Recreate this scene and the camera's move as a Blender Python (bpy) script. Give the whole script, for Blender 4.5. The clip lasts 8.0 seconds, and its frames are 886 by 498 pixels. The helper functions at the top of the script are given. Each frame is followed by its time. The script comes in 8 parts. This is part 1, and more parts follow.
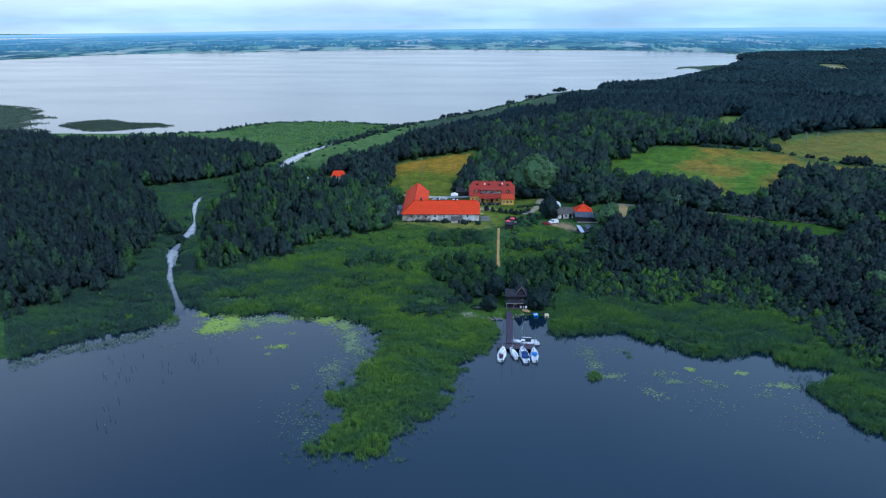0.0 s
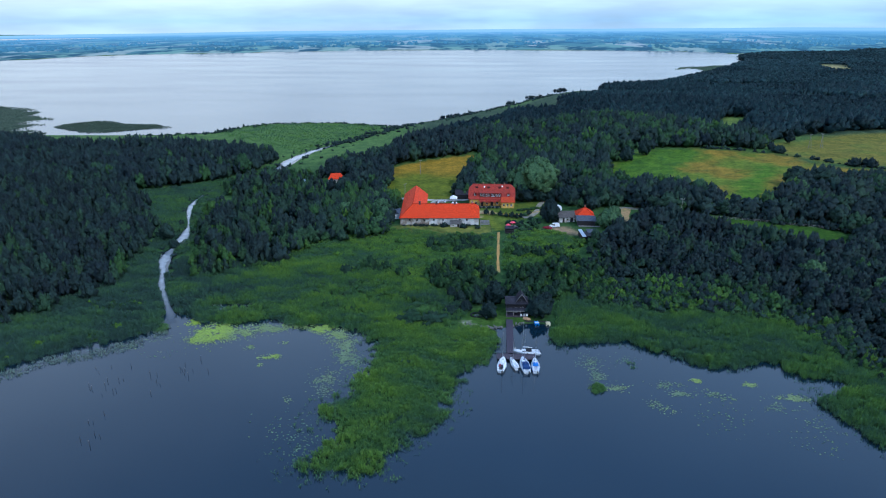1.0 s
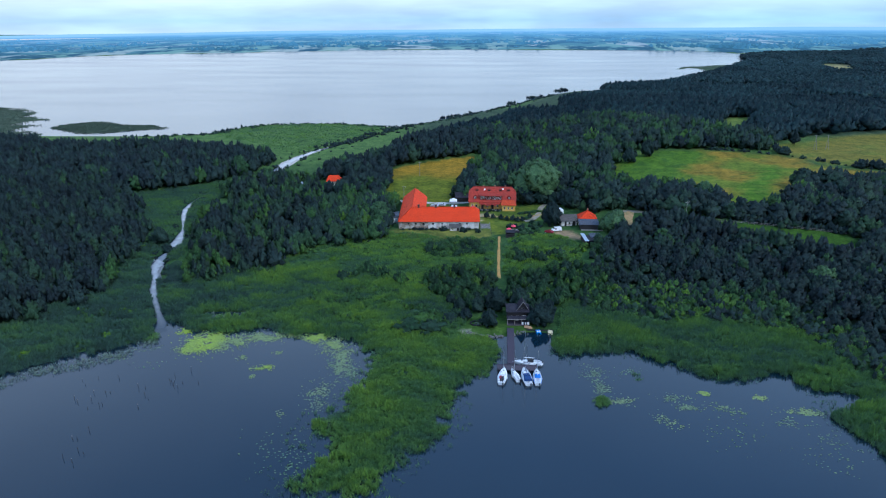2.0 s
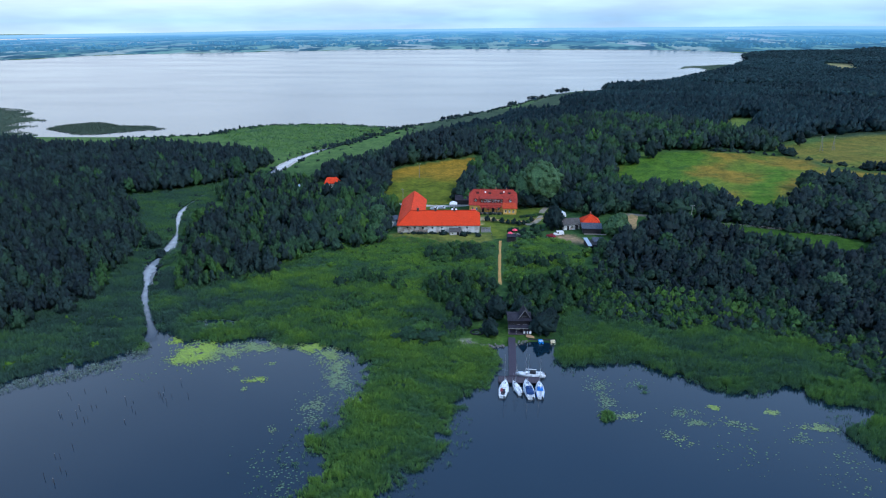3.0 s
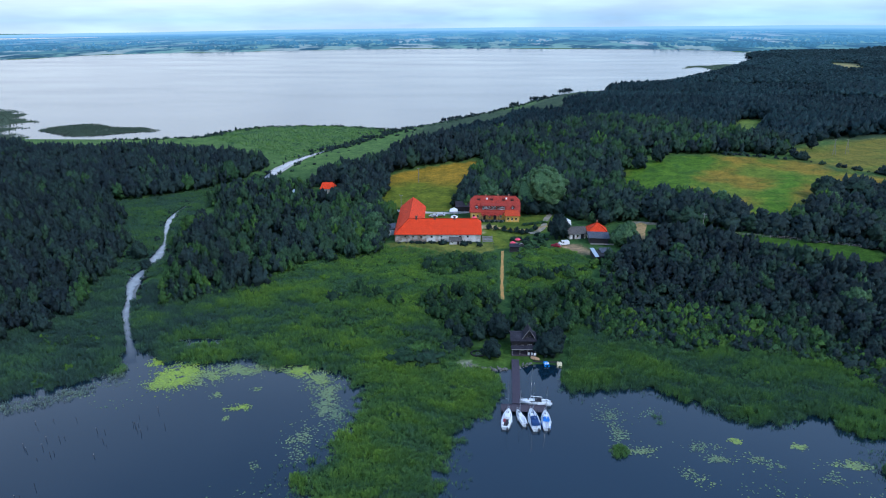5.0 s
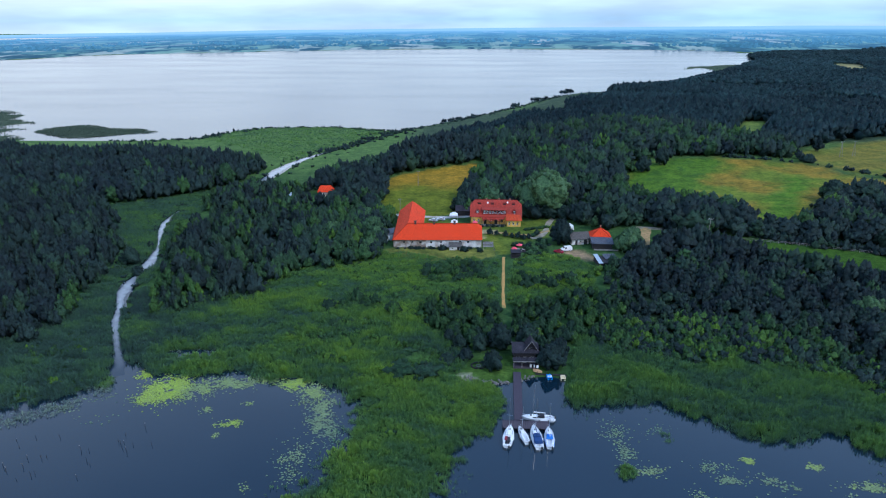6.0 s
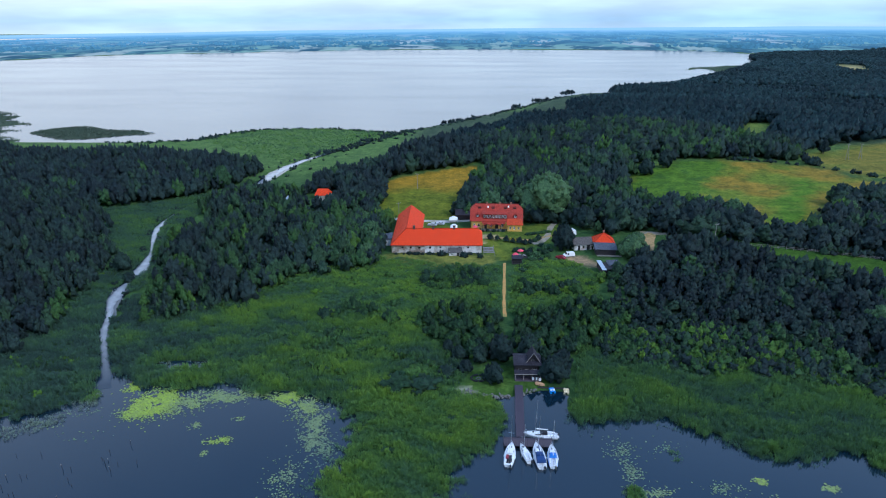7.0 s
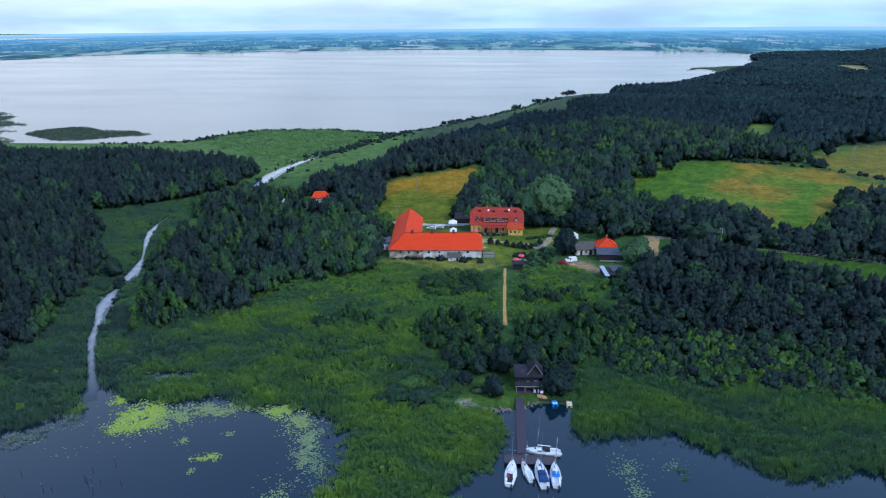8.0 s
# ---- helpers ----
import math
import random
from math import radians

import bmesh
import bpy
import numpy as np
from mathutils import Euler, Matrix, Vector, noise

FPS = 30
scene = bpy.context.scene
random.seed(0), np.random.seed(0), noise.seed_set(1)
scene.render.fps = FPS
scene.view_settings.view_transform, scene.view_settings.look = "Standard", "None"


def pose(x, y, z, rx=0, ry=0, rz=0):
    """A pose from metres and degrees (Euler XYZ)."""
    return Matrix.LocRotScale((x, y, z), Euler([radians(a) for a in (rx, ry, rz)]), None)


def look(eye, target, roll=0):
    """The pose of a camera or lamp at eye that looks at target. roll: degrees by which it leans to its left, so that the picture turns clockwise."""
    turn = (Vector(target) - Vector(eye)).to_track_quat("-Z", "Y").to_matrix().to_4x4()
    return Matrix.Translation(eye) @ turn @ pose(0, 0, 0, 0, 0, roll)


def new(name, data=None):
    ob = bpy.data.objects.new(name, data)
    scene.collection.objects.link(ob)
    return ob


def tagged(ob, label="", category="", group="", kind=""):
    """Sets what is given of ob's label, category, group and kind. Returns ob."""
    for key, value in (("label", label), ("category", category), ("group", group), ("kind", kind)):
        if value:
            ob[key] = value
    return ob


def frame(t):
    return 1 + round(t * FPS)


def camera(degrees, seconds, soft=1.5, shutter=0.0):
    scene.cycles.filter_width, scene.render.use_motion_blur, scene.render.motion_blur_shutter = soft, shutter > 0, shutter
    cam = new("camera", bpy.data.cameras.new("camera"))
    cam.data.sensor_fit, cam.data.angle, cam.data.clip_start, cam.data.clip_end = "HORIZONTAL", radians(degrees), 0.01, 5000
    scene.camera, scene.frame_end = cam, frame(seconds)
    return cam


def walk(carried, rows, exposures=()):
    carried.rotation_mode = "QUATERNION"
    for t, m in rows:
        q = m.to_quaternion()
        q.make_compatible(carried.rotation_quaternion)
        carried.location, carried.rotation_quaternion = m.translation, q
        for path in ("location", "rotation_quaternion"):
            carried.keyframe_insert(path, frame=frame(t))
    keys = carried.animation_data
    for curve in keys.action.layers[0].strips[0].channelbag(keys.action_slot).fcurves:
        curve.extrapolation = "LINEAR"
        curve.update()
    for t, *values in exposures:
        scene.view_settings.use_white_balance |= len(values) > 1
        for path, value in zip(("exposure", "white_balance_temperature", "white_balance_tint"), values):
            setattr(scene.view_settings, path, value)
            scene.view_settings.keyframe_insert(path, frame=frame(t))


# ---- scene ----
# Camera: a small drone gliding forward over the near lake, about 94 m up.
cam = camera(71.0, 8.0, soft=1.1)
PATH = [
    (0.0, (0.407, 0.965, 94.803), (0.3133, 2.8395, 94.1109), -0.08),
    (0.5, (0.625, 4.086, 94.679), (0.5308, 5.9604, 93.9878), -0.11),
    (1.0, (0.805, 7.285, 94.587), (0.7102, 9.1598, 93.8961), -0.13),
    (1.5, (0.951, 10.553, 94.522), (0.8552, 12.4277, 93.8308), -0.15),
    (3.0, (1.222, 20.666, 94.439), (1.1225, 22.5396, 93.7456), -0.20),
    (3.5, (1.269, 24.106, 94.432), (1.1683, 25.9789, 93.7377), -0.21),
    (4.0, (1.301, 27.563, 94.427), (1.1989, 29.4354, 93.7320), -0.21),
    (4.5, (1.321, 31.026, 94.419), (1.2180, 32.8989, 93.7233), -0.22),
    (6.0, (1.351, 41.355, 94.323), (1.2450, 43.2277, 93.6287), -0.20),
    (6.5, (1.363, 44.743, 94.251), (1.2566, 46.6157, 93.5572), -0.19),
    (7.0, (1.383, 48.086, 94.150), (1.2759, 49.9590, 93.4572), -0.18),
    (7.5, (1.414, 51.374, 94.016), (1.3066, 53.2472, 93.3233), -0.16),
    (8.0, (1.460, 54.597, 93.843), (1.3527, 56.4699, 93.1503), -0.14),
]
EXPOSURE, KELVIN, TINT = 0.15, 5270, 14
walk(cam, [(t, look(eye, target, roll)) for t, eye, target, roll in PATH],
     exposures=[(0.0, EXPOSURE - 0.1, KELVIN - 200, TINT - 2), (3.0, EXPOSURE - 0.02, KELVIN - 60, TINT), (8.0, EXPOSURE, KELVIN + 30, TINT + 1)])

# ---- light: a bright, mostly clouded summer sky and a veiled sun from the right behind the camera ----
SUN_DIR = Vector((0.62, -0.42, 0.66)).normalized()
SKY_CLOUD = 9.8                                           # brightness of the cloud layer, in the sky texture's units
world = bpy.data.worlds.new("sky")
scene.world = world
world.use_nodes = True
wn, wl = world.node_tree.nodes, world.node_tree.links
wn.clear()
w_out = wn.new("ShaderNodeOutputWorld")
w_bg = wn.new("ShaderNodeBackground")
w_sky = wn.new("ShaderNodeTexSky")
w_sky.sky_type = "NISHITA"
w_sky.sun_disc = False
w_sky.sun_elevation = math.asin(SUN_DIR.z)
w_sky.sun_rotation = math.atan2(SUN_DIR.x, SUN_DIR.y)
w_sky.air_density, w_sky.dust_density, w_sky.ozone_density = 1.0, 1.0, 2.0
w_co = wn.new("ShaderNodeTexCoord")
w_sep = wn.new("ShaderNodeSeparateXYZ")
wl.new(w_co.outputs["Generated"], w_sep.inputs["Vector"])
w_add = wn.new("ShaderNodeMath")                          # cloud layer seen in perspective: direction over height
w_add.operation = "ADD"
w_add.inputs[1].default_value = 0.16
w_abs = wn.new("ShaderNodeMath")
w_abs.operation = "ABSOLUTE"
wl.new(w_sep.outputs["Z"], w_abs.inputs[0])
wl.new(w_abs.outputs["Value"], w_add.inputs[0])
w_div = wn.new("ShaderNodeVectorMath")
w_div.operation = "DIVIDE"
w_comb = wn.new("ShaderNodeCombineXYZ")
for k in "XYZ":
    wl.new(w_add.outputs["Value"], w_comb.inputs[k])
wl.new(w_co.outputs["Generated"], w_div.inputs[0])
wl.new(w_comb.outputs["Vector"], w_div.inputs[1])
w_noise = wn.new("ShaderNodeTexNoise")
w_noise.inputs["Scale"].default_value = 0.55
w_noise.inputs["Detail"].default_value = 7.0
w_noise.inputs["Roughness"].default_value = 0.55
wl.new(w_div.outputs["Vector"], w_noise.inputs["Vector"])
w_cover = wn.new("ShaderNodeValToRGB")                    # how much cloud
w_cover.color_ramp.elements[0].position, w_cover.color_ramp.elements[1].position = 0.34, 0.60
w_cover.color_ramp.elements[0].color = (0.7, 0.7, 0.7, 1)
w_cover.color_ramp.elements[1].color = (0.96, 0.96, 0.96, 1)
wl.new(w_noise.outputs["Fac"], w_cover.inputs["Fac"])
w_tone = wn.new("ShaderNodeValToRGB")                     # paler low down, greyer blue overhead
while len(w_tone.color_ramp.elements) < 6:
    w_tone.color_ramp.elements.new(0.5)
for stop, (height, tone) in zip(w_tone.color_ramp.elements, ((0.0, (0.54, 0.75, 0.87)), (0.045, (0.95, 1.01, 1.0)), (0.13, (1.10, 1.17, 1.13)), (0.19, (1.27, 1.34, 1.32)), (0.30, (1.05, 1.22, 1.32)), (0.62, (0.48, 0.70, 1.04)))):
    stop.position, stop.color = height, (*tone, 1)
wl.new(w_abs.outputs["Value"], w_tone.inputs["Fac"])
w_side = wn.new("ShaderNodeMapRange")                     # creamier cloud to the west, thinner and bluer to the east
w_side.inputs["From Min"].default_value, w_side.inputs["From Max"].default_value = -0.65, 0.65
wl.new(w_sep.outputs["X"], w_side.inputs["Value"])
w_hue = wn.new("ShaderNodeValToRGB")
w_hue.color_ramp.elements[0].color, w_hue.color_ramp.elements[1].color = (1.12, 1.06, 0.99, 1), (0.88, 0.97, 1.03, 1)
wl.new(w_side.outputs["Result"], w_hue.inputs["Fac"])
w_tint = wn.new("ShaderNodeMix")
w_tint.data_type, w_tint.blend_type = "RGBA", "MULTIPLY"
w_tint.inputs["Factor"].default_value = 1.0
wl.new(w_tone.outputs["Color"], w_tint.inputs[6])
wl.new(w_hue.outputs["Color"], w_tint.inputs[7])
w_mass = wn.new("ShaderNodeTexNoise")                     # broad lighter and darker masses of cloud
w_mass.inputs["Scale"].default_value, w_mass.inputs["Detail"].default_value = 1.3, 3.0
wl.new(w_div.outputs["Vector"], w_mass.inputs["Vector"])
w_heap = wn.new("ShaderNodeValToRGB")
w_heap.color_ramp.elements[0].position, w_heap.color_ramp.elements[1].position = 0.36, 0.66
w_heap.color_ramp.elements[0].color, w_heap.color_ramp.elements[1].color = (0.90, 0.91, 0.93, 1), (1.10, 1.10, 1.08, 1)
wl.new(w_mass.outputs["Fac"], w_heap.inputs["Fac"])
w_cloudy = wn.new("ShaderNodeMix")
w_cloudy.data_type, w_cloudy.blend_type = "RGBA", "MULTIPLY"
w_cloudy.inputs["Factor"].default_value = 1.0
wl.new(w_tint.outputs[2], w_cloudy.inputs[6])
wl.new(w_heap.outputs["Color"], w_cloudy.inputs[7])
w_scale = wn.new("ShaderNodeVectorMath")
w_scale.operation = "SCALE"
w_scale.inputs["Scale"].default_value = SKY_CLOUD
wl.new(w_cloudy.outputs[2], w_scale.inputs[0])
w_mix = wn.new("ShaderNodeMix")
w_mix.data_type = "RGBA"
wl.new(w_cover.outputs["Color"], w_mix.inputs["Factor"])
wl.new(w_sky.outputs["Color"], w_mix.inputs[6])
wl.new(w_scale.outputs["Vector"], w_mix.inputs[7])
wl.new(w_mix.outputs[2], w_bg.inputs["Color"])
w_bg.inputs["Strength"].default_value = 0.10
wl.new(w_bg.outputs["Background"], w_out.inputs["Surface"])

sun = new("sun", bpy.data.lights.new("sun", "SUN"))
sun.data.energy, sun.data.angle, sun.data.color = 1.9, radians(9), (1.0, 0.90, 0.74)
sun.matrix_world = look(SUN_DIR * 200, (0, 0, 0))

# ---- materials ----
def mat(name, rough=0.8, metal=0.0):
    m = bpy.data.materials.new(name)
    m.use_nodes = True
    m.node_tree.nodes["Principled BSDF"].inputs["Roughness"].default_value = rough
    m.node_tree.nodes["Principled BSDF"].inputs["Metallic"].default_value = metal
    return m


class Net:
    """Short hand for wiring a material."""

    def __init__(self, m):
        self.n, self.l = m.node_tree.nodes, m.node_tree.links
        self.bsdf = self.n["Principled BSDF"]

    def node(self, kind, **inputs):
        nd = self.n.new(kind)
        for k, v in inputs.items():
            nd.inputs[k.replace("_", " ")].default_value = v
        return nd

    def noise(self, scale, detail=4.0, coords="Object", stretch=(1, 1, 1), rough=0.55):
        co, mp = self.n.new("ShaderNodeTexCoord"), self.n.new("ShaderNodeMapping")
        mp.inputs["Scale"].default_value = stretch
        nz = self.node("ShaderNodeTexNoise", Scale=scale, Detail=detail, Roughness=rough)
        self.l.new(co.outputs[coords], mp.inputs["Vector"])
        self.l.new(mp.outputs["Vector"], nz.inputs["Vector"])
        return nz.outputs["Fac"]

    def ramp(self, fac, stops):
        r = self.n.new("ShaderNodeValToRGB")
        el = r.color_ramp.elements
        while len(el) < len(stops):
            el.new(0.5)
        for e, (p, c) in zip(el, stops):
            e.position, e.color = p, (*c, 1)
        self.l.new(fac, r.inputs["Fac"])
        return r.outputs["Color"]

    def mix(self, fac, a, b, blend="MIX"):
        m = self.n.new("ShaderNodeMix")
        m.data_type, m.blend_type = "RGBA", blend
        for socket, v in ((m.inputs["Factor"], fac), (m.inputs[6], a), (m.inputs[7], b)):
            if isinstance(v, bpy.types.NodeSocket):
                self.l.new(v, socket)
            else:
                socket.default_value = (*v, 1) if isinstance(v, tuple) else v
        return m.outputs[2]

    def attr(self, name):
        a = self.n.new("ShaderNodeAttribute")
        a.attribute_name = name
        return a

    def color(self, socket):
        self.l.new(socket, self.bsdf.inputs["Base Color"])

    def bump(self, fac, strength=0.3, distance=0.05):
        b = self.node("ShaderNodeBump", Strength=strength, Distance=distance)
        self.l.new(fac, b.inputs["Height"])
        self.l.new(b.outputs["Normal"], self.bsdf.inputs["Normal"])


def surface(name, dark, light, scale=1.0, rough=0.8, metal=0.0, bump=0.3, stain=None, stain_scale=0.25):
    """A mottled surface: fine grain between two colours, and larger stains."""
    m = mat(name, rough, metal)
    t = Net(m)
    fine = t.noise(scale * 4, 6)
    c = t.ramp(fine, [(0.3, dark), (0.7, light)])
    if stain:
        big = t.noise(stain_scale, 5)
        c = t.mix(t.ramp(big, [(0.45, (0, 0, 0)), (0.65, (1, 1, 1))]), c, stain)
    t.color(c)
    t.bump(fine, bump, 0.03)
    return m


def roofing(name, dark, light, course=0.33, stain=None, rough=0.75):
    """Pan tiles: courses and columns as relief, single tiles of uneven tone, weather stains."""
    m = mat(name, rough)
    t = Net(m)
    co = t.n.new("ShaderNodeTexCoord")
    br = t.n.new("ShaderNodeTexBrick")
    br.offset = 0.0
    br.inputs["Scale"].default_value = 1.0
    br.inputs["Brick Width"].default_value, br.inputs["Row Height"].default_value = 0.24, course
    br.inputs["Mortar Size"].default_value = 0.02
    br.inputs["Color1"].default_value, br.inputs["Color2"].default_value = (*dark, 1), (*light, 1)
    br.inputs["Mortar"].default_value = (dark[0] * 0.45, dark[1] * 0.45, dark[2] * 0.45, 1)
    t.l.new(co.outputs["UV"], br.inputs["Vector"])
    big = t.noise(0.35, 6)
    c = t.mix(t.ramp(big, [(0.4, (0, 0, 0)), (0.75, (0.55, 0.55, 0.55))]), br.outputs["Color"], stain or dark)
    t.color(c)
    t.bump(br.outputs["Fac"], -0.5, 0.03)
    t.bsdf.inputs["Specular IOR Level"].default_value = 0.12
    return m


def foliage(name, stops, rough=0.65, per_object=False, grain=1.3, thin=0.25, uneven=0.2):
    """Leaves: tone from the tree (tint) and from the single clump; thin ones let light through."""
    m = mat(name, rough)
    t = Net(m)
    if per_object:
        tone = t.n.new("ShaderNodeObjectInfo").outputs["Random"]
    else:
        tone = t.attr("tint").outputs["Fac"]
    c = t.ramp(tone, stops)
    geo = t.n.new("ShaderNodeNewGeometry")
    lo, hi = 1 - uneven, 1 + uneven
    clump = t.ramp(geo.outputs["Random Per Island"], [(0.0, (lo, lo, lo)), (1.0, (hi, hi, hi * 0.94))])
    c = t.mix(1.0, c, clump, "MULTIPLY")
    if grain:                                                       # single leaves and dark gaps within a clump, painted in by noise
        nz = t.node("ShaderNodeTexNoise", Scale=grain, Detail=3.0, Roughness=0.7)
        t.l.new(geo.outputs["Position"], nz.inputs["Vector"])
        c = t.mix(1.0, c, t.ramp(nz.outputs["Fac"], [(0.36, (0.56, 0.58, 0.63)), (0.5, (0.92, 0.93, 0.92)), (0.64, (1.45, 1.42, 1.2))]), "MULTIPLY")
        t.bump(nz.outputs["Fac"], 0.85, 0.5)
    t.color(c)
    t.bsdf.inputs["Specular IOR Level"].default_value = 0.14
    if thin:
        back = t.n.new("ShaderNodeBsdfTranslucent")
        t.l.new(c, back.inputs["Color"])
        both = t.n.new("ShaderNodeMixShader")
        both.inputs["Fac"].default_value = thin
        t.l.new(t.bsdf.outputs["BSDF"], both.inputs[1])
        t.l.new(back.outputs["BSDF"], both.inputs[2])
        t.l.new(both.outputs["Shader"], t.n["Material Output"].inputs["Surface"])
    return m


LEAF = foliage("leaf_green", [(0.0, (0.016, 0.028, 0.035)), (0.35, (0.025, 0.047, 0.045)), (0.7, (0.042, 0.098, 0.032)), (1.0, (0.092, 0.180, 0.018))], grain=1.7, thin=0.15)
# upper tints paler and bluer: distance haze painted into the leaves
LEAF_CONIFER_HAZED = foliage("leaf_conifer_hazed", [(0.0, (0.012, 0.028, 0.036)), (0.5, (0.020, 0.046, 0.054)), (1.0, (0.034, 0.072, 0.084))], grain=0.6)
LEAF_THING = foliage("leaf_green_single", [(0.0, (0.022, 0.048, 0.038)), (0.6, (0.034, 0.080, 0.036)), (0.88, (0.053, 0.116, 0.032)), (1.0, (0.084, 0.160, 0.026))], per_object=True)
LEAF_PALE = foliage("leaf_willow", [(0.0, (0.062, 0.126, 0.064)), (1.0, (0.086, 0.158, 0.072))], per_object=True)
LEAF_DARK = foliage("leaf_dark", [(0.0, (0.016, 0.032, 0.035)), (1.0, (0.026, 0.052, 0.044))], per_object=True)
REED = foliage("reed", [(0.0, (0.050, 0.088, 0.082)), (0.3, (0.072, 0.138, 0.094)), (0.6, (0.108, 0.212, 0.064)), (1.0, (0.200, 0.326, 0.048))], grain=0, thin=0.4, uneven=0.2)
REED_PALE = foliage("reed_pale", [(0.0, (0.12, 0.18, 0.14)), (1.0, (0.26, 0.32, 0.26))], grain=0, thin=0.45, uneven=0.16)
REED_DULL = foliage("reed_far", [(0.0, (0.085, 0.115, 0.085)), (1.0, (0.120, 0.160, 0.105))], grain=0, thin=0.45, uneven=0.16)
PAD = foliage("lily_pad", [(0.0, (0.085, 0.14, 0.085)), (0.5, (0.15, 0.195, 0.10)), (1.0, (0.25, 0.34, 0.026))], rough=0.5, grain=0, thin=0.0, uneven=0.3)
BLOOM = foliage("yellow_bloom", [(0.0, (0.20, 0.19, 0.02)), (1.0, (0.34, 0.28, 0.02))], per_object=True, thin=0.0)
BARK = surface("bark", (0.03, 0.024, 0.018), (0.09, 0.075, 0.06), 3, 0.9)

GROUND = mat("ground_soil_and_grass", 0.95)
_t = Net(GROUND)
_fine = _t.noise(0.9, 8, rough=0.7)
_mid = _t.noise(0.11, 6)
_c = _t.mix(1.0, _t.attr("cover").outputs["Color"], _t.ramp(_fine, [(0.3, (0.55, 0.6, 0.55)), (0.7, (1.4, 1.35, 1.3))]), "MULTIPLY")
_c = _t.mix(1.0, _c, _t.ramp(_mid, [(0.35, (0.72, 0.8, 0.75)), (0.65, (1.25, 1.2, 1.1))]), "MULTIPLY")
_tuft = _t.noise(0.34, 6, rough=0.7)
_c = _t.mix(1.0, _c, _t.ramp(_tuft, [(0.34, (0.62, 0.70, 0.66)), (0.5, (1.0, 1.0, 1.0)), (0.66, (1.36, 1.28, 1.2))]), "MULTIPLY")
_t.color(_c)
_t.bump(_fine, 0.8, 0.35)
_t.bsdf.inputs["Specular IOR Level"].default_value = 0.1

WATER = mat("lake_water", 0.06)
_t = Net(WATER)
_deep = _t.noise(0.012, 4)
_t.color(_t.ramp(_deep, [(0.3, (0.004, 0.014, 0.025)), (0.7, (0.006, 0.018, 0.031))]))
_t.bsdf.inputs["IOR"].default_value = 1.333
_t.bsdf.inputs["Specular IOR Level"].default_value = 1.0
_rip = _t.noise(1.1, 5, stretch=(1.0, 2.2, 1.0))
_t.bump(_rip, 0.05, 0.05)
_gust = _t.noise(0.006, 4, stretch=(0.5, 1.8, 1))
_g = _t.ramp(_gust, [(0.35, (0.02, 0.02, 0.02)), (0.7, (0.075, 0.075, 0.075))])
_open = _t.n.new("ShaderNodeMapRange")                              # the wide lake beyond lies open to the wind
_open.inputs["From Min"].default_value, _open.inputs["From Max"].default_value, _open.inputs["To Max"].default_value = 420.0, 800.0, 0.12
_where = _t.n.new("ShaderNodeSeparateXYZ")
_t.l.new(_t.n.new("ShaderNodeNewGeometry").outputs["Position"], _where.inputs["Vector"])
_t.l.new(_where.outputs["Y"], _open.inputs["Value"])
_t.l.new(_t.mix(1.0, _g, _open.outputs["Result"], "ADD"), _t.bsdf.inputs["Roughness"])

RIVER_WATER = mat("river_water_sky_sheen", 0.08)
_t = Net(RIVER_WATER)
# pale base colour stands for bright sky mirrored in the river
_sky_sheen = _t.ramp(_t.noise(0.2, 5), [(0.3, (0.17, 0.185, 0.20)), (0.7, (0.33, 0.35, 0.37))])
_t.color(_t.mix(_t.attr("sky_sheen").outputs["Fac"], (0.012, 0.025, 0.041), _sky_sheen))
_t.bsdf.inputs["IOR"].default_value = 1.333
_t.bump(_t.noise(1.5, 4), 0.06, 0.05)

TILE_ORANGE = roofing("clay_tiles_orange", (0.64, 0.048, 0.011), (0.80, 0.072, 0.017), stain=(0.54, 0.055, 0.020))
TILE_RED = roofing("clay_tiles_red", (0.30, 0.040, 0.028), (0.46, 0.062, 0.040), stain=(0.22, 0.055, 0.046))
TILE_BAY = roofing("clay_tiles_bay", (0.46, 0.060, 0.022), (0.62, 0.080, 0.026), stain=(0.40, 0.06, 0.03))
TILE_GREY = roofing("felt_roof_grey", (0.060, 0.072, 0.098), (0.095, 0.110, 0.142), course=0.9, stain=(0.10, 0.10, 0.10))
TILE_BROWN = roofing("weathered_brown_tiles", (0.085, 0.078, 0.075), (0.140, 0.125, 0.115), course=0.35, stain=(0.075, 0.080, 0.065))
TILE_DARK = roofing("shingle_roof_dark", (0.018, 0.018, 0.025), (0.040, 0.038, 0.050), course=0.3, stain=(0.060, 0.058, 0.072))
WHITEWASH = surface("whitewash_plaster", (0.52, 0.50, 0.48), (0.78, 0.77, 0.76), 1.0, 0.9, stain=(0.36, 0.31, 0.27), stain_scale=0.45)
STONE_BARE = surface("bare_fieldstone", (0.12, 0.085, 0.06), (0.31, 0.25, 0.20), 0.45, 0.95, bump=0.8, stain=(0.50, 0.47, 0.43), stain_scale=0.5)
YELLOW = surface("yellow_render", (0.60, 0.36, 0.06), (0.74, 0.46, 0.09), 1.0, 0.9, stain=(0.5, 0.35, 0.14))
PAINT_WHITE = surface("white_paint", (0.68, 0.68, 0.68), (0.82, 0.82, 0.82), 2, 0.5, bump=0.05)
GELCOAT = surface("white_gelcoat", (0.72, 0.74, 0.76), (0.85, 0.86, 0.87), 1.5, 0.3, bump=0.02)
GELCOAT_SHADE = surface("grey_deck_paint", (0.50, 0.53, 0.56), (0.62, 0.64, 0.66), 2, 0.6)
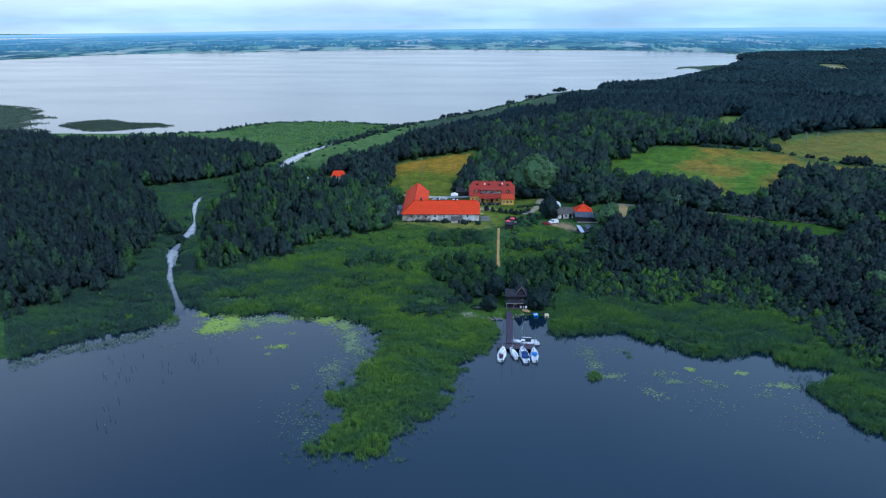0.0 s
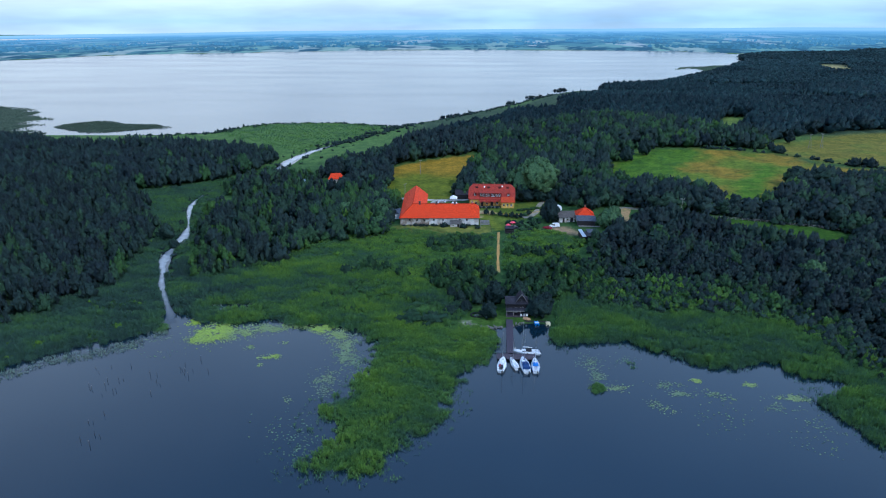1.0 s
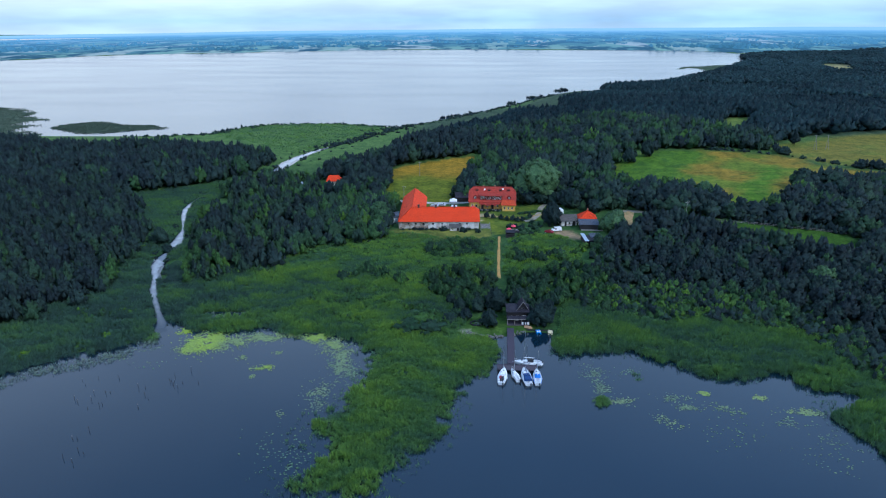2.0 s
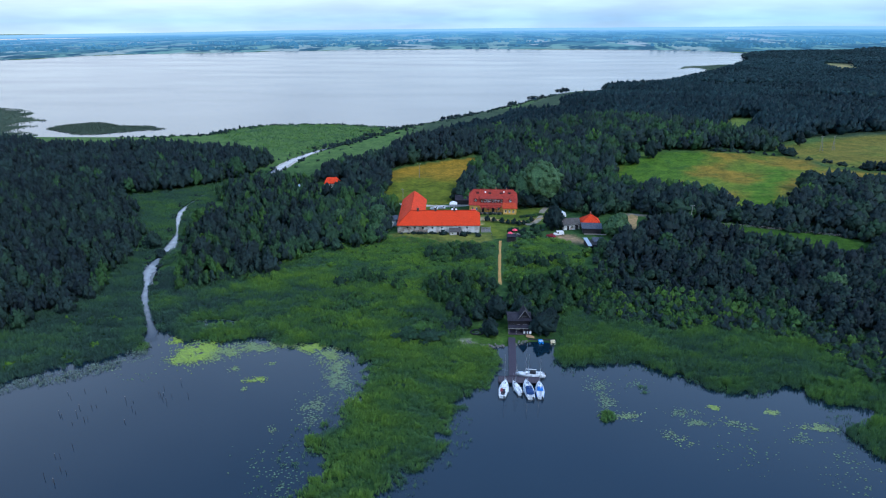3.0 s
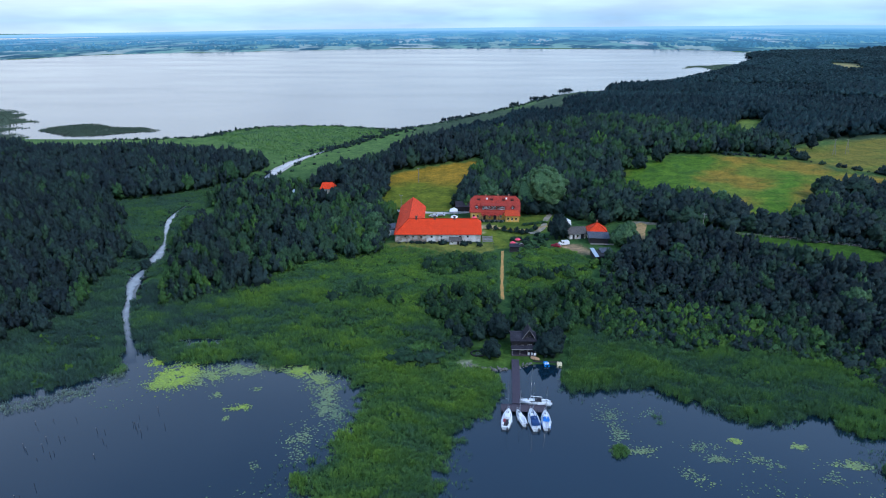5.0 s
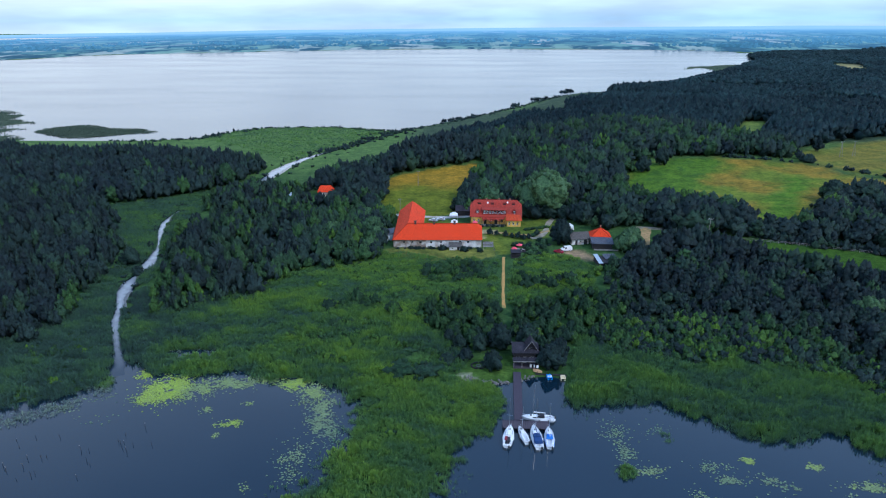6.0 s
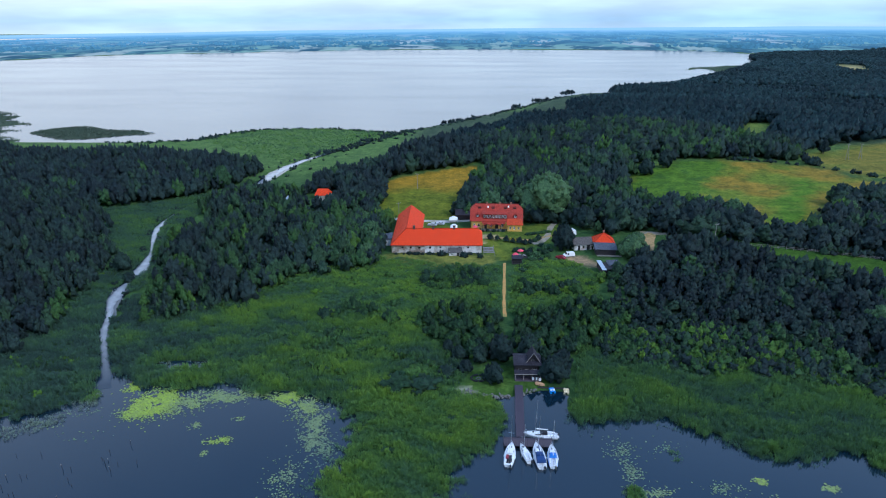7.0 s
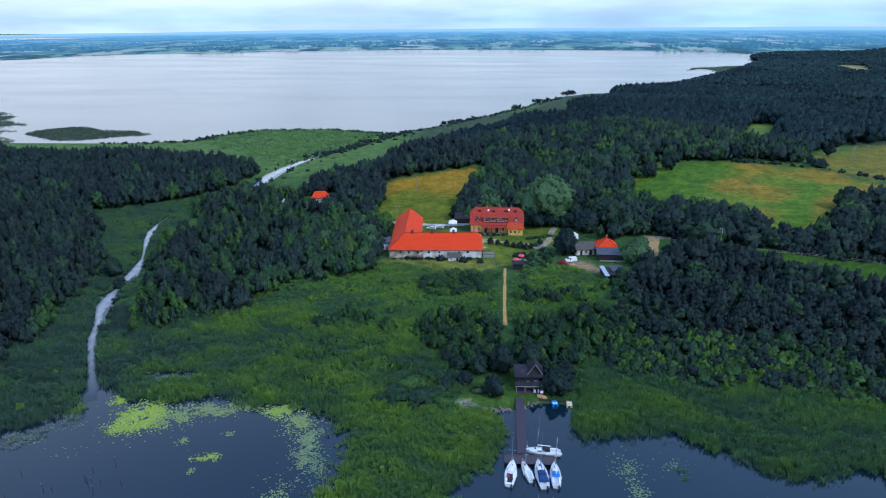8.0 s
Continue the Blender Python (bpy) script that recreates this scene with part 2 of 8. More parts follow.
CANVAS_BLUE = surface("blue_canvas", (0.008, 0.035, 0.13), (0.015, 0.06, 0.20), 3, 0.85)
CANVAS_BRIGHT = surface("bright_blue_canvas", (0.03, 0.16, 0.55), (0.05, 0.24, 0.70), 3, 0.8)
CANVAS_BLACK = surface("black_canvas", (0.010, 0.012, 0.018), (0.03, 0.03, 0.04), 3, 0.85)
CANVAS_RED = surface("red_canvas", (0.62, 0.04, 0.08), (0.82, 0.12, 0.17), 3, 0.85)
CANVAS_WINE = surface("wine_red_canvas", (0.16, 0.015, 0.03), (0.26, 0.03, 0.05), 3, 0.85)
CANVAS_WHITE = surface("white_canvas", (0.7, 0.7, 0.72), (0.84, 0.84, 0.85), 2, 0.85)
PLASTIC_BLUE = surface("blue_plastic", (0.01, 0.22, 0.68), (0.02, 0.30, 0.80), 2, 0.4)
PLASTIC_CREAM = surface("cream_plastic", (0.72, 0.62, 0.40), (0.82, 0.72, 0.50), 2, 0.4)
DECK = surface("weathered_deck_wood", (0.030, 0.024, 0.038), (0.058, 0.046, 0.066), 2, 0.85, stain=(0.075, 0.06, 0.07))
WOOD_DARK = surface("dark_stained_wood", (0.007, 0.0065, 0.009), (0.024, 0.021, 0.025), 2, 0.8)
WOOD_GREY = surface("grey_wood", (0.14, 0.13, 0.125), (0.30, 0.28, 0.27), 2, 0.9)
ALU = surface("aluminium", (0.55, 0.57, 0.6), (0.68, 0.7, 0.72), 4, 0.35, 0.9, bump=0.02)
STEEL_DARK = surface("dark_metal", (0.02, 0.02, 0.022), (0.05, 0.05, 0.055), 4, 0.5, 0.5)
STONE = surface("granite_boulder", (0.07, 0.068, 0.064), (0.24, 0.225, 0.21), 2, 0.9, bump=0.6)
DIRT = surface("sandy_track", (0.30, 0.18, 0.075), (0.46, 0.29, 0.13), 0.8, 0.95, stain=(0.20, 0.17, 0.05), stain_scale=0.6)
ROAD = surface("pale_gravel_road", (0.36, 0.34, 0.32), (0.52, 0.49, 0.46), 0.8, 0.95, stain=(0.28, 0.27, 0.2), stain_scale=0.3)
GRAVEL = surface("grey_sandy_gravel", (0.22, 0.19, 0.15), (0.34, 0.30, 0.24), 0.8, 0.95, stain=(0.17, 0.16, 0.1), stain_scale=0.4)
PATH_SAND = surface("orange_sand_path", (0.38, 0.19, 0.05), (0.54, 0.29, 0.08), 0.8, 0.95, stain=(0.24, 0.19, 0.05), stain_scale=0.6)
BRICK_CHIMNEY = surface("chimney_brick", (0.22, 0.09, 0.06), (0.34, 0.15, 0.1), 4, 0.9)
BRICK_SOOT = surface("sooty_brick", (0.045, 0.030, 0.028), (0.11, 0.07, 0.055), 4, 0.9)
CAR_WHITE = surface("white_car_paint", (0.72, 0.72, 0.73), (0.80, 0.80, 0.81), 1, 0.25, bump=0.0)
CAR_RED = surface("dark_red_car_paint", (0.22, 0.01, 0.03), (0.30, 0.02, 0.04), 1, 0.25, bump=0.0)
CAR_SILVER = surface("silver_car_paint", (0.45, 0.48, 0.5), (0.55, 0.57, 0.6), 1, 0.3, 0.3, bump=0.0)
RUBBER = surface("rubber", (0.012, 0.012, 0.012), (0.03, 0.03, 0.03), 4, 0.8)
SKIN_BROWN = surface("tan_tarpaulin", (0.34, 0.20, 0.10), (0.48, 0.30, 0.16), 3, 0.85)
SHEET_PALE = surface("pale_sheet_metal", (0.30, 0.36, 0.42), (0.42, 0.48, 0.54), 1.5, 0.5, 0.2)

GLASS = mat("window_glass", 0.03)
_t = Net(GLASS)
_t.bsdf.inputs["Base Color"].default_value = (0.02, 0.025, 0.03, 1)
_t.bsdf.inputs["Transmission Weight"].default_value = 0.15

BACKDROP = mat("hazy_distance", 1.0)
_t = Net(BACKDROP)
_co = _t.n.new("ShaderNodeTexCoord")
_mp = _t.n.new("ShaderNodeMapping")
_mp.inputs["Scale"].default_value = (1.0, 0.35, 1.0)
_vor = _t.node("ShaderNodeTexVoronoi", Scale=0.0085)
_t.l.new(_co.outputs["Object"], _mp.inputs["Vector"])
_t.l.new(_mp.outputs["Vector"], _vor.inputs["Vector"])
_sep = _t.n.new("ShaderNodeSeparateColor")
_t.l.new(_vor.outputs["Color"], _sep.inputs["Color"])
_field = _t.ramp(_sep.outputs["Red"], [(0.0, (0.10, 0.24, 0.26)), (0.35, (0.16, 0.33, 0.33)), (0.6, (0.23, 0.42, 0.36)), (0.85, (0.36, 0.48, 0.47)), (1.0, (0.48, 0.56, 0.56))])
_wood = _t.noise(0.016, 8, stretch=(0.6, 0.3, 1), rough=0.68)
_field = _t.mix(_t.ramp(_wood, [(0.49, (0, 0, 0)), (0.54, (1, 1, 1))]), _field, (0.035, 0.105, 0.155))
# haze painted into the emission: bluer, then paler towards the horizon
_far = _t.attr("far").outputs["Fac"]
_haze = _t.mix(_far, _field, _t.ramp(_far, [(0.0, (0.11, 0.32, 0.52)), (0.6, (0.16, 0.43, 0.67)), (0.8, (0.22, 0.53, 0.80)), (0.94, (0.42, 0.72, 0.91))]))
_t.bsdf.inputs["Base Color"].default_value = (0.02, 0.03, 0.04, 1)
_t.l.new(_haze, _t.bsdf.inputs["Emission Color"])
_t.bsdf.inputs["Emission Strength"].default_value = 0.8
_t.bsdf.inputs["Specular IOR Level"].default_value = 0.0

# ---- plan of the place: shores, river, fields, woods (metres; x right, y away over the lakes) ----
rng = np.random.default_rng(7)


def smooth(t):
    t = np.clip(t, 0.0, 1.0)
    return t * t * (3 - 2 * t)


def rounded(points, closed=True, step=4.0):
    """A plan outline drawn smoothly through few points."""
    p = np.array(points, float)
    n = len(p)
    out = []
    for i in range(n if closed else n - 1):
        if closed:
            a, b, c, d = p[i - 1], p[i], p[(i + 1) % n], p[(i + 2) % n]
        else:
            a, b, c, d = p[max(i - 1, 0)], p[i], p[i + 1], p[min(i + 2, n - 1)]
        k = int(np.clip(np.hypot(*(c - b)) / step, 2, 14))
        for u in np.arange(k) / k:
            out.append(0.5 * (2 * b + (c - a) * u + (2 * a - 5 * b + 4 * c - d) * u * u + (3 * b - a - 3 * c + d) * u ** 3))
    if not closed:
        out.append(p[-1])
    return np.array(out)


def inside(x, y, poly):
    r = np.zeros(x.shape, bool)
    j = len(poly) - 1
    for i in range(len(poly)):
        (xi, yi), (xj, yj) = poly[i], poly[j]
        if yi != yj:
            r ^= ((yi > y) != (yj > y)) & (x < (xj - xi) * (y - yi) / (yj - yi) + xi)
        j = i
    return r


def line_distance(x, y, pts, closed=False):
    d = np.full(x.shape, 1e9)
    m = len(pts) if closed else len(pts) - 1
    for i in range(m):
        (ax, ay), (bx, by) = pts[i], pts[(i + 1) % len(pts)]
        vx, vy = bx - ax, by - ay
        u = np.clip(((x - ax) * vx + (y - ay) * vy) / max(vx * vx + vy * vy, 1e-9), 0, 1)
        d = np.minimum(d, np.hypot(x - ax - u * vx, y - ay - u * vy))
    return d


def signed(x, y, poly):
    """Distance to an outline, positive inside."""
    return np.where(inside(x, y, poly), 1, -1) * line_distance(x, y, poly, True)


def wobble(x, y, size, seed=0.0):
    """Cheap smooth noise, about -1 to 1."""
    u, v = x / size, y / size
    return (np.sin(u * 1.7 + 1.3 * np.sin(v * 1.1 + seed) + seed * 2.1) + np.sin(v * 1.9 + 1.7 * np.sin(u * 0.8 - seed) + seed)
            + 0.6 * np.sin(u * 4.1 + 2.1 * np.sin(v * 3.3 + seed)) + 0.6 * np.sin(v * 4.7 - 1.9 * np.sin(u * 3.1 + seed))) / 3.2


NEAR_LAKE = rounded([(-520, 60), (-300, 120), (-190, 140), (-139, 154), (-126, 167), (-103, 180), (-103, 194), (-101, 195.5), (-96, 192), (-88, 188.5), (-79, 188), (-72, 190),
                     (-65, 191), (-57, 187), (-49, 188), (-39, 186), (-32, 181), (-28, 175), (-27, 165), (-30, 154), (-36, 143), (-31.5, 131), (-36, 121), (-34, 117),
                     (-29, 117), (-19, 121), (-13, 132), (-6, 140), (-4, 153), (4, 167)], False)
NEAR_LAKE = np.vstack([NEAR_LAKE, rounded([(4, 167), (9, 178), (7, 186), (-1, 191.5), (6, 189.8), (12, 190.2), (19, 193), (27, 192.5), (25, 181), (31, 178),
                       (42, 182), (51, 181), (61, 173), (73, 167), (82, 170.5), (89, 169.5), (94, 163.5), (102, 160), (93, 152), (96, 141), (101, 129), (130, 105),
                       (240, 60), (520, 0), (700, -260), (-700, -260)], False)[1:]])
FAR_LAKE = rounded([(-1700, 700), (-700, 640), (-470, 560), (-394, 541), (-273, 546), (-232, 562), (-205, 606), (-134, 620), (-75, 601), (-28, 654), (34, 748),
                    (106, 868), (158, 884), (212, 932), (262, 992), (328, 1082), (395, 1180), (480, 1318), (560, 1455), (645, 1590), (774, 1897), (786, 1928), (656, 2138), (304, 2216), (-270, 2212),
                    (-781, 2010), (-1068, 1871), (-1230, 1590), (-1700, 1300)], True, 30)
CAPE = rounded([(-700, 560), (-640, 728), (-530, 722), (-486, 690), (-468, 658), (-430, 632), (-440, 610), (-414, 597), (-422, 578), (-388, 555), (-390, 538), (-460, 500), (-620, 480)])
ISLE = rounded([(-400, 586), (-389, 613), (-368, 622), (-338, 606), (-310, 603), (-284, 586), (-306, 574), (-322, 560), (-352, 553), (-380, 570)])
FAR_SPIT = rounded([(400, 1330), (437, 1400), (500, 1440), (560, 1462), (560, 1400), (502, 1290), (440, 1262), (455, 1370)])
RIVER = rounded([(-102, 194), (-105, 199), (-111, 208.5), (-119, 222), (-122.5, 231), (-128, 242), (-131, 255), (-133, 271), (-138, 289), (-147, 310), (-153, 327), (-155, 345), (-153, 368),
                 (-143, 391), (-133, 410), (-130, 447), (-123, 478), (-113, 501), (-92, 545), (-74, 584), (-62, 606)], False)
POOL = rounded([(-91, 203), (-77, 204), (-76, 200.5), (-89, 199)])
ORANGE_FIELD = rounded([(-44, 344), (-53, 408), (-50, 418), (-37, 430), (-18, 445), (-2, 457), (2, 456), (0, 423), (-8, 400), (-10, 345)], True)
HILL_FIELD = rounded([(82, 366), (90, 400), (102, 418), (123, 430), (155, 434), (189, 428), (203, 418), (225, 385), (330, 370), (330, 345), (225, 352), (195, 362), (168, 345), (146, 314), (128, 310), (124, 328), (108, 340)])
BACK_FIELD = rounded([(210, 456), (242, 475), (290, 506), (420, 520), (420, 400), (300, 392), (235, 396), (212, 412)])
GLADE = rounded([(174, 486), (190, 522), (208, 556), (230, 588), (244, 580), (226, 530), (206, 486)])
LOW_FIELD = rounded([(112, 297), (119, 295), (126, 292), (136, 290), (159, 285), (167, 280), (165, 270), (152, 263), (141, 268), (130, 272), (122, 276), (116, 287)])
HILL_GREEN = rounded([(106, 436), (140, 438), (153, 418), (140, 402), (128, 388), (114, 350), (90, 352), (78, 378)])
HILL_TONGUE = rounded([(175, 390), (181, 380), (158, 342), (142, 312), (128, 312), (148, 353)])
FIELD_HEDGE = rounded([(156, 437), (174, 437), (191, 431), (204, 424), (215, 412), (228, 396), (256, 382), (330, 372)], False)
RIVER_GLADE = rounded([(-87, 353), (-79, 349), (-67, 336), (-65, 328), (-74, 331), (-84, 342)])
FAR_CLEARING = rounded([(650, 1200), (672, 1310), (730, 1400), (766, 1390), (728, 1300), (680, 1200)])
YARD = rounded([(-32, 291), (6, 293), (10, 288), (16, 286), (22, 300), (34, 308), (40, 334), (0, 326), (-24, 336), (-22, 308)])
COURT = rounded([(37.5, 287), (41.5, 291), (46, 290), (49.5, 283.5), (57, 281.5), (57, 279), (49, 278.8), (44, 281)])
BEACH = rounded([(-2.6, 193.0), (-0.6, 193.4), (1.4, 191.3), (-0.8, 190.2)])
LAWN = rounded([(-2, 191), (-1, 197), (1, 202), (6, 204), (14, 205), (20, 205), (21, 195), (12, 190.5)])
FORECOURT = rounded([(2.5, 318), (10, 319), (11.5, 313), (9, 309), (5.6, 305.5), (4.0, 309)])
MOWN_STRIP = rounded([(4.5, 312), (9, 312), (14, 292), (14.2, 286), (11.2, 286), (10.2, 292)])
GARDEN_MEADOW = rounded([(-35, 280), (-34, 292), (8, 292), (8, 281), (-10, 276)])


def river_half(x, y):
    """Half the river's width along its way."""
    width = np.interp(y, (190, 200, 212, 217, 229, 238, 246, 256, 261, 265, 271, 282, 289, 298, 306, 318, 327, 335, 341, 350, 395, 405, 415, 433, 455, 480, 500, 520, 600), (2.0, 0.9, 1.1, 1.2, 1.0, 1.3, 2.5, 1.7, 0.5, 0.5, 2.7, 2.0, 0.4, 0.3, 0.9, 1.3, 1.7, 0.7, 0.35, 0.3, 0.2, 1.0, 2.4, 4.2, 3.6, 2.0, 0.7, 0.2, 0.2))
    return 0.86 * width * (1 + 0.28 * wobble(x, y, 3.0, 5.0) + 0.22 * wobble(x, y, 1.1, 2.0)) + 0.2


def ground_height(x, y):
    x, y = np.asarray(x, float), np.asarray(y, float)
    reedy = 2.4 * smooth((np.hypot(x - 12, y - 192) - 15) / 6)        # reed banks stand in shallow water
    d = np.minimum(-signed(x, y, NEAR_LAKE) - reedy, -signed(x, y, FAR_LAKE))
    d = np.where(inside(x, y, CAPE) | inside(x, y, ISLE) | inside(x, y, FAR_SPIT), np.maximum(np.maximum(np.maximum(signed(x, y, CAPE), signed(x, y, ISLE)), signed(x, y, FAR_SPIT)) * 0.6, d), d)
    d = np.minimum(d + wobble(x, y, 5.0) * 0.7, -signed(x, y, POOL))
    d = np.minimum(d, line_distance(x, y, RIVER) - river_half(x, y) - 1.0)
    z = np.clip(d * 0.12, -1.0, 0.45)
    z = z + 1.2 * smooth((d - 20) / 60)
    z = z + 8.5 * smooth((x - 20) / 100) * smooth((y - 240) / 100) * smooth(d / 40) * (1 - 0.75 * smooth((y - 700) / 450))
    z = z + smooth(d / 60) * smooth((y - 330) / 150) * (1.5 + 1.8 * wobble(x, y, 70.0, 2.0))
    return z


# ground sheet: fine near the water's edge and the farm, coarser away
def spacing(a, b, step, lo, hi, growth=1.13):
    mid = list(np.arange(a, b + step, step))
    up, s = [mid[-1]], step
    while up[-1] < hi:
        s *= growth
        up.append(up[-1] + s)
    down, s = [mid[0]], step
    while down[-1] > lo:
        s *= growth
        down.append(down[-1] - s)
    return np.array(down[:0:-1] + mid + up[1:])


gx = spacing(-150, 130, 1.8, -4600, 4600, 1.08)
gy = spacing(112, 345, 1.8, -300, 4700, 1.045)
GX, GY = np.meshgrid(gx, gy)
GZ = ground_height(GX, GY)
GZ = np.where((GY > 2100) | ((GX < 0) & (GY > 1100)) | ((GX < 1100) & (GY > 1880)), np.minimum(GZ, 0.6), GZ)


def sheet(name, X, Y, Z, material, attrs=()):
    h, w = X.shape
    me = bpy.data.meshes.new(name)
    idx = np.arange(h * w).reshape(h, w)
    quads = np.stack([idx[:-1, :-1], idx[:-1, 1:], idx[1:, 1:], idx[1:, :-1]], -1).reshape(-1, 4)
    me.vertices.add(h * w)
    me.vertices.foreach_set("co", np.stack([X, Y, Z], -1).reshape(-1).astype(np.float32))
    me.loops.add(quads.size)
    me.loops.foreach_set("vertex_index", quads.reshape(-1).astype(np.int32))
    me.polygons.add(len(quads))
    me.polygons.foreach_set("loop_start", np.arange(0, quads.size, 4, dtype=np.int32))
    me.update(calc_edges=True)
    me.polygons.foreach_set("use_smooth", np.ones(len(quads), bool))
    for key, values in attrs:
        if values.ndim == 3:
            a = me.attributes.new(key, "FLOAT_COLOR", "POINT")
            rgba = np.concatenate([values, np.ones(values.shape[:2] + (1,))], -1)
            a.data.foreach_set("color", rgba.reshape(-1).astype(np.float32))
        else:
            a = me.attributes.new(key, "FLOAT", "POINT")
            a.data.foreach_set("value", values.reshape(-1).astype(np.float32))
    me.materials.append(material)
    return new(name, me)


cover = np.empty(GX.shape + (3,))
cover[:] = (0.040, 0.085, 0.028)                                   # rank marsh grass


def lay(mask, colour):
    global cover
    w = np.clip(mask, 0, 1)[..., None]
    cover = cover * (1 - w) + np.array(colour) * w


def zone(poly, soft=3.0, ragged=2.0):
    s = signed(GX, GY, poly) + ragged * wobble(GX, GY, 6.0, 4.0)
    return smooth(s / soft + 0.5)


lay(smooth((GY - 400) / 60), (0.078, 0.138, 0.040))
lay(smooth((-GZ + 0.15) / 0.4), (0.020, 0.030, 0.018))              # lake bed and mud
lay(zone(ORANGE_FIELD), (0.26, 0.160, 0.016))
lay(zone(ORANGE_FIELD) * smooth((405 - GY + 12 * wobble(GX, GY, 14.0)) / 25), (0.105, 0.124, 0.011))
for bed in (CAPE, ISLE, FAR_SPIT):
    lay(zone(bed, 4, 2), (0.060, 0.082, 0.056))
lay(zone(HILL_FIELD, 6), (0.205, 0.140, 0.020))
lay(zone(HILL_FIELD, 6) * smooth(0.35 + 1.5 * wobble(GX, GY, 17.0, 1.0)) * 0.8, (0.085, 0.150, 0.016))
lay(zone(HILL_FIELD, 6) * zone(HILL_TONGUE, 8, 5), (0.070, 0.140, 0.011))
lay(zone(HILL_FIELD, 6) * smooth(wobble(GX, GY * 1.6, 5.0, 3.0) * 1.6 - 0.3) * 0.6, (0.13, 0.15, 0.03))
lay(zone(HILL_FIELD, 6) * zone(HILL_GREEN, 12, 6), (0.070, 0.132, 0.012))
lay(zone(HILL_FIELD, 6) * zone(HILL_GREEN, 12, 6) * smooth(wobble(GX, GY * 1.5, 6.0, 8.0) * 1.8 - 0.2), (0.045, 0.10, 0.016))
lay(smooth((2.6 - line_distance(GX, GY, FIELD_HEDGE)) / 2), (0.035, 0.075, 0.02))
lay(zone(BACK_FIELD, 6), (0.155, 0.135, 0.024))
lay(zone(BACK_FIELD, 6) * smooth(wobble(GX, GY * 1.6, 14.0, 3.0) * 1.5 - 0.1), (0.115, 0.140, 0.022))
lay(zone(GLADE, 5), (0.13, 0.18, 0.04))
lay(zone(FAR_CLEARING, 20), (0.30, 0.25, 0.12))
lay(zone(LOW_FIELD), (0.044, 0.094, 0.013))
lay(zone(YARD), (0.088, 0.124, 0.020))
lay(zone(GARDEN_MEADOW), (0.13, 0.14, 0.032))
lay(zone(FORECOURT, 1.5, 1.2), (0.34, 0.28, 0.17))
lay(zone(MOWN_STRIP, 1.5, 0.6), (0.14, 0.165, 0.022))
lay(zone(LAWN, 1.5, 0.4), (0.050, 0.098, 0.020))
lay(zone(BEACH, 1.2, 0.3), (0.38, 0.36, 0.31))
lay(zone(COURT, 2, 0.8), (0.26, 0.185, 0.12))
wx, wy = np.meshgrid(np.linspace(-4600, 4600, 40), np.linspace(-300, 2600, 30))
tagged(sheet("water", wx, wy, wx * 0.0, WATER), "dark blue lake water, calm with faint ripples", "water", kind="structure")

# far plain: hazy fields and woods rising to the horizon
ang = np.radians(np.linspace(-64, 64, 160))
rad = np.concatenate([np.linspace(1850, 3000, 40), np.linspace(3080, 4650, 26)])
AN, RA = np.meshgrid(ang, rad)
bx, by = RA * np.sin(AN), RA * np.cos(AN)
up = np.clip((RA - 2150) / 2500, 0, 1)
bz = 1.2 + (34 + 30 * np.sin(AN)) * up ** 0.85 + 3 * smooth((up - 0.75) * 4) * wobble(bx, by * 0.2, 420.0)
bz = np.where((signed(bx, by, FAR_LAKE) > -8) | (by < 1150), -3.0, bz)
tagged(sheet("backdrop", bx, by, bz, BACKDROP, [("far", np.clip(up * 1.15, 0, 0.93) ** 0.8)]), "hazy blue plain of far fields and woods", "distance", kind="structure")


# a pale strip of another lake on the far plain
lake_a = np.radians(np.linspace(-44, -30.2, 24))
lake_w = 120 * np.sin(np.linspace(1.2, math.pi, 24)) ** 0.6 + 4
LA, LS = np.meshgrid(lake_a, np.linspace(-1, 1, 3))
LR = 3620 + LS * lake_w[None, :]
tagged(sheet("far_lake_water", LR * np.sin(LA), LR * np.cos(LA), LR * 0 + 15.5, WATER), "pale strip of another lake far away", "water", kind="structure")


def height_at(x, y):
    """Ground height at places of the plan, from the sheet's own grid."""
    x, y = np.atleast_1d(np.asarray(x, float)), np.atleast_1d(np.asarray(y, float))
    i = np.clip(np.searchsorted(gx, x) - 1, 0, len(gx) - 2)
    j = np.clip(np.searchsorted(gy, y) - 1, 0, len(gy) - 2)
    u, v = (x - gx[i]) / (gx[i + 1] - gx[i]), (y - gy[j]) / (gy[j + 1] - gy[j])
    return (GZ[j, i] * (1 - u) * (1 - v) + GZ[j, i + 1] * u * (1 - v) + GZ[j + 1, i] * (1 - u) * v + GZ[j + 1, i + 1] * u * v)


def ground_at(x, y):
    return float(height_at(x, y)[0])

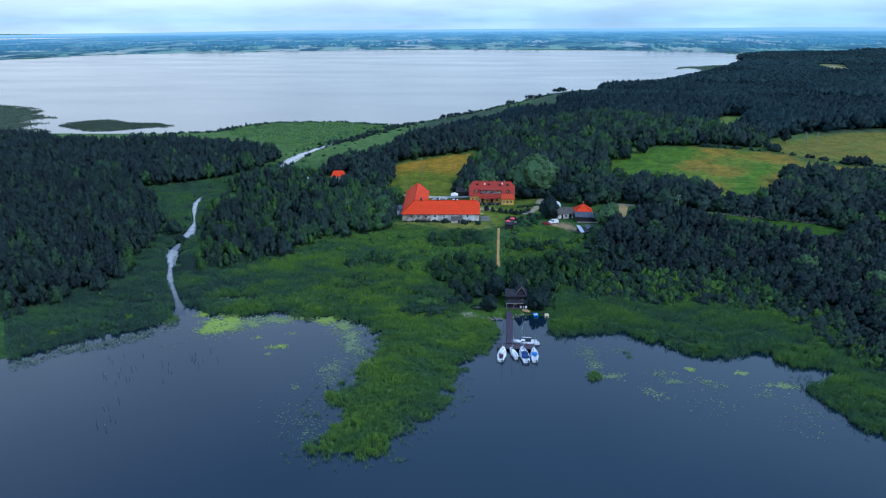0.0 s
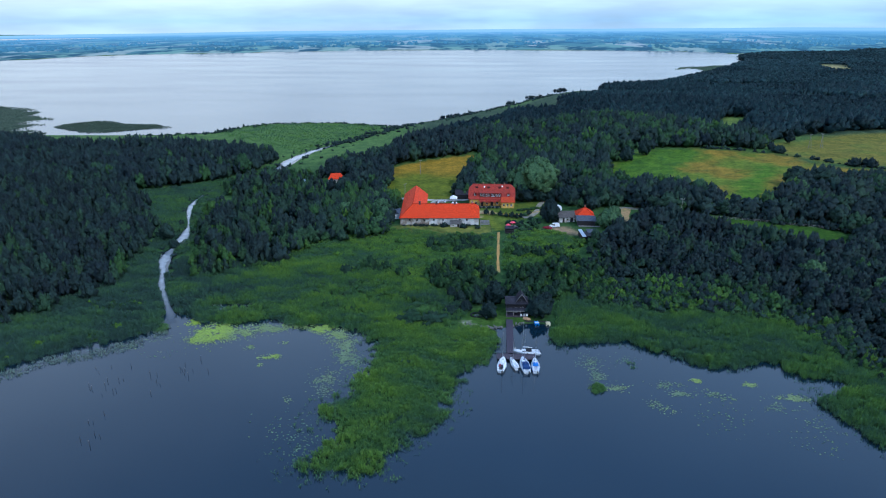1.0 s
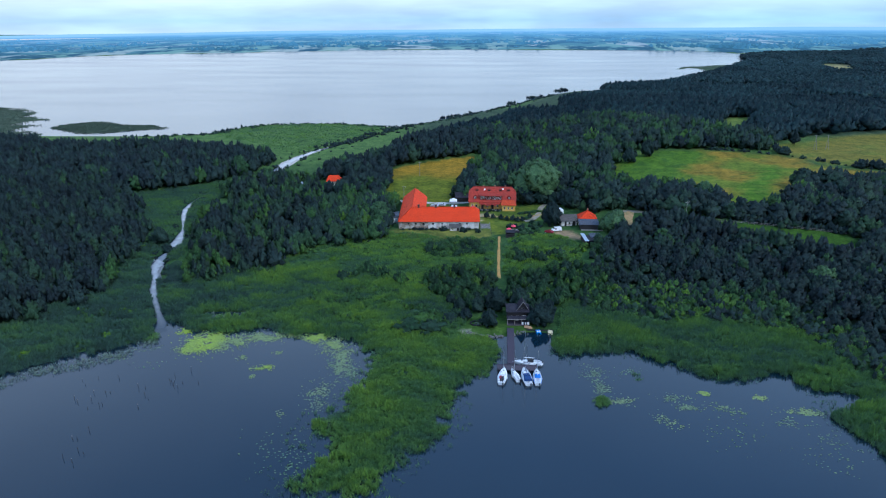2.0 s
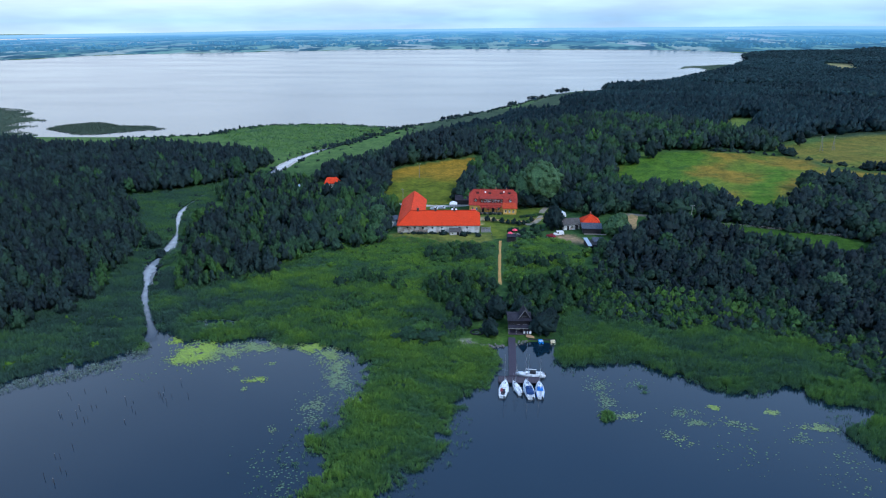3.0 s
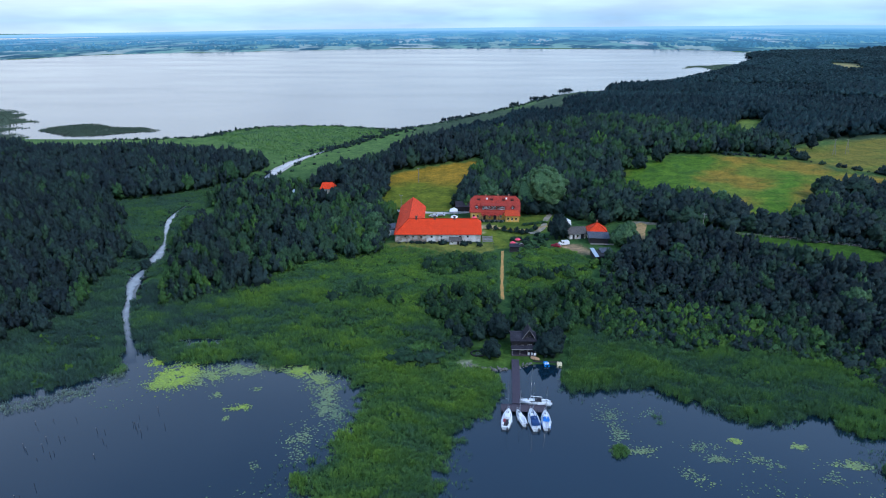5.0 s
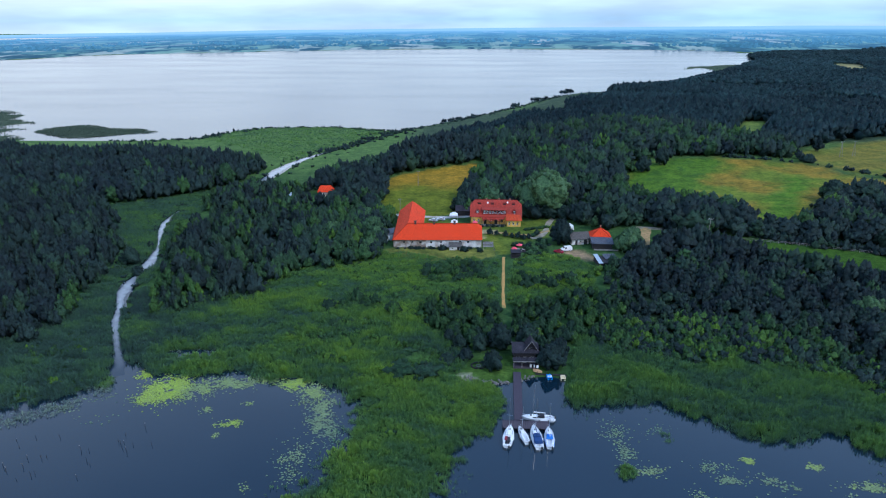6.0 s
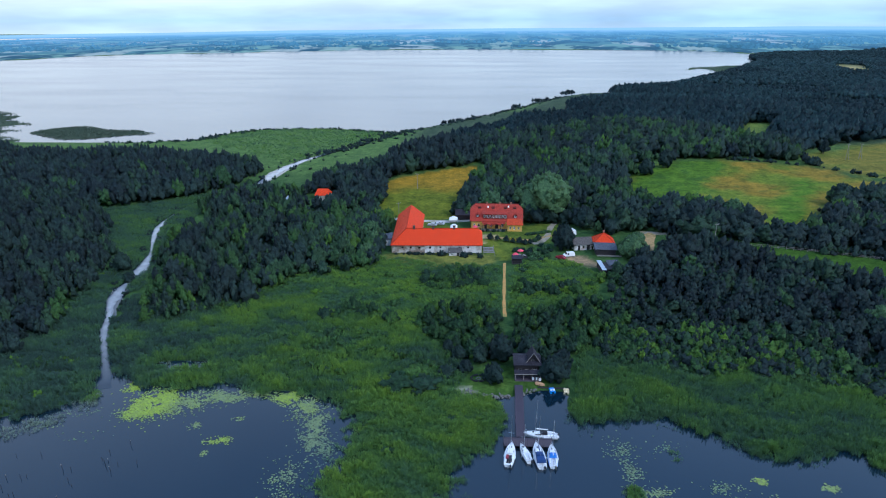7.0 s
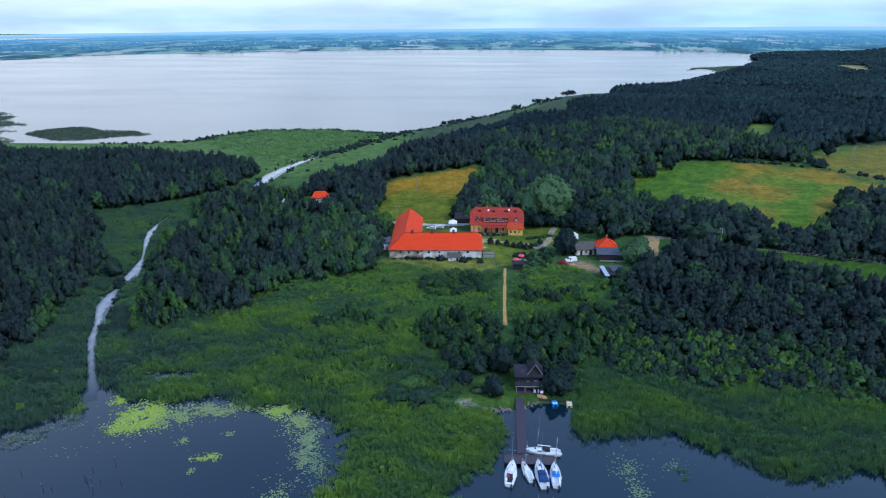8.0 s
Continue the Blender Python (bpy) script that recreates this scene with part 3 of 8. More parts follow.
# ---- trees, reeds and water plants ----
class Cloud:
    """Many small faces gathered in numpy and turned into one mesh."""

    def __init__(self):
        self.v, self.f, self.t, self.o, self.n = [], [], [], [], 0

    def add(self, verts, faces, tint=0.5, outward=None):
        """faces: triangles as an index array; outward: the crown's own rounding, for soft shading"""
        if outward is not None:
            self.o.append(outward)
        self.v.append(verts)
        self.f.append(faces + self.n)
        self.t.append(np.full(len(verts), tint) if np.isscalar(tint) else tint)
        self.n += len(verts)

    def mesh(self, name, material):
        v, f, t = np.concatenate(self.v), np.concatenate(self.f), np.concatenate(self.t)
        me = bpy.data.meshes.new(name)
        me.vertices.add(len(v))
        me.vertices.foreach_set("co", v.reshape(-1).astype(np.float32))
        me.loops.add(f.size)
        me.loops.foreach_set("vertex_index", f.reshape(-1).astype(np.int32))
        me.polygons.add(len(f))
        me.polygons.foreach_set("loop_start", np.arange(0, f.size, 3, dtype=np.int32))
        me.update(calc_edges=True)
        if self.o:
            me.polygons.foreach_set("use_smooth", np.ones(len(f), bool))
            me.normals_split_custom_set_from_vertices(np.concatenate(self.o).astype(np.float32))
        me.attributes.new("tint", "FLOAT", "POINT").data.foreach_set("value", t.astype(np.float32))
        me.materials.append(material)
        return me


def _ico():
    bm = bmesh.new()
    bmesh.ops.create_icosphere(bm, subdivisions=1, radius=1.0)
    v = np.array([p.co[:] for p in bm.verts])
    f = np.array([[q.index for q in p.verts] for p in bm.faces])
    bm.free()
    return v, f


ICO_V, ICO_F = _ico()
OCT_V = np.array([(1, 0, 0), (0, 1, 0), (-1, 0, 0), (0, -1, 0), (0, 0, 1), (0, 0, -1)], float) * 1.12
OCT_F = np.array([(0, 1, 4), (1, 2, 4), (2, 3, 4), (3, 0, 4), (1, 0, 5), (2, 1, 5), (3, 2, 5), (0, 3, 5)])


def leaf_clumps(r, centres, normals, size):
    """Small uneven three-cornered leaf clumps, each turned roughly outwards."""
    n = len(centres)
    nrm = normals + r.normal(0, 0.45, (n, 3))
    nrm /= np.linalg.norm(nrm, axis=1, keepdims=True)
    side = np.cross(nrm, r.normal(0, 1, (n, 3)))
    side /= np.linalg.norm(side, axis=1, keepdims=True)
    up = np.cross(nrm, side)
    s = size * r.uniform(0.6, 1.35, (n, 1))
    corners = []
    for a, b in ((-1, -0.6), (1, -0.5), (0.1, 1.1)):
        k = r.uniform(0.65, 1.15, (n, 1))
        corners.append(centres + s * k * 0.5 * (a * side + b * up) + nrm * s * r.uniform(-0.2, 0.2, (n, 1)))
    v = np.stack(corners, 1).reshape(-1, 3)
    return v, np.arange(n * 3).reshape(-1, 3)


def unit(v):
    return v / np.maximum(np.linalg.norm(v, axis=-1, keepdims=True), 1e-9)


def core_grid(seg, rings):
    """Places (height share, bearing) and triangles of a closed crown core."""
    u, a, f = [0.0], [0.0], []
    for i in range(rings):
        for k in range(seg):
            u.append(0.07 + 0.86 * i / (rings - 1))
            a.append((k + 0.5 * (i % 2)) * 6.2832 / seg)
    u.append(1.0)
    a.append(0.0)
    top = len(u) - 1
    for k in range(seg):
        n = (k + 1) % seg
        f.append((0, 1 + n, 1 + k))
        f.append((top, 1 + (rings - 1) * seg + k, 1 + (rings - 1) * seg + n))
        for i in range(rings - 1):
            p, q = 1 + i * seg + k, 1 + i * seg + n
            f += [(p, q, p + seg), (q, q + seg, p + seg)]
    return np.array(u), np.array(a), np.array(f)


# how wide, where the crown begins, where it is widest, how full
CROWN_FORM = {
    "round": ((0.33, 0.40), (0.06, 0.16), (0.52, 0.74), 0.72),
    "slim": ((0.25, 0.31), (0.06, 0.16), (0.24, 0.38), 0.62),
    "cone": ((0.26, 0.31), (0.06, 0.14), (0.14, 0.18), 0.8),
    "broad": ((0.42, 0.48), (0.06, 0.12), (0.6, 0.78), 0.58),
    "dome": ((0.37, 0.43), (0.03, 0.09), (0.58, 0.75), 0.6),
    "giant": ((0.34, 0.38), (0.05, 0.08), (0.68, 0.78), 0.5),
    "bush": ((0.50, 0.60), (-0.03, 0.02), (0.5, 0.65), 0.55),
}


def full_crown(r, kind, clumps, size, detail):
    """Egg-shaped, slim or pointed crown with lobed sides, its surface broken into leaf clumps."""
    span, foot_span, skew_span, full = CROWN_FORM[kind]
    wide, foot, skew, lean = r.uniform(*span), r.uniform(*foot_span), r.uniform(*skew_span), r.normal(0, 0.03, 2)
    waves = [(k, m, r.uniform(0, 6.283), amp) for k, m, amp in ((2, r.uniform(2, 6), 0.11), (3, r.uniform(5, 10), 0.12), (5, r.uniform(8, 15), 0.09), (7, r.uniform(12, 20), 0.05))]

    def place(u, a, k=1.0):
        v = np.clip(u, 0.0, 1.0)
        if kind in ("slim", "cone"):
            w = wide * np.minimum(1, v / skew) ** 0.6 * (1.0 - v) ** full * 1.12
        else:
            w = wide * np.abs(np.sin(math.pi * v ** skew)) ** full
        w = w * (1 + sum(amp * np.sin(q * a + m * u + ph) for q, m, ph, amp in waves)) * k
        return np.stack([np.cos(a) * w + lean[0] * u, np.sin(a) * w + lean[1] * u, foot + (0.76 - foot) * u], -1)

    def facing(u, a):
        v = np.clip(u, 0.04, 0.95)
        n = np.cross(place(v, a + 0.12) - place(v, a - 0.12), place(v + 0.03, a) - place(v - 0.03, a))
        n = unit(n)
        n[u > 0.98] = (0, 0, 1)
        n[u < 0.02] = (0, 0, -1)
        return n

    seg, rings, tufts = detail
    u0, a0, f0 = core_grid(seg, rings)
    V, F, N, count = [place(u0, a0, 0.86 if tufts else 0.94)], [f0], [facing(u0, a0)], len(u0)
    seats = None
    if tufts:                                                        # sprays of leaves that stand out from the crown
        i = np.arange(tufts)
        ut = np.clip((i + r.uniform(0.1, 0.9, tufts)) / tufts, 0.05, 0.97) ** 0.9
        at = i * 2.39996 + r.uniform(-0.5, 0.5, tufts)
        out, seats = facing(ut, at), place(ut, at, r.uniform(0.80, 0.98, tufts))
        reach = 0.95 * wide * math.sqrt(1.9 / tufts) * r.uniform(0.7, 1.25, tufts) * (1.1 - 0.35 * ut)
        shape, shape_f = (ICO_V, ICO_F) if tufts > 19 else (OCT_V, OCT_F)
        for c, o, q in zip(seats, out, reach):
            k = shape * (1 + r.uniform(-0.32, 0.28, (len(shape), 1))) * q
            k = k * (0.9, 0.9, r.uniform(0.9, 1.15))
            k[:, 2] += (0.12 if kind == "round" else 0.32) * q * (shape[:, 2] > 0.8)
            k = k + (o + (0, 0, 0.5)) * (k @ unit(o + (0, 0, 0.7)))[:, None].clip(0) * 0.3
            V.append(k + c)
            N.append(unit(0.75 * unit(shape) + 0.85 * o + (0, 0, 0.12)))
            F.append(shape_f + count)
            count += len(shape)
    if tufts and clumps:
        pick = r.integers(0, tufts, clumps)
        n = unit(r.normal(0, 1, (clumps, 3)) + 0.9 * out[pick] + (0, 0, 0.35))
        pos = seats[pick] + n * (reach[pick] * r.uniform(0.85, 1.3, clumps))[:, None]
    else:
        u, a = r.uniform(0.03, 1.0, clumps) ** 0.85, r.uniform(0, 6.283, clumps)
        n = facing(u, a)
        pos = place(u, a, r.uniform(0.9, 1.15, clumps))
    v, f = leaf_clumps(r, pos, n, size)
    V.append(v)
    F.append(f + count)
    N.append(unit(np.repeat(n, 3, 0) + r.normal(0, 0.25, (clumps * 3, 3))))
    return np.concatenate(V), np.concatenate(F), np.concatenate(N)


FINE = {k: [full_crown(rng, k, n, q, d) for _ in range(4)] for k, n, q, d in
        (("round", 420, 0.052, (9, 6, 19)), ("slim", 360, 0.045, (9, 6, 19)), ("cone", 360, 0.045, (9, 7, 19)), ("broad", 900, 0.042, (12, 8, 40)), ("dome", 900, 0.042, (12, 8, 44)), ("giant", 3400, 0.026, (16, 12, 110)), ("bush", 300, 0.085, (8, 4, 17)))}
MID = {k: [full_crown(rng, k, n, q, d) for _ in range(9)] for k, n, q, d in
       (("round", 76, 0.060, (6, 3, 15)), ("slim", 64, 0.052, (6, 3, 14)), ("cone", 64, 0.048, (6, 3, 14)), ("broad", 90, 0.07, (6, 3, 18)), ("bush", 60, 0.13, (6, 3, 9)))}
LOW = {k: [full_crown(rng, k, n, q, d) for _ in range(9)] for k, n, q, d in
       (("round", 40, 0.08, (5, 3, 11)), ("slim", 34, 0.066, (5, 3, 10)), ("cone", 34, 0.06, (5, 3, 10)), ("broad", 56, 0.085, (5, 3, 13)), ("bush", 40, 0.16, (5, 2, 6)))}
COARSE = {k: [full_crown(rng, k, n, q, d) for _ in range(10)] for k, n, q, d in
          (("round", 12, 0.13, (5, 2, 5)), ("slim", 10, 0.11, (5, 2, 4)), ("cone", 10, 0.10, (5, 2, 4)), ("bush", 12, 0.25, (5, 2, 3)))}
LITE = {k: [full_crown(rng, k, n, q, d) for _ in range(10)] for k, n, q, d in (("round", 8, 0.22, (5, 3, 0)), ("slim", 7, 0.18, (5, 3, 0)), ("cone", 7, 0.16, (5, 3, 0)))}
FINE_MESH, TRUNK_MESH = {}, {}


def trunk_mesh(kind):
    """Tapered trunk with a few limbs that rise into the crown, one metre to the tree's height of one."""
    bm = bmesh.new()
    r = random.Random(kind)

    def limb(a, b, r0, r1, sides=6):
        a, b = Vector(a), Vector(b)
        m = Matrix.Translation((a + b) / 2) @ (b - a).to_track_quat("Z", "Y").to_matrix().to_4x4()
        bmesh.ops.create_cone(bm, cap_ends=True, segments=sides, radius1=r0, radius2=r1, depth=(b - a).length, matrix=m)

    limb((0, 0, -0.04), (0.004, 0.003, 0.35), 0.022, 0.015)
    limb((0.004, 0.003, 0.34), (0, 0, 0.78), 0.015, 0.004)
    for i in range(5):
        a = i * 1.257 + r.uniform(-0.3, 0.3)
        z = 0.24 + 0.09 * i
        limb((0, 0, z), (0.17 * math.cos(a), 0.17 * math.sin(a), z + 0.16), 0.009, 0.003, 5)
    me = bpy.data.meshes.new("trunk")
    bm.to_mesh(me)
    bm.free()
    me.materials.append(BARK)
    return me


def tree_thing(kind, x, y, h, width=1.0, material=None, variant=None, label="", category="tree", group="", name="tree"):
    """One tree that stands alone: an Empty at its foot with trunk and crown."""
    material = material or LEAF_THING
    v = int(rng.integers(0, 4)) if variant is None else variant
    key = (kind, v, material.name)
    if key not in FINE_MESH:
        c = Cloud()
        verts, faces, outward = FINE[kind][v]
        c.add(verts, faces, 0.5, outward)
        FINE_MESH[key] = c.mesh("crown", material)
    if kind not in TRUNK_MESH:
        TRUNK_MESH[kind] = trunk_mesh(kind)
    root = new(name)
    for part_name, me in (("trunk", TRUNK_MESH[kind]), ("crown", FINE_MESH[key])):
        o = new(part_name, me)
        o.parent = root
    root.matrix_world = pose(x, y, ground_at(x, y) - 0.1, 0, 0, float(rng.uniform(0, 360))) @ Matrix.Diagonal((h * width, h * width, h, 1))
    return tagged(root, label, category, group)


def scatter(poly, step, keep_out=()):
    """Uneven standing places inside an outline."""
    lo, hi = poly.min(0), poly.max(0)
    X, Y = np.meshgrid(np.arange(lo[0], hi[0], step), np.arange(lo[1], hi[1], step * 0.87))
    X = X + (np.arange(X.shape[0]) % 2)[:, None] * step * 0.5
    x = (X + rng.uniform(-0.62, 0.62, X.shape) * step).ravel()
    y = (Y + rng.uniform(-0.62, 0.62, X.shape) * step).ravel()
    ok = inside(x, y, poly)
    ok &= (np.abs(x) < 0.76 * y + 18)
    for p in keep_out:
        ok &= ~inside(x, y, p)
    return x[ok], y[ok]


def clear_of(x, y, lines):
    ok = np.ones(len(x), bool)
    for pts, gap in lines:
        ok &= line_distance(x, y, pts) > gap
    return ok


FOOTPATH = rounded([(12.5, 203), (11.2, 222), (11.2, 240), (12.0, 262), (13.0, 285), (12.6, 300)], False)
LANE = rounded([(-60, 341), (-44, 340.5), (-24, 337), (-12, 338), (-8, 330), (10, 318), (36, 318), (39, 330), (37, 320), (31, 307), (24, 308), (8, 312)], False)
TRACK = rounded([(78, 313), (77, 309), (74.6, 301), (72.3, 291)], False)
LANE_EAST = rounded([(73, 313.2), (78, 311.5), (82, 309.8), (86, 308.6)], False)
KEEP_CLEAR = [(FOOTPATH[FOOTPATH[:, 1] > 238], 3.3), (FOOTPATH[FOOTPATH[:, 1] < 214], 2.2), (LANE, 3.5), (TRACK, 3.5), (RIVER, 3.6)]
COTTAGE_PLOT = rounded([(-92, 364), (-93, 384), (-74, 384), (-76, 364)])
WILLOW_PLOT = rounded([(24, 328), (26, 341), (32, 346), (41, 344), (42, 334), (40, 322), (34, 320)])
FIELDS = (RIVER_GLADE, COTTAGE_PLOT, WILLOW_PLOT, ORANGE_FIELD, HILL_FIELD, BACK_FIELD, GLADE, LOW_FIELD, YARD, COURT, LAWN, FAR_CLEARING)

WEST_WOOD = rounded([(-186, 166), (-160, 176), (-147, 188), (-138, 202), (-133, 214), (-137, 232), (-141, 252), (-147, 275), (-155, 292), (-169, 309), (-175, 325), (-190, 337), (-202, 350), (-340, 380), (-340, 166)])
WEST_BACK_WOOD = rounded([(-215, 356), (-197, 353), (-178, 365), (-158, 381), (-147, 400), (-143, 425), (-142, 446), (-175, 462), (-300, 470), (-420, 470), (-420, 366)])
RIVER_WOOD = rounded([(-112, 235), (-104, 223), (-91, 233), (-80, 244), (-72, 257), (-56, 268), (-40, 279), (-39, 330), (-46, 336), (-60, 346), (-78, 358), (-97, 384), (-116, 392), (-134, 388), (-146, 374), (-143, 352), (-134, 340), (-132, 328), (-139, 312), (-132, 288), (-126, 273), (-118, 251)])
HAMLET_WOOD = rounded([(-100, 386), (-88, 378), (-76, 352), (-48, 350), (-54, 420), (-64, 446), (-92, 425)])
FIELD_WOOD = rounded([(-60, 416), (-50, 421), (-37, 434), (-18, 449), (-2, 461), (8, 480), (0, 505), (-24, 505), (-44, 490), (-60, 462)])
MANOR_WOOD = rounded([(-6, 348), (2, 425), (6, 478), (-10, 520), (40, 560), (140, 560), (208, 474), (206, 452), (200, 436), (176, 440), (156, 440), (128, 437), (101, 429), (88, 400), (80, 366), (84, 346), (84, 322), (72, 314), (58, 313), (50, 316), (48, 328), (42, 340), (26, 340), (25, 348)])
BELT_WOOD = rounded([(72, 322), (84, 342), (106, 336), (122, 324), (126, 306), (148, 310), (168, 341), (195, 358), (225, 348), (330, 341), (330, 240), (218, 258), (200, 270), (162, 286), (126, 297), (96, 303), (80, 312)])
EAST_WOOD = rounded([(40, 214), (58, 204), (86, 203), (106, 190), (117, 158), (160, 135), (240, 150), (260, 240), (218, 254), (196, 268), (168, 281), (160, 262), (150, 262), (126, 275), (114, 285), (98, 293), (84, 296), (74, 290), (66, 284), (59, 276), (52, 268), (48, 245)])
# name, outline, spacing, height range, width, kinds with weights, tint range
WOODS = [
    ("west_wood", WEST_WOOD,
     4.1, (7.5, 13), 0.80, ("slim", "round", "slim", "cone"), (0.0, 0.44)),
    ("west_back_wood", WEST_BACK_WOOD,
     4.8, (11, 16), 0.88, ("round", "round", "slim"), (0.0, 0.34)),
    ("river_wood", RIVER_WOOD,
     4.2, (6.5, 12.5), 0.82, ("slim", "round", "slim", "cone"), (0.10, 0.66)),
    ("hamlet_wood", HAMLET_WOOD,
     5.2, (9, 13), 1.05, ("round", "slim", "round"), (0.0, 0.36)),
    ("field_wood", FIELD_WOOD, 5.4, (15, 19), 0.95, ("round", "slim", "round"), (0.05, 0.25)),
    ("manor_wood", MANOR_WOOD,
     5.6, (10, 16), 1.0, ("round", "round", "broad", "slim"), (0.12, 0.62)),
    ("belt_wood", BELT_WOOD,
     5.4, (8.5, 14.5), 1.15, ("round", "broad", "round"), (0.08, 0.5)),
    ("east_wood", EAST_WOOD,
     3.2, (4.0, 9.0), 0.95, ("slim", "round", "round", "round"), (0.03, 0.5)),
]


# the wide woods behind, along the far lake
BACK_WOOD = rounded([(-10, 520), (-24, 506), (-5, 573), (15, 593), (33, 640), (48, 657), (66, 646), (81, 645), (94, 678), (126, 712), (169, 836), (246, 947), (311, 1032), (378, 1131), (491, 1309), (637, 1565), (800, 1890), (1500, 2050), (1600, 1500),
                     (700, 640), (420, 540), (330, 530), (250, 500), (205, 468), (140, 556), (40, 556)], True, 30)

# leaf litter, painted dark to deepen gaps between trees, then the ground itself
open_land = np.ones(GX.shape)
for field in FIELDS:
    open_land = open_land * (1 - zone(field, 4.0, 2.0))
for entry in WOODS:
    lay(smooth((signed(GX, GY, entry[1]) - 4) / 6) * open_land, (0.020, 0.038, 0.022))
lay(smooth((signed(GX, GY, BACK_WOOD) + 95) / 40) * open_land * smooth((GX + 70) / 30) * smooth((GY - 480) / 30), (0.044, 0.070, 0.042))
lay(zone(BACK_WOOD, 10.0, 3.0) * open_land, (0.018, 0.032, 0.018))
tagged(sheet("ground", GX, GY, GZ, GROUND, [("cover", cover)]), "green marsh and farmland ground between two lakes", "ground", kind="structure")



def grow(cloud, shapes, kind, x, y, z, h, width, tint, r):
    v, f, o = shapes[kind][int(r.integers(0, len(shapes[kind])))]
    a = r.uniform(0, 6.283)
    c, s = math.cos(a) * h * width, math.sin(a) * h * width
    k = r.uniform(0.85, 1.2)
    w = np.empty_like(v)
    w[:, 0], w[:, 1], w[:, 2] = (v[:, 0] * c * k - v[:, 1] * s) + x, (v[:, 0] * s * k + v[:, 1] * c) + y, v[:, 2] * h + z - 0.1
    turn = np.array(((math.cos(a), math.sin(a), 0), (-math.sin(a), math.cos(a), 0), (0, 0, 1)))
    cloud.add(w, f, tint, o @ turn)


def keep_bounds(x, y):
    return (height_at(x, y) > 0.25) & clear_of(x, y, KEEP_CLEAR)


for name, outline, step, (h0, h1), width, kinds, (t0, t1) in WOODS:
    x, y = scatter(outline, step, FIELDS)
    ok = keep_bounds(x, y)
    x, y = x[ok], y[ok]
    z = height_at(x, y)
    cloud = Cloud()
    rim = signed(x, y, outline)
    near = 0
    for i in range(len(x)):
        edge = 0.72 + 0.28 * min(1.0, max(rim[i], 0) / 10)
        h = rng.uniform(h0 * 0.80, h1 * 0.95) * edge * (1 + 0.16 * float(wobble(x[i], y[i], 15.0, 2.0)))
        grove = float(wobble(x[i], y[i], 11.0, 6.0))
        tint = float(np.clip(rng.uniform(t0, t1) + 0.2 * grove + (0.4 * (1 - edge) if rng.random() < 0.5 else 0), 0, 1))
        kind = kinds[int(np.clip((0.5 + 0.42 * grove + rng.normal(0, 0.3)), 0, 0.999) * len(kinds))]
        if name == "east_wood":
            tint += 0.5 * float(smooth((238 - y[i]) / 34)) * float(smooth((125 - x[i]) / 30)) - 0.08
            h *= 0.62 + 0.38 * float(smooth((y[i] - 205) / 45 + (x[i] - 95) / 40))
        if name == "river_wood" and x[i] > -80:                       # leafy willows and alders towards the barn
            kind = ("round", "broad", "round")[int(rng.integers(0, 3))]
            tint += 0.14 * float(smooth((x[i] + 80) / 15))
        if name == "east_wood" and rim[i] < 10 and y[i] > 250:
            h *= 1.4
        if rng.random() < 0.09:
            tint = min(0.85, tint + rng.uniform(0.15, 0.35))
        tint = min(1.0, max(0.0, tint))
        grow(cloud, MID if y[i] < (345 if name != "east_wood" else 232) else LOW, kind, x[i], y[i], z[i], h, width * rng.uniform(0.82, 1.15), tint, rng)
    tagged(new(name, cloud.mesh(name, LEAF)), "dense dark green mixed wood of leafy and conifer crowns", "woodland", kind="stuff")

# forest stands of different age: height, tone and kind change from stand to stand
STAND_AT = rng.uniform((-60, 500), (1500, 2000), (190, 2))
STAND_AGE, STAND_TONE, STAND_KIND = rng.uniform(0.6, 1.3, 190), rng.uniform(-0.32, 0.32, 190), rng.integers(0, 3, 190)


def stand(px, py):
    k = int(np.argmin((STAND_AT[:, 0] - px) ** 2 + (1.5 * (STAND_AT[:, 1] - py)) ** 2 + 300 * wobble(px, py, 20.0, 3.0)))
    kinds = (("round", "round", "slim"), ("slim", "round", "round"), ("cone", "round", "cone"))[STAND_KIND[k]]
    return STAND_AGE[k], STAND_TONE[k], kinds[int(rng.integers(0, 3))]


def lakeward(px, py):
    return float(line_distance(np.array([px]), np.array([py]), BACK_WOOD[:70])[0])


cloud = Cloud()
# last value: farther rows start paler and bluer, haze in the leaf colour
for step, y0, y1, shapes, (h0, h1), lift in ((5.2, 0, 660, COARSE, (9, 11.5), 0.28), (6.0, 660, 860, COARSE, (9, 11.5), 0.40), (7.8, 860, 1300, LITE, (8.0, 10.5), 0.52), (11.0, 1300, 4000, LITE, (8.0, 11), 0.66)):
    x, y = scatter(BACK_WOOD, step, FIELDS)
    sel = (y >= y0) & (y < y1)
    for px, py, pz in zip(x[sel], y[sel], height_at(x[sel], y[sel])):
        age, tone, kind = stand(px, py)
        if py > 790 and lakeward(px, py) < 45:                      # tall old trees along the lake
            age = max(age, 1.15)
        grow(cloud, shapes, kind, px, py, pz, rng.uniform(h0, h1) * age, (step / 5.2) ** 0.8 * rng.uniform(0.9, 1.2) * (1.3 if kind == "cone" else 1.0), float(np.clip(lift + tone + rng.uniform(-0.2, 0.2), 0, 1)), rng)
tagged(new("far_wood", cloud.mesh("far_wood", LEAF_CONIFER_HAZED)), "wide dark forest stretching along the far lake shore", "woodland", kind="stuff")

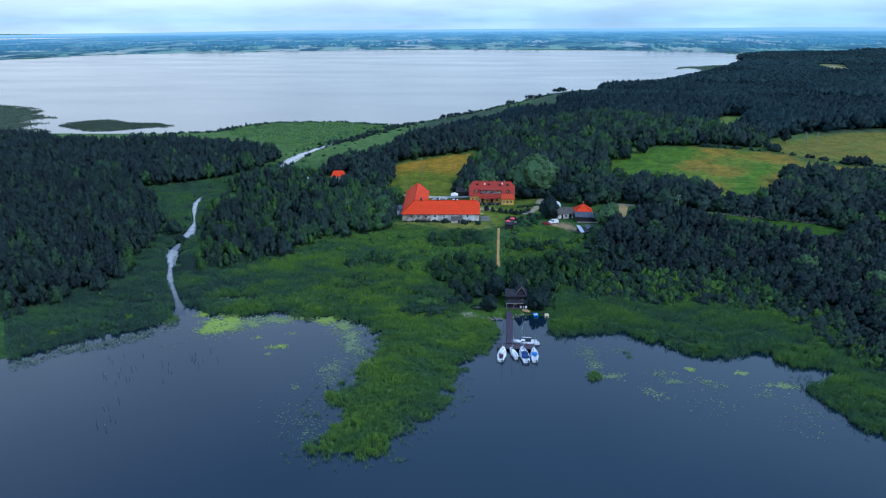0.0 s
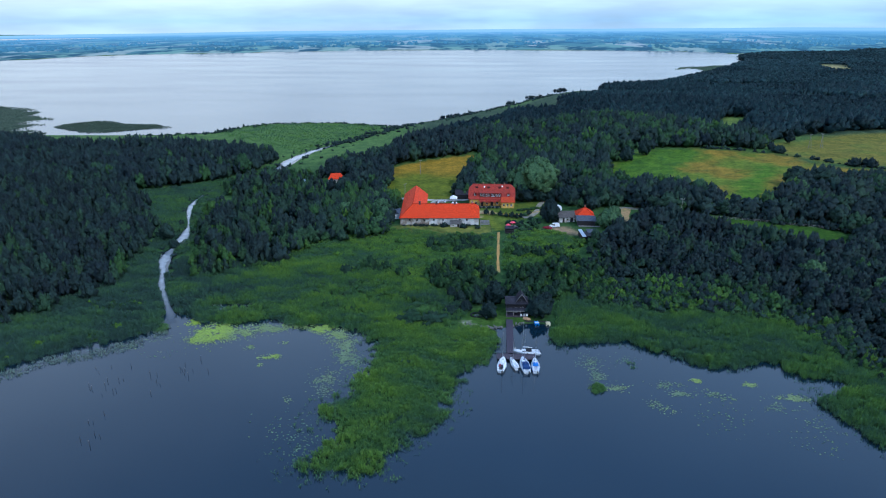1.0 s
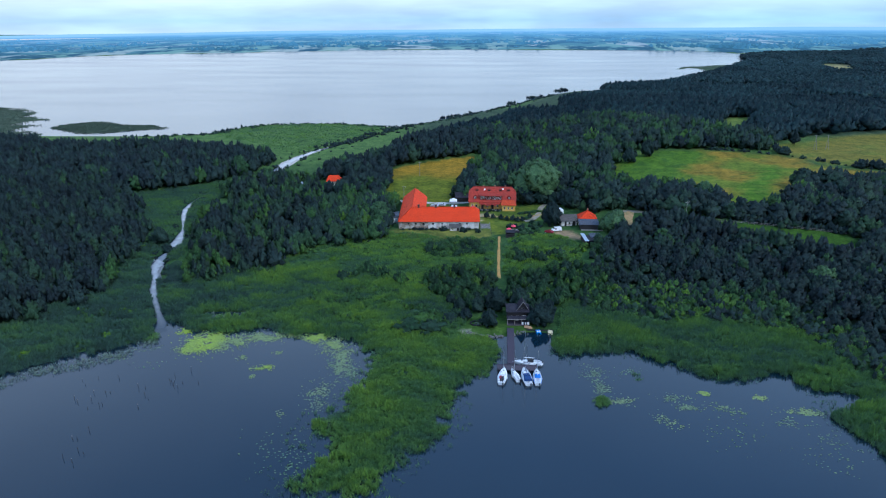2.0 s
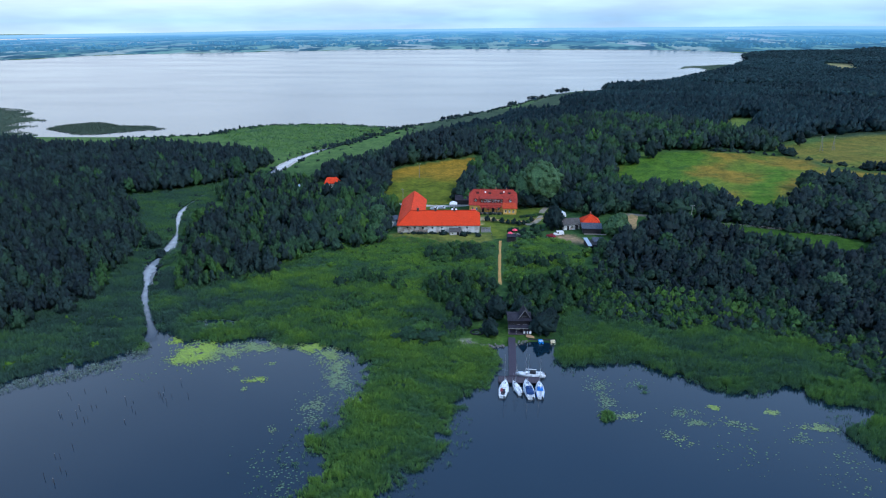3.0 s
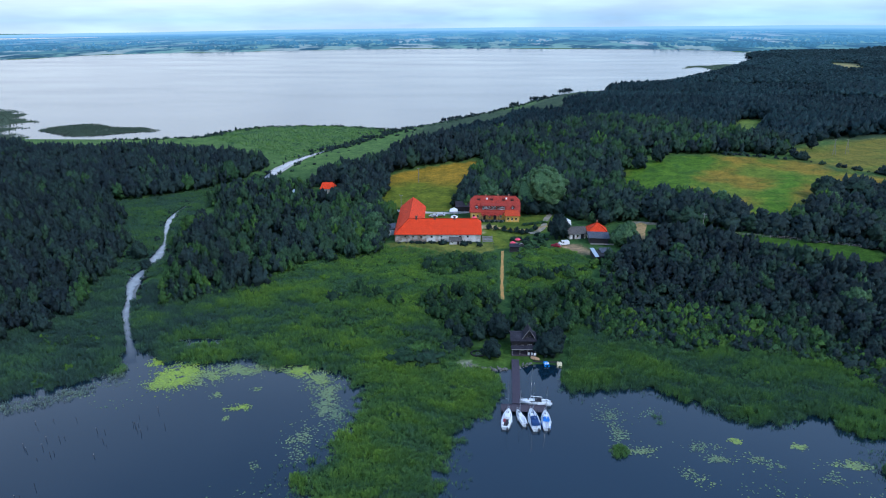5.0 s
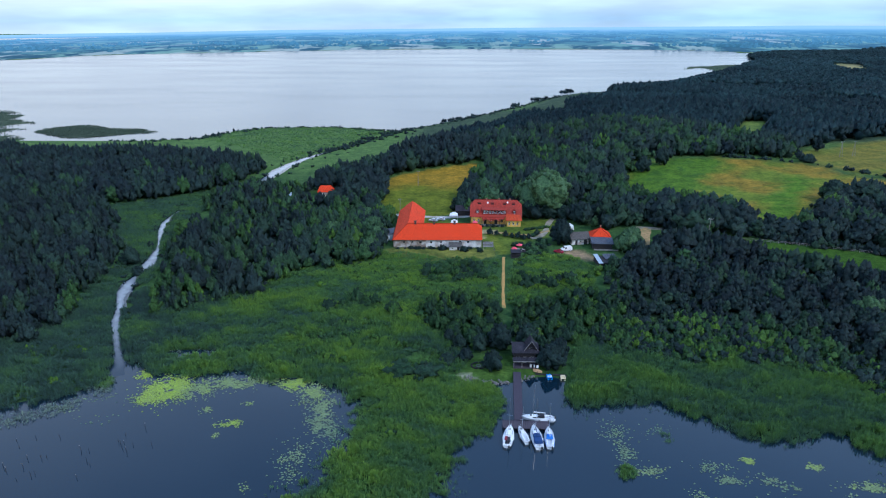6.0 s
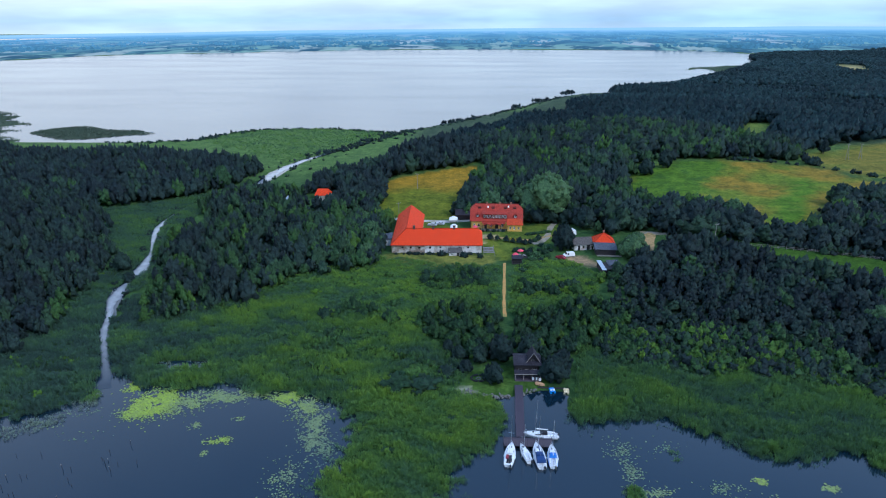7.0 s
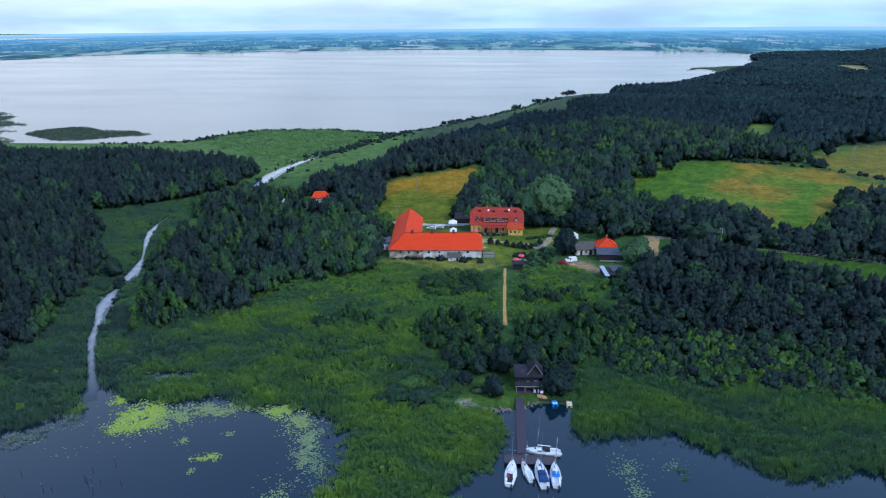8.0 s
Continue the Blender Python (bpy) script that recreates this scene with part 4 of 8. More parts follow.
# bushes and reeds that fringe the far lake's near shore and the upper river
cloud = Cloud()
for line, n, gap, h0, h1, y0, y1 in ((FAR_LAKE, 1000, 5.0, 0.7, 1.8, 395, 900), (FAR_LAKE, 110, 6.0, 0.9, 2.0, 640, 930), (RIVER, 110, 8.0, 0.7, 1.8, 395, 900), (RIVER, 90, 2.2, 0.6, 1.3, 318, 402), (RIVER, 160, 3.2, 1.0, 2.2, 488, 610), (RIVER, 130, 2.4, 0.6, 1.5, 205, 345)):
    sel = line[(line[:, 1] < y1) & (line[:, 1] > y0) & (line[:, 0] > -300) & (line[:, 0] < 480)]
    for _ in range(n):
        k = int(rng.integers(0, len(sel) - 1))
        if np.hypot(*(sel[k + 1] - sel[k])) > 60:
            continue
        p = sel[k] + (sel[k + 1] - sel[k]) * rng.uniform(0, 1) + rng.normal(0, gap, 2)
        if ground_at(*p) > 0.0:
            grow(cloud, COARSE, "bush", p[0], p[1], ground_at(*p), rng.uniform(h0, h1), rng.uniform(0.9, 1.7), rng.uniform(0.1, 0.5), rng)
for x, y, n in ((76, 839, 4), (86, 846, 2), (101, 865, 3), (117, 920, 5), (127, 933, 6), (-29, 663, 4), (-16, 671, 4), (-6, 675, 4), (-226, 563, 3), (-229, 557, 2), (-223, 570, 3), (-215, 590, 2), (-3, 690, 3), (40, 775, 3), (48, 782, 2)):
    for _ in range(n):                                              # willow islets just off the shore
        grow(cloud, COARSE, "bush", x + rng.normal(0, 3.2), y + rng.normal(0, 3.0), -0.2, rng.uniform(1.6, 3.4), rng.uniform(1.0, 1.8), rng.uniform(0.0, 0.3), rng)
# undergrowth along the east wood's front
cloud_under = Cloud()
FRONT = rounded([(40, 214), (58, 203), (86, 202), (106, 189), (117, 158), (130, 165), (120, 200), (94, 226), (62, 230), (44, 228)])
x, y = scatter(FRONT, 2.7)
for px, py in zip(x, y):
    if ground_at(px, py) > 0.2:
        grow(cloud_under, LOW, "bush" if rng.random() < 0.7 else "round", px, py, ground_at(px, py), rng.uniform(1.6, 4.0), rng.uniform(0.9, 1.5), float(np.clip(rng.uniform(0.1, 0.95), 0, 1)), rng)
tagged(new("east_undergrowth", cloud_under.mesh("east_undergrowth", LEAF)), "dense green bushes at the front of the east wood", "scrub", kind="stuff")
hedge = Cloud()
for _ in range(90):
    k = int(rng.integers(0, len(FIELD_HEDGE) - 1))
    p = FIELD_HEDGE[k] + (FIELD_HEDGE[k + 1] - FIELD_HEDGE[k]) * rng.uniform(0, 1) + rng.normal(0, 1.0, 2)
    grow(hedge, LOW, "bush", p[0], p[1], ground_at(*p), rng.uniform(0.8, 2.4), rng.uniform(0.9, 1.8), rng.uniform(0.0, 0.5), rng)
line = rounded([(86, 309.5), (96, 308.5), (108.5, 304.5), (127.5, 296.6), (142.5, 291.4), (158.5, 286.7), (190, 277), (222, 262)], False)
for _ in range(150):
    k = int(rng.integers(0, len(line) - 1))
    p = line[k] + (line[k + 1] - line[k]) * rng.uniform(0, 1) + rng.normal(0, 0.9, 2)
    grow(hedge, LOW, "bush", p[0], p[1], ground_at(*p), rng.uniform(1.6, 4.2), rng.uniform(0.8, 1.4), rng.uniform(0.0, 0.5), rng)
tagged(new("field_hedge", hedge.mesh("field_hedge", LEAF)), "uneven dark green hedge along the field fence", "hedge", kind="stuff")
tagged(new("shore_scrub", cloud.mesh("shore_scrub", LEAF)), "low green scrub along the far lake's near shore", "scrub", kind="stuff")

# copses and hedge lines on the far plain, haze painted in as distance-graded glow
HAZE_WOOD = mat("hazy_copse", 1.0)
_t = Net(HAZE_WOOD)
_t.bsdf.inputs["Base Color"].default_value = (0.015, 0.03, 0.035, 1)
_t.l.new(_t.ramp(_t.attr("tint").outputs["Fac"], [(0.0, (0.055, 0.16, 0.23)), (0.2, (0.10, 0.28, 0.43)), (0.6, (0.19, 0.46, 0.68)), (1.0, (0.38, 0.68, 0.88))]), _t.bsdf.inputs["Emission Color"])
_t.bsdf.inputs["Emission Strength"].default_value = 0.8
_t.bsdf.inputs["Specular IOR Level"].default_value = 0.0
FAR_WOODS = ((-1480, 2060, 130, 120, 60), (-1290, 2130, 40, 30, 14), (-1290, 2400, 50, 25, 10), (-860, 2120, 90, 45, 40), (-760, 2480, 330, 90, 110),
             (-420, 2480, 200, 60, 50), (-20, 2600, 160, 50, 40), (195, 2480, 45, 30, 20), (330, 2180, 60, 30, 30), (430, 2230, 70, 30, 34),
             (520, 2260, 40, 25, 18), (760, 2230, 190, 70, 130), (950, 2200, 180, 90, 120), (1330, 2420, 180, 140, 120))


def plain_height(x, y):
    far = math.hypot(x, y)
    return 1.2 + (34 + 30 * x / far) * min(1.0, max(0.0, (far - 2150) / 2500)) ** 0.85


def haze_tree(x, y, h0, h1, wide):
    if signed(np.array([x]), np.array([y]), FAR_LAKE)[0] > -90:
        return
    if math.hypot(x, y) > 3500:
        return
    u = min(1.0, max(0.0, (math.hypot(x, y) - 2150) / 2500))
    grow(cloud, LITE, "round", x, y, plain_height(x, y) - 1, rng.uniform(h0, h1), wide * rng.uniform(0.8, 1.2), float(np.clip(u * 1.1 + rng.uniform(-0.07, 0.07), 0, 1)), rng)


cloud = Cloud()
for _ in range(170):                                                # hedges and rows of trees, mostly across the view
    a, r0 = rng.uniform(-0.68, 0.68), 2230 + 2300 * rng.uniform(0, 1) ** 1.2
    length, turn = rng.uniform(40, 320), rng.normal(0, 0.12)
    for k in range(int(rng.integers(4, 13))):
        q = rng.uniform(-0.5, 0.5)
        x, y = r0 * math.sin(a) + length * q * math.cos(turn), r0 * math.cos(a) + length * q * math.sin(turn) + rng.normal(0, 6)
        if not (y < 2150 and x > 700):
            haze_tree(x, y, 7, 14, 1.6)
# woods on the plain: middle, half widths, trees
for cx, cy, rx, ry, n in FAR_WOODS:
    for _ in range(n):
        q, w = rng.uniform(0, 6.283), math.sqrt(rng.uniform(0, 1))
        haze_tree(cx + rx * w * math.cos(q) * (1 + 0.2 * math.sin(3 * q)), cy + ry * w * math.sin(q), 10, 17, 1.5)
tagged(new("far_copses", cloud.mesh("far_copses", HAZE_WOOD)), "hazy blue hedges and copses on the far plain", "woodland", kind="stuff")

# ---- reed beds ----
def reed_bed(name, outline, density, h0, h1, tint, keep_out=(), blades=8, label="tall green reeds standing in shallow water", deep=-0.75, gap=1.4, material=None, ragged=1.0, fade=2.4, wet=0.0):
    lo, hi = outline.min(0), outline.max(0)
    n = int((hi[0] - lo[0]) * (hi[1] - lo[1]) * density)
    x, y = rng.uniform(lo[0], hi[0], n), rng.uniform(lo[1], hi[1], n)
    ok = inside(x, y, outline) & (np.abs(x) < 0.76 * y + 18)
    for p in keep_out:
        ok &= ~inside(x, y, p)
    x, y = x[ok], y[ok]
    rim = signed(x, y, outline) + ragged * (3.0 * wobble(x, y, 4.6, 8.0) + 1.6 * wobble(x, y, 1.5, 9.0))
    ok = rim > rng.uniform(-0.6, fade, len(x))
    x, y = x[ok], y[ok]
    z = height_at(x, y)
    ok = (z > deep) & (line_distance(x, y, FOOTPATH) > gap) & (line_distance(x, y, RIVER) > 0.9 * river_half(x, y) + rng.uniform(0, 0.6, len(x)))
    x, y, z = x[ok], y[ok], z[ok]
    n = len(x)
    # wind-laid waves: long crests and furrows, broken by smaller tufts
    crest = np.tanh(1.6 * wobble(x * 0.45 + 3 * wobble(x, y, 16.0, 2.0), y + 2.5 * wobble(x, y, 13.0, 6.0), 2.2, 4.0))
    tuft = wobble(x, y, 1.1, 3.0)
    patch = wobble(x, y, 7.0, 7.0) * 0.45 + wobble(x, y * 1.6, 17.0, 5.0) * 0.65
    h = rng.uniform(h0, h1, n) * (0.86 + 0.26 * crest + 0.16 * tuft + 0.12 * patch)
    # tint lighter on crests, darker in furrows: self-shading painted into the reeds
    tt = np.clip(tint[0] + (tint[1] - tint[0]) * (0.52 + 0.42 * np.tanh(1.5 * patch) + 0.22 * crest + 0.12 * tuft + rng.uniform(-0.1, 0.1, n)), 0, 1)
    tt = tt - wet * smooth((-72 - x + 8 * wobble(x, y, 9.0, 1.0)) / 26)                   # duller growth towards the river
    thin = wobble(x, y, 4.2, 12.0) + 0.6 * wobble(x, y, 1.8, 13.0) < -0.85                 # worn gaps and dead stalks
    tt, h = np.where(thin, tt * 0.4, tt), np.where(thin, h * 0.62, h)
    m = n * blades * 2
    X, Y = np.repeat(x, blades * 2), np.repeat(y, blades * 2)
    Z, H = np.repeat(z, blades * 2), np.repeat(h, blades * 2) * rng.uniform(0.62, 1.02, m)
    a = rng.uniform(0, 6.283, m)
    off = rng.uniform(0.02, 0.5, m)
    bx0, by0 = X + np.cos(a) * off, Y + np.sin(a) * off
    lean = rng.uniform(0.15, 0.75, m)
    b = rng.uniform(0, 6.283, m)
    wv = rng.uniform(0.035, 0.085, m)
    px, py = -np.sin(b) * wv, np.cos(b) * wv
    foot = np.maximum(Z, -0.3) - 0.05
    mx, my = bx0 + np.cos(b) * lean, by0 + np.sin(b) * lean
    v = np.stack([np.stack([bx0, by0, foot], -1), np.stack([mx + px, my + py, foot + H * rng.uniform(0.8, 1.0, m)], -1), np.stack([mx - px, my - py, foot + H * rng.uniform(0.8, 1.0, m)], -1)], 1).reshape(-1, 3)
    c = Cloud()
    c.add(v, np.arange(m * 3).reshape(-1, 3), np.repeat(np.clip(np.repeat(tt, blades * 2) + rng.normal(0, 0.06, m), 0, 1), 3))
    return tagged(new(name, c.mesh(name, material or REED)), label, "reeds", kind="stuff")


SPIT = rounded([(-35, 182), (-31, 170), (-32, 160), (-34, 152), (-38.5, 143), (-33.5, 131), (-39, 121), (-35, 116), (-28, 116), (-18, 120), (-12, 131), (-5, 139), (-3, 152), (5, 166), (9, 178), (4, 187), (-3, 192), (-16, 196), (-30, 190)])
WEST_BANK = rounded([(-205, 136), (-175, 144), (-139, 153), (-126, 166), (-103, 180), (-103, 196), (-114, 221), (-129, 247), (-146, 268), (-140, 226), (-150, 204), (-166, 184), (-205, 172)])
BAY_BANK = rounded([(-104, 199), (-101, 195), (-95, 192), (-88, 188.5), (-79, 188), (-72, 190), (-65, 191), (-57, 187), (-49, 188), (-39, 186), (-33, 181), (-30, 179), (-14, 194), (-3, 192), (0, 203),
                    (-14, 224), (-38, 236), (-60, 245), (-90, 244), (-122, 246), (-115, 218)])
EAST_BANK = rounded([(30, 198), (26.5, 188), (26, 181), (31, 177.5), (42, 181), (51, 180), (61, 172), (73, 166), (82, 169.5), (89, 168.5), (94, 163), (103, 160), (92, 152), (95, 141), (101, 128), (130, 104),
                     (170, 95), (168, 132), (126, 160), (118, 202), (90, 216), (60, 216), (40, 220), (30, 210)])
MARSH = rounded([(-112, 240), (-60, 238), (-36, 230), (-14, 226), (9.5, 235), (9.8, 262), (11, 280), (-12, 281), (-40, 287), (-72, 263), (-92, 243)])
EAST_MARSH = rounded([(14.5, 231), (32, 236), (48, 262), (44, 278), (30, 283), (16, 278)])
GLADE_REEDS = rounded([(-134, 254), (-147, 272), (-168, 303), (-186, 332), (-199, 348), (-180, 364), (-158, 382), (-146, 400), (-130, 420), (-138, 380), (-140, 350), (-136, 310), (-126, 280), (-122, 252)])
reed_bed("reeds_on_spit", SPIT, 3.4, 0.9, 1.8, (0.3, 0.92), ragged=1.9, fade=5.0)
reed_bed("reeds_by_jetty", rounded([(10, 177), (8.5, 187), (3, 191), (-4, 190), (-2, 172), (4, 164), (7, 170)]), 3.2, 0.9, 1.7, (0.5, 1.0), label="tall green reeds along the shore beside the jetty", ragged=0.35, deep=-5)
reed_bed("reeds_west_bank", WEST_BANK, 2.6, 1.4, 2.4, (0.0, 0.5))
reed_bed("reeds_round_bay", BAY_BANK, 2.5, 1.4, 2.4, (0.16, 0.94), (LAWN, POOL, BEACH), wet=0.34)
reed_bed("reeds_east_bank", EAST_BANK, 2.9, 1.7, 2.5, (0.22, 0.76), (LAWN,))
reed_bed("marsh_grass", MARSH, 2.0, 0.7, 1.5, (0.25, 1.0), label="rank green marsh grass below the farm", wet=0.25)
reed_bed("marsh_grass_east", EAST_MARSH, 2.0, 0.7, 1.5, (0.35, 1.0), label="rank bright green marsh grass beside the footpath")
reed_bed("reeds_along_river", GLADE_REEDS, 1.5, 1.0, 1.8, (0.12, 0.62), label="green reeds along the narrow river")
reed_bed("reed_clump_river_mouth", rounded([(-103, 186), (-99.5, 187), (-98.5, 182.5), (-101.5, 180)]), 4.0, 1.0, 1.7, (0.2, 0.8), label="clump of green reeds at the river's mouth", deep=-5)
reed_bed("glade_weeds", RIVER_GLADE, 1.4, 0.8, 1.8, (0.6, 1.0), label="bright green weeds in a glade of the river wood")
reed_bed("nettle_bed", rounded([(28, 287), (37, 286.5), (43, 283), (44, 279.5), (35, 278.5), (27, 280)]), 2.2, 0.7, 1.5, (0.75, 1.0), label="bright yellow-green nettles below the yard", gap=1.4)
reed_bed("reeds_in_pool", POOL, 1.0, 0.7, 1.2, (0.1, 0.9), label="thin pale reeds standing in the marsh pool", deep=-5, blades=5, material=REED_PALE)

# low scrub that mottles the marsh
cloud = Cloud()
for poly, step, h0, h1 in ((BAY_BANK, 12.0, 0.8, 1.6), (MARSH, 8.5, 0.9, 2.2), (WEST_BANK, 9.0, 0.9, 1.9), (EAST_MARSH, 5.0, 1.0, 2.0), (EAST_BANK, 10.0, 0.8, 1.6)):
    x, y = scatter(poly, step, (LAWN,))
    keep = clear_of(x, y, [(FOOTPATH, 2.0), (RIVER, 3.0)]) & (height_at(x, y) > 0.1) & (wobble(x, y, 9.0, 2.0) > rng.uniform(-0.7, 0.7, len(x)))
    for px, py, pz in zip(x[keep], y[keep], height_at(x[keep], y[keep])):
        grow(cloud, LOW, "bush", px, py, pz, rng.uniform(h0, h1), rng.uniform(1.0, 2.2), float(rng.choice((0.5, 0.7, 0.8, 0.9, 1.0))), rng)
BANDS = (rounded([(-61, 218), (-47, 218), (-36, 213), (-27, 211), (-18, 206), (-9, 202)], False), rounded([(-58, 211), (-50, 212), (-44, 211)], False), rounded([(-53, 203), (-44, 201), (-37, 198)], False),
         rounded([(-130, 196), (-122, 200), (-112, 200)], False), rounded([(-100, 235), (-90, 238), (-76, 238)], False), rounded([(-42, 223), (-32, 222), (-22, 219)], False))
for band in BANDS:                                                  # dull sedge and willow in long rows across the reeds
    for _ in range(int(len(band) * 3.4)):
        k = int(rng.integers(0, len(band) - 1))
        px, py = band[k] + (band[k + 1] - band[k]) * rng.uniform(0, 1) + rng.normal(0, 1.0, 2)
        if ground_at(px, py) > 0.05:
            grow(cloud, LOW, "bush", px, py, ground_at(px, py) + 0.5, rng.uniform(1.2, 2.0), rng.uniform(0.7, 1.2), float(rng.uniform(0.55, 0.85)), rng)
tagged(new("marsh_scrub", cloud.mesh("marsh_scrub", LEAF)), "low willow scrub scattered through the marsh", "scrub", kind="stuff")

PENINSULA = rounded([(-150, 478), (-175, 500), (-225, 545), (-228, 562), (-203, 602), (-134, 616), (-78, 598), (-98, 545), (-118, 505), (-128, 470)])
reed_bed("reeds_on_peninsula", PENINSULA, 0.22, 0.8, 1.6, (0.2, 0.85), label="green reed meadow between river and far lake", blades=7)

# ---- building kit ----
def thing(name, m, label, category, group=""):
    root = new(name)
    root.matrix_world = m
    return tagged(root, label, category, group)


def part(name, bm, material, parent, label="", uv=False):
    """Links a bmesh as one mesh object under a thing or a part."""
    bmesh.ops.recalc_face_normals(bm, faces=bm.faces[:])
    if uv:
        lay_uv(bm)
    me = bpy.data.meshes.new(name)
    bm.to_mesh(me)
    bm.free()
    me.materials.append(material)
    ob = new(name, me)
    ob.parent = parent
    if label:
        ob["label"] = label
    return ob


def lay_uv(bm):
    """Lays each face's own plane out in metres: u level, v up the slope."""
    layer = bm.loops.layers.uv.new("UVMap")
    for f in bm.faces:
        n = f.normal
        u = Vector((-n.y, n.x, 0))
        u = u.normalized() if u.length > 1e-4 else Vector((1, 0, 0))
        v = n.cross(u)
        for lp in f.loops:
            lp[layer].uv = (lp.vert.co.dot(u), lp.vert.co.dot(v))


def boxes(*specs, bevel=0.0):
    """bmesh of boxes, each (x0, x1, y0, y1, z0, z1)."""
    bm = bmesh.new()
    for x0, x1, y0, y1, z0, z1 in specs:
        r = bmesh.ops.create_cube(bm, size=1.0)
        bmesh.ops.transform(bm, matrix=Matrix.Translation(((x0 + x1) / 2, (y0 + y1) / 2, (z0 + z1) / 2)) @ Matrix.Diagonal((x1 - x0, y1 - y0, z1 - z0, 1)), verts=r["verts"])
    if bevel:
        bmesh.ops.bevel(bm, geom=bm.edges[:], offset=bevel, segments=1, affect="EDGES")
    return bm


def rod(bm, a, b, r0, r1=None, sides=6):
    a, b = Vector(a), Vector(b)
    m = Matrix.Translation((a + b) / 2) @ (b - a).to_track_quat("Z", "Y").to_matrix().to_4x4()
    bmesh.ops.create_cone(bm, cap_ends=True, segments=sides, radius1=r0, radius2=r0 if r1 is None else r1, depth=(b - a).length, matrix=m)
    return bm


def rods(*specs, sides=6):
    bm = bmesh.new()
    for s in specs:
        rod(bm, *s, sides=sides)
    return bm


def slabs(polys, thick=0.18):
    """Roof planes: each polygon of points becomes a slab with its underside straight below."""
    bm = bmesh.new()
    for poly in polys:
        top = [bm.verts.new(p) for p in poly]
        low = [bm.verts.new((p[0], p[1], p[2] - thick)) for p in poly]
        bm.faces.new(top)
        bm.faces.new(low[::-1])
        n = len(poly)
        for i in range(n):
            bm.faces.new((top[i], low[i], low[(i + 1) % n], top[(i + 1) % n]))
    return bm


def walling(length, height, thick, holes=(), gable=None):
    """A wall along +x with its outer face at y = 0 and openings (x0, x1, z0, z1) that go through."""
    xs = sorted({0.0, length, *[h[0] for h in holes], *[h[1] for h in holes]})
    zs = sorted({0.0, height, *[h[2] for h in holes], *[h[3] for h in holes]})

    def solid(i, j):
        if not (0 <= i < len(xs) - 1 and 0 <= j < len(zs) - 1):
            return False
        cx, cz = (xs[i] + xs[i + 1]) / 2, (zs[j] + zs[j + 1]) / 2
        return not any(h[0] < cx < h[1] and h[2] < cz < h[3] for h in holes)

    bm = bmesh.new()
    for i in range(len(xs) - 1):
        for j in range(len(zs) - 1):
            if not solid(i, j):
                continue
            x0, x1, z0, z1 = xs[i], xs[i + 1], zs[j], zs[j + 1]
            q = [[(x0, 0, z0), (x1, 0, z0), (x1, 0, z1), (x0, 0, z1)], [(x0, thick, z0), (x0, thick, z1), (x1, thick, z1), (x1, thick, z0)]]
            if not solid(i - 1, j):
                q.append([(x0, 0, z0), (x0, 0, z1), (x0, thick, z1), (x0, thick, z0)])
            if not solid(i + 1, j):
                q.append([(x1, 0, z0), (x1, thick, z0), (x1, thick, z1), (x1, 0, z1)])
            if not solid(i, j - 1):
                q.append([(x0, 0, z0), (x0, thick, z0), (x1, thick, z0), (x1, 0, z0)])
            if not solid(i, j + 1):
                q.append([(x0, 0, z1), (x1, 0, z1), (x1, thick, z1), (x0, thick, z1)])
            for c in q:
                bm.faces.new([bm.verts.new(p) for p in c])
    if gable:                                                      # outline points above the wall's top
        front = [bm.verts.new((x, 0, z)) for x, z in gable]
        back = [bm.verts.new((x, thick, z)) for x, z in gable]
        bm.faces.new(front)
        bm.faces.new(back[::-1])
        for i in range(len(gable)):
            k = (i + 1) % len(gable)
            bm.faces.new((front[i], back[i], back[k], front[k]))
    bmesh.ops.remove_doubles(bm, verts=bm.verts[:], dist=0.001)
    return bm


def turned(bm, m):
    bmesh.ops.transform(bm, matrix=m, verts=bm.verts[:])
    return bm


def window(parent, x0, x1, z0, z1, m, frame_mat, depth=0.12, bars=1, name="window"):
    """A window with frame, glazing bars and panes, set into an opening of the wall placed by m."""
    w = 0.07
    fr = [(x0, x0 + w, depth, depth + 0.07, z0, z1), (x1 - w, x1, depth, depth + 0.07, z0, z1), (x0 + w, x1 - w, depth, depth + 0.07, z0, z0 + w), (x0 + w, x1 - w, depth, depth + 0.07, z1 - w, z1)]
    for k in range(bars):
        c = x0 + (x1 - x0) * (k + 1) / (bars + 1)
        fr.append((c - w / 2, c + w / 2, depth + 0.003, depth + 0.067, z0 + w, z1 - w))
    ob = part(name, turned(boxes(*fr), m), frame_mat, parent)
    part("pane", turned(boxes((x0 + w, x1 - w, depth + 0.03, depth + 0.04, z0 + w, z1 - w)), m), GLASS, ob, "dark glass pane")
    return ob


def ridge_tiles(a, b, r=0.16, step=0.4):
    """A row of half-round ridge tiles."""
    a, b = Vector(a), Vector(b)
    n = max(1, int((b - a).length / step))
    bm = bmesh.new()
    for i in range(n):
        p, q = a.lerp(b, i / n), a.lerp(b, (i + 1.1) / n)
        rod(bm, p, q, r * 1.08, r * 0.92, 6)
    return bm


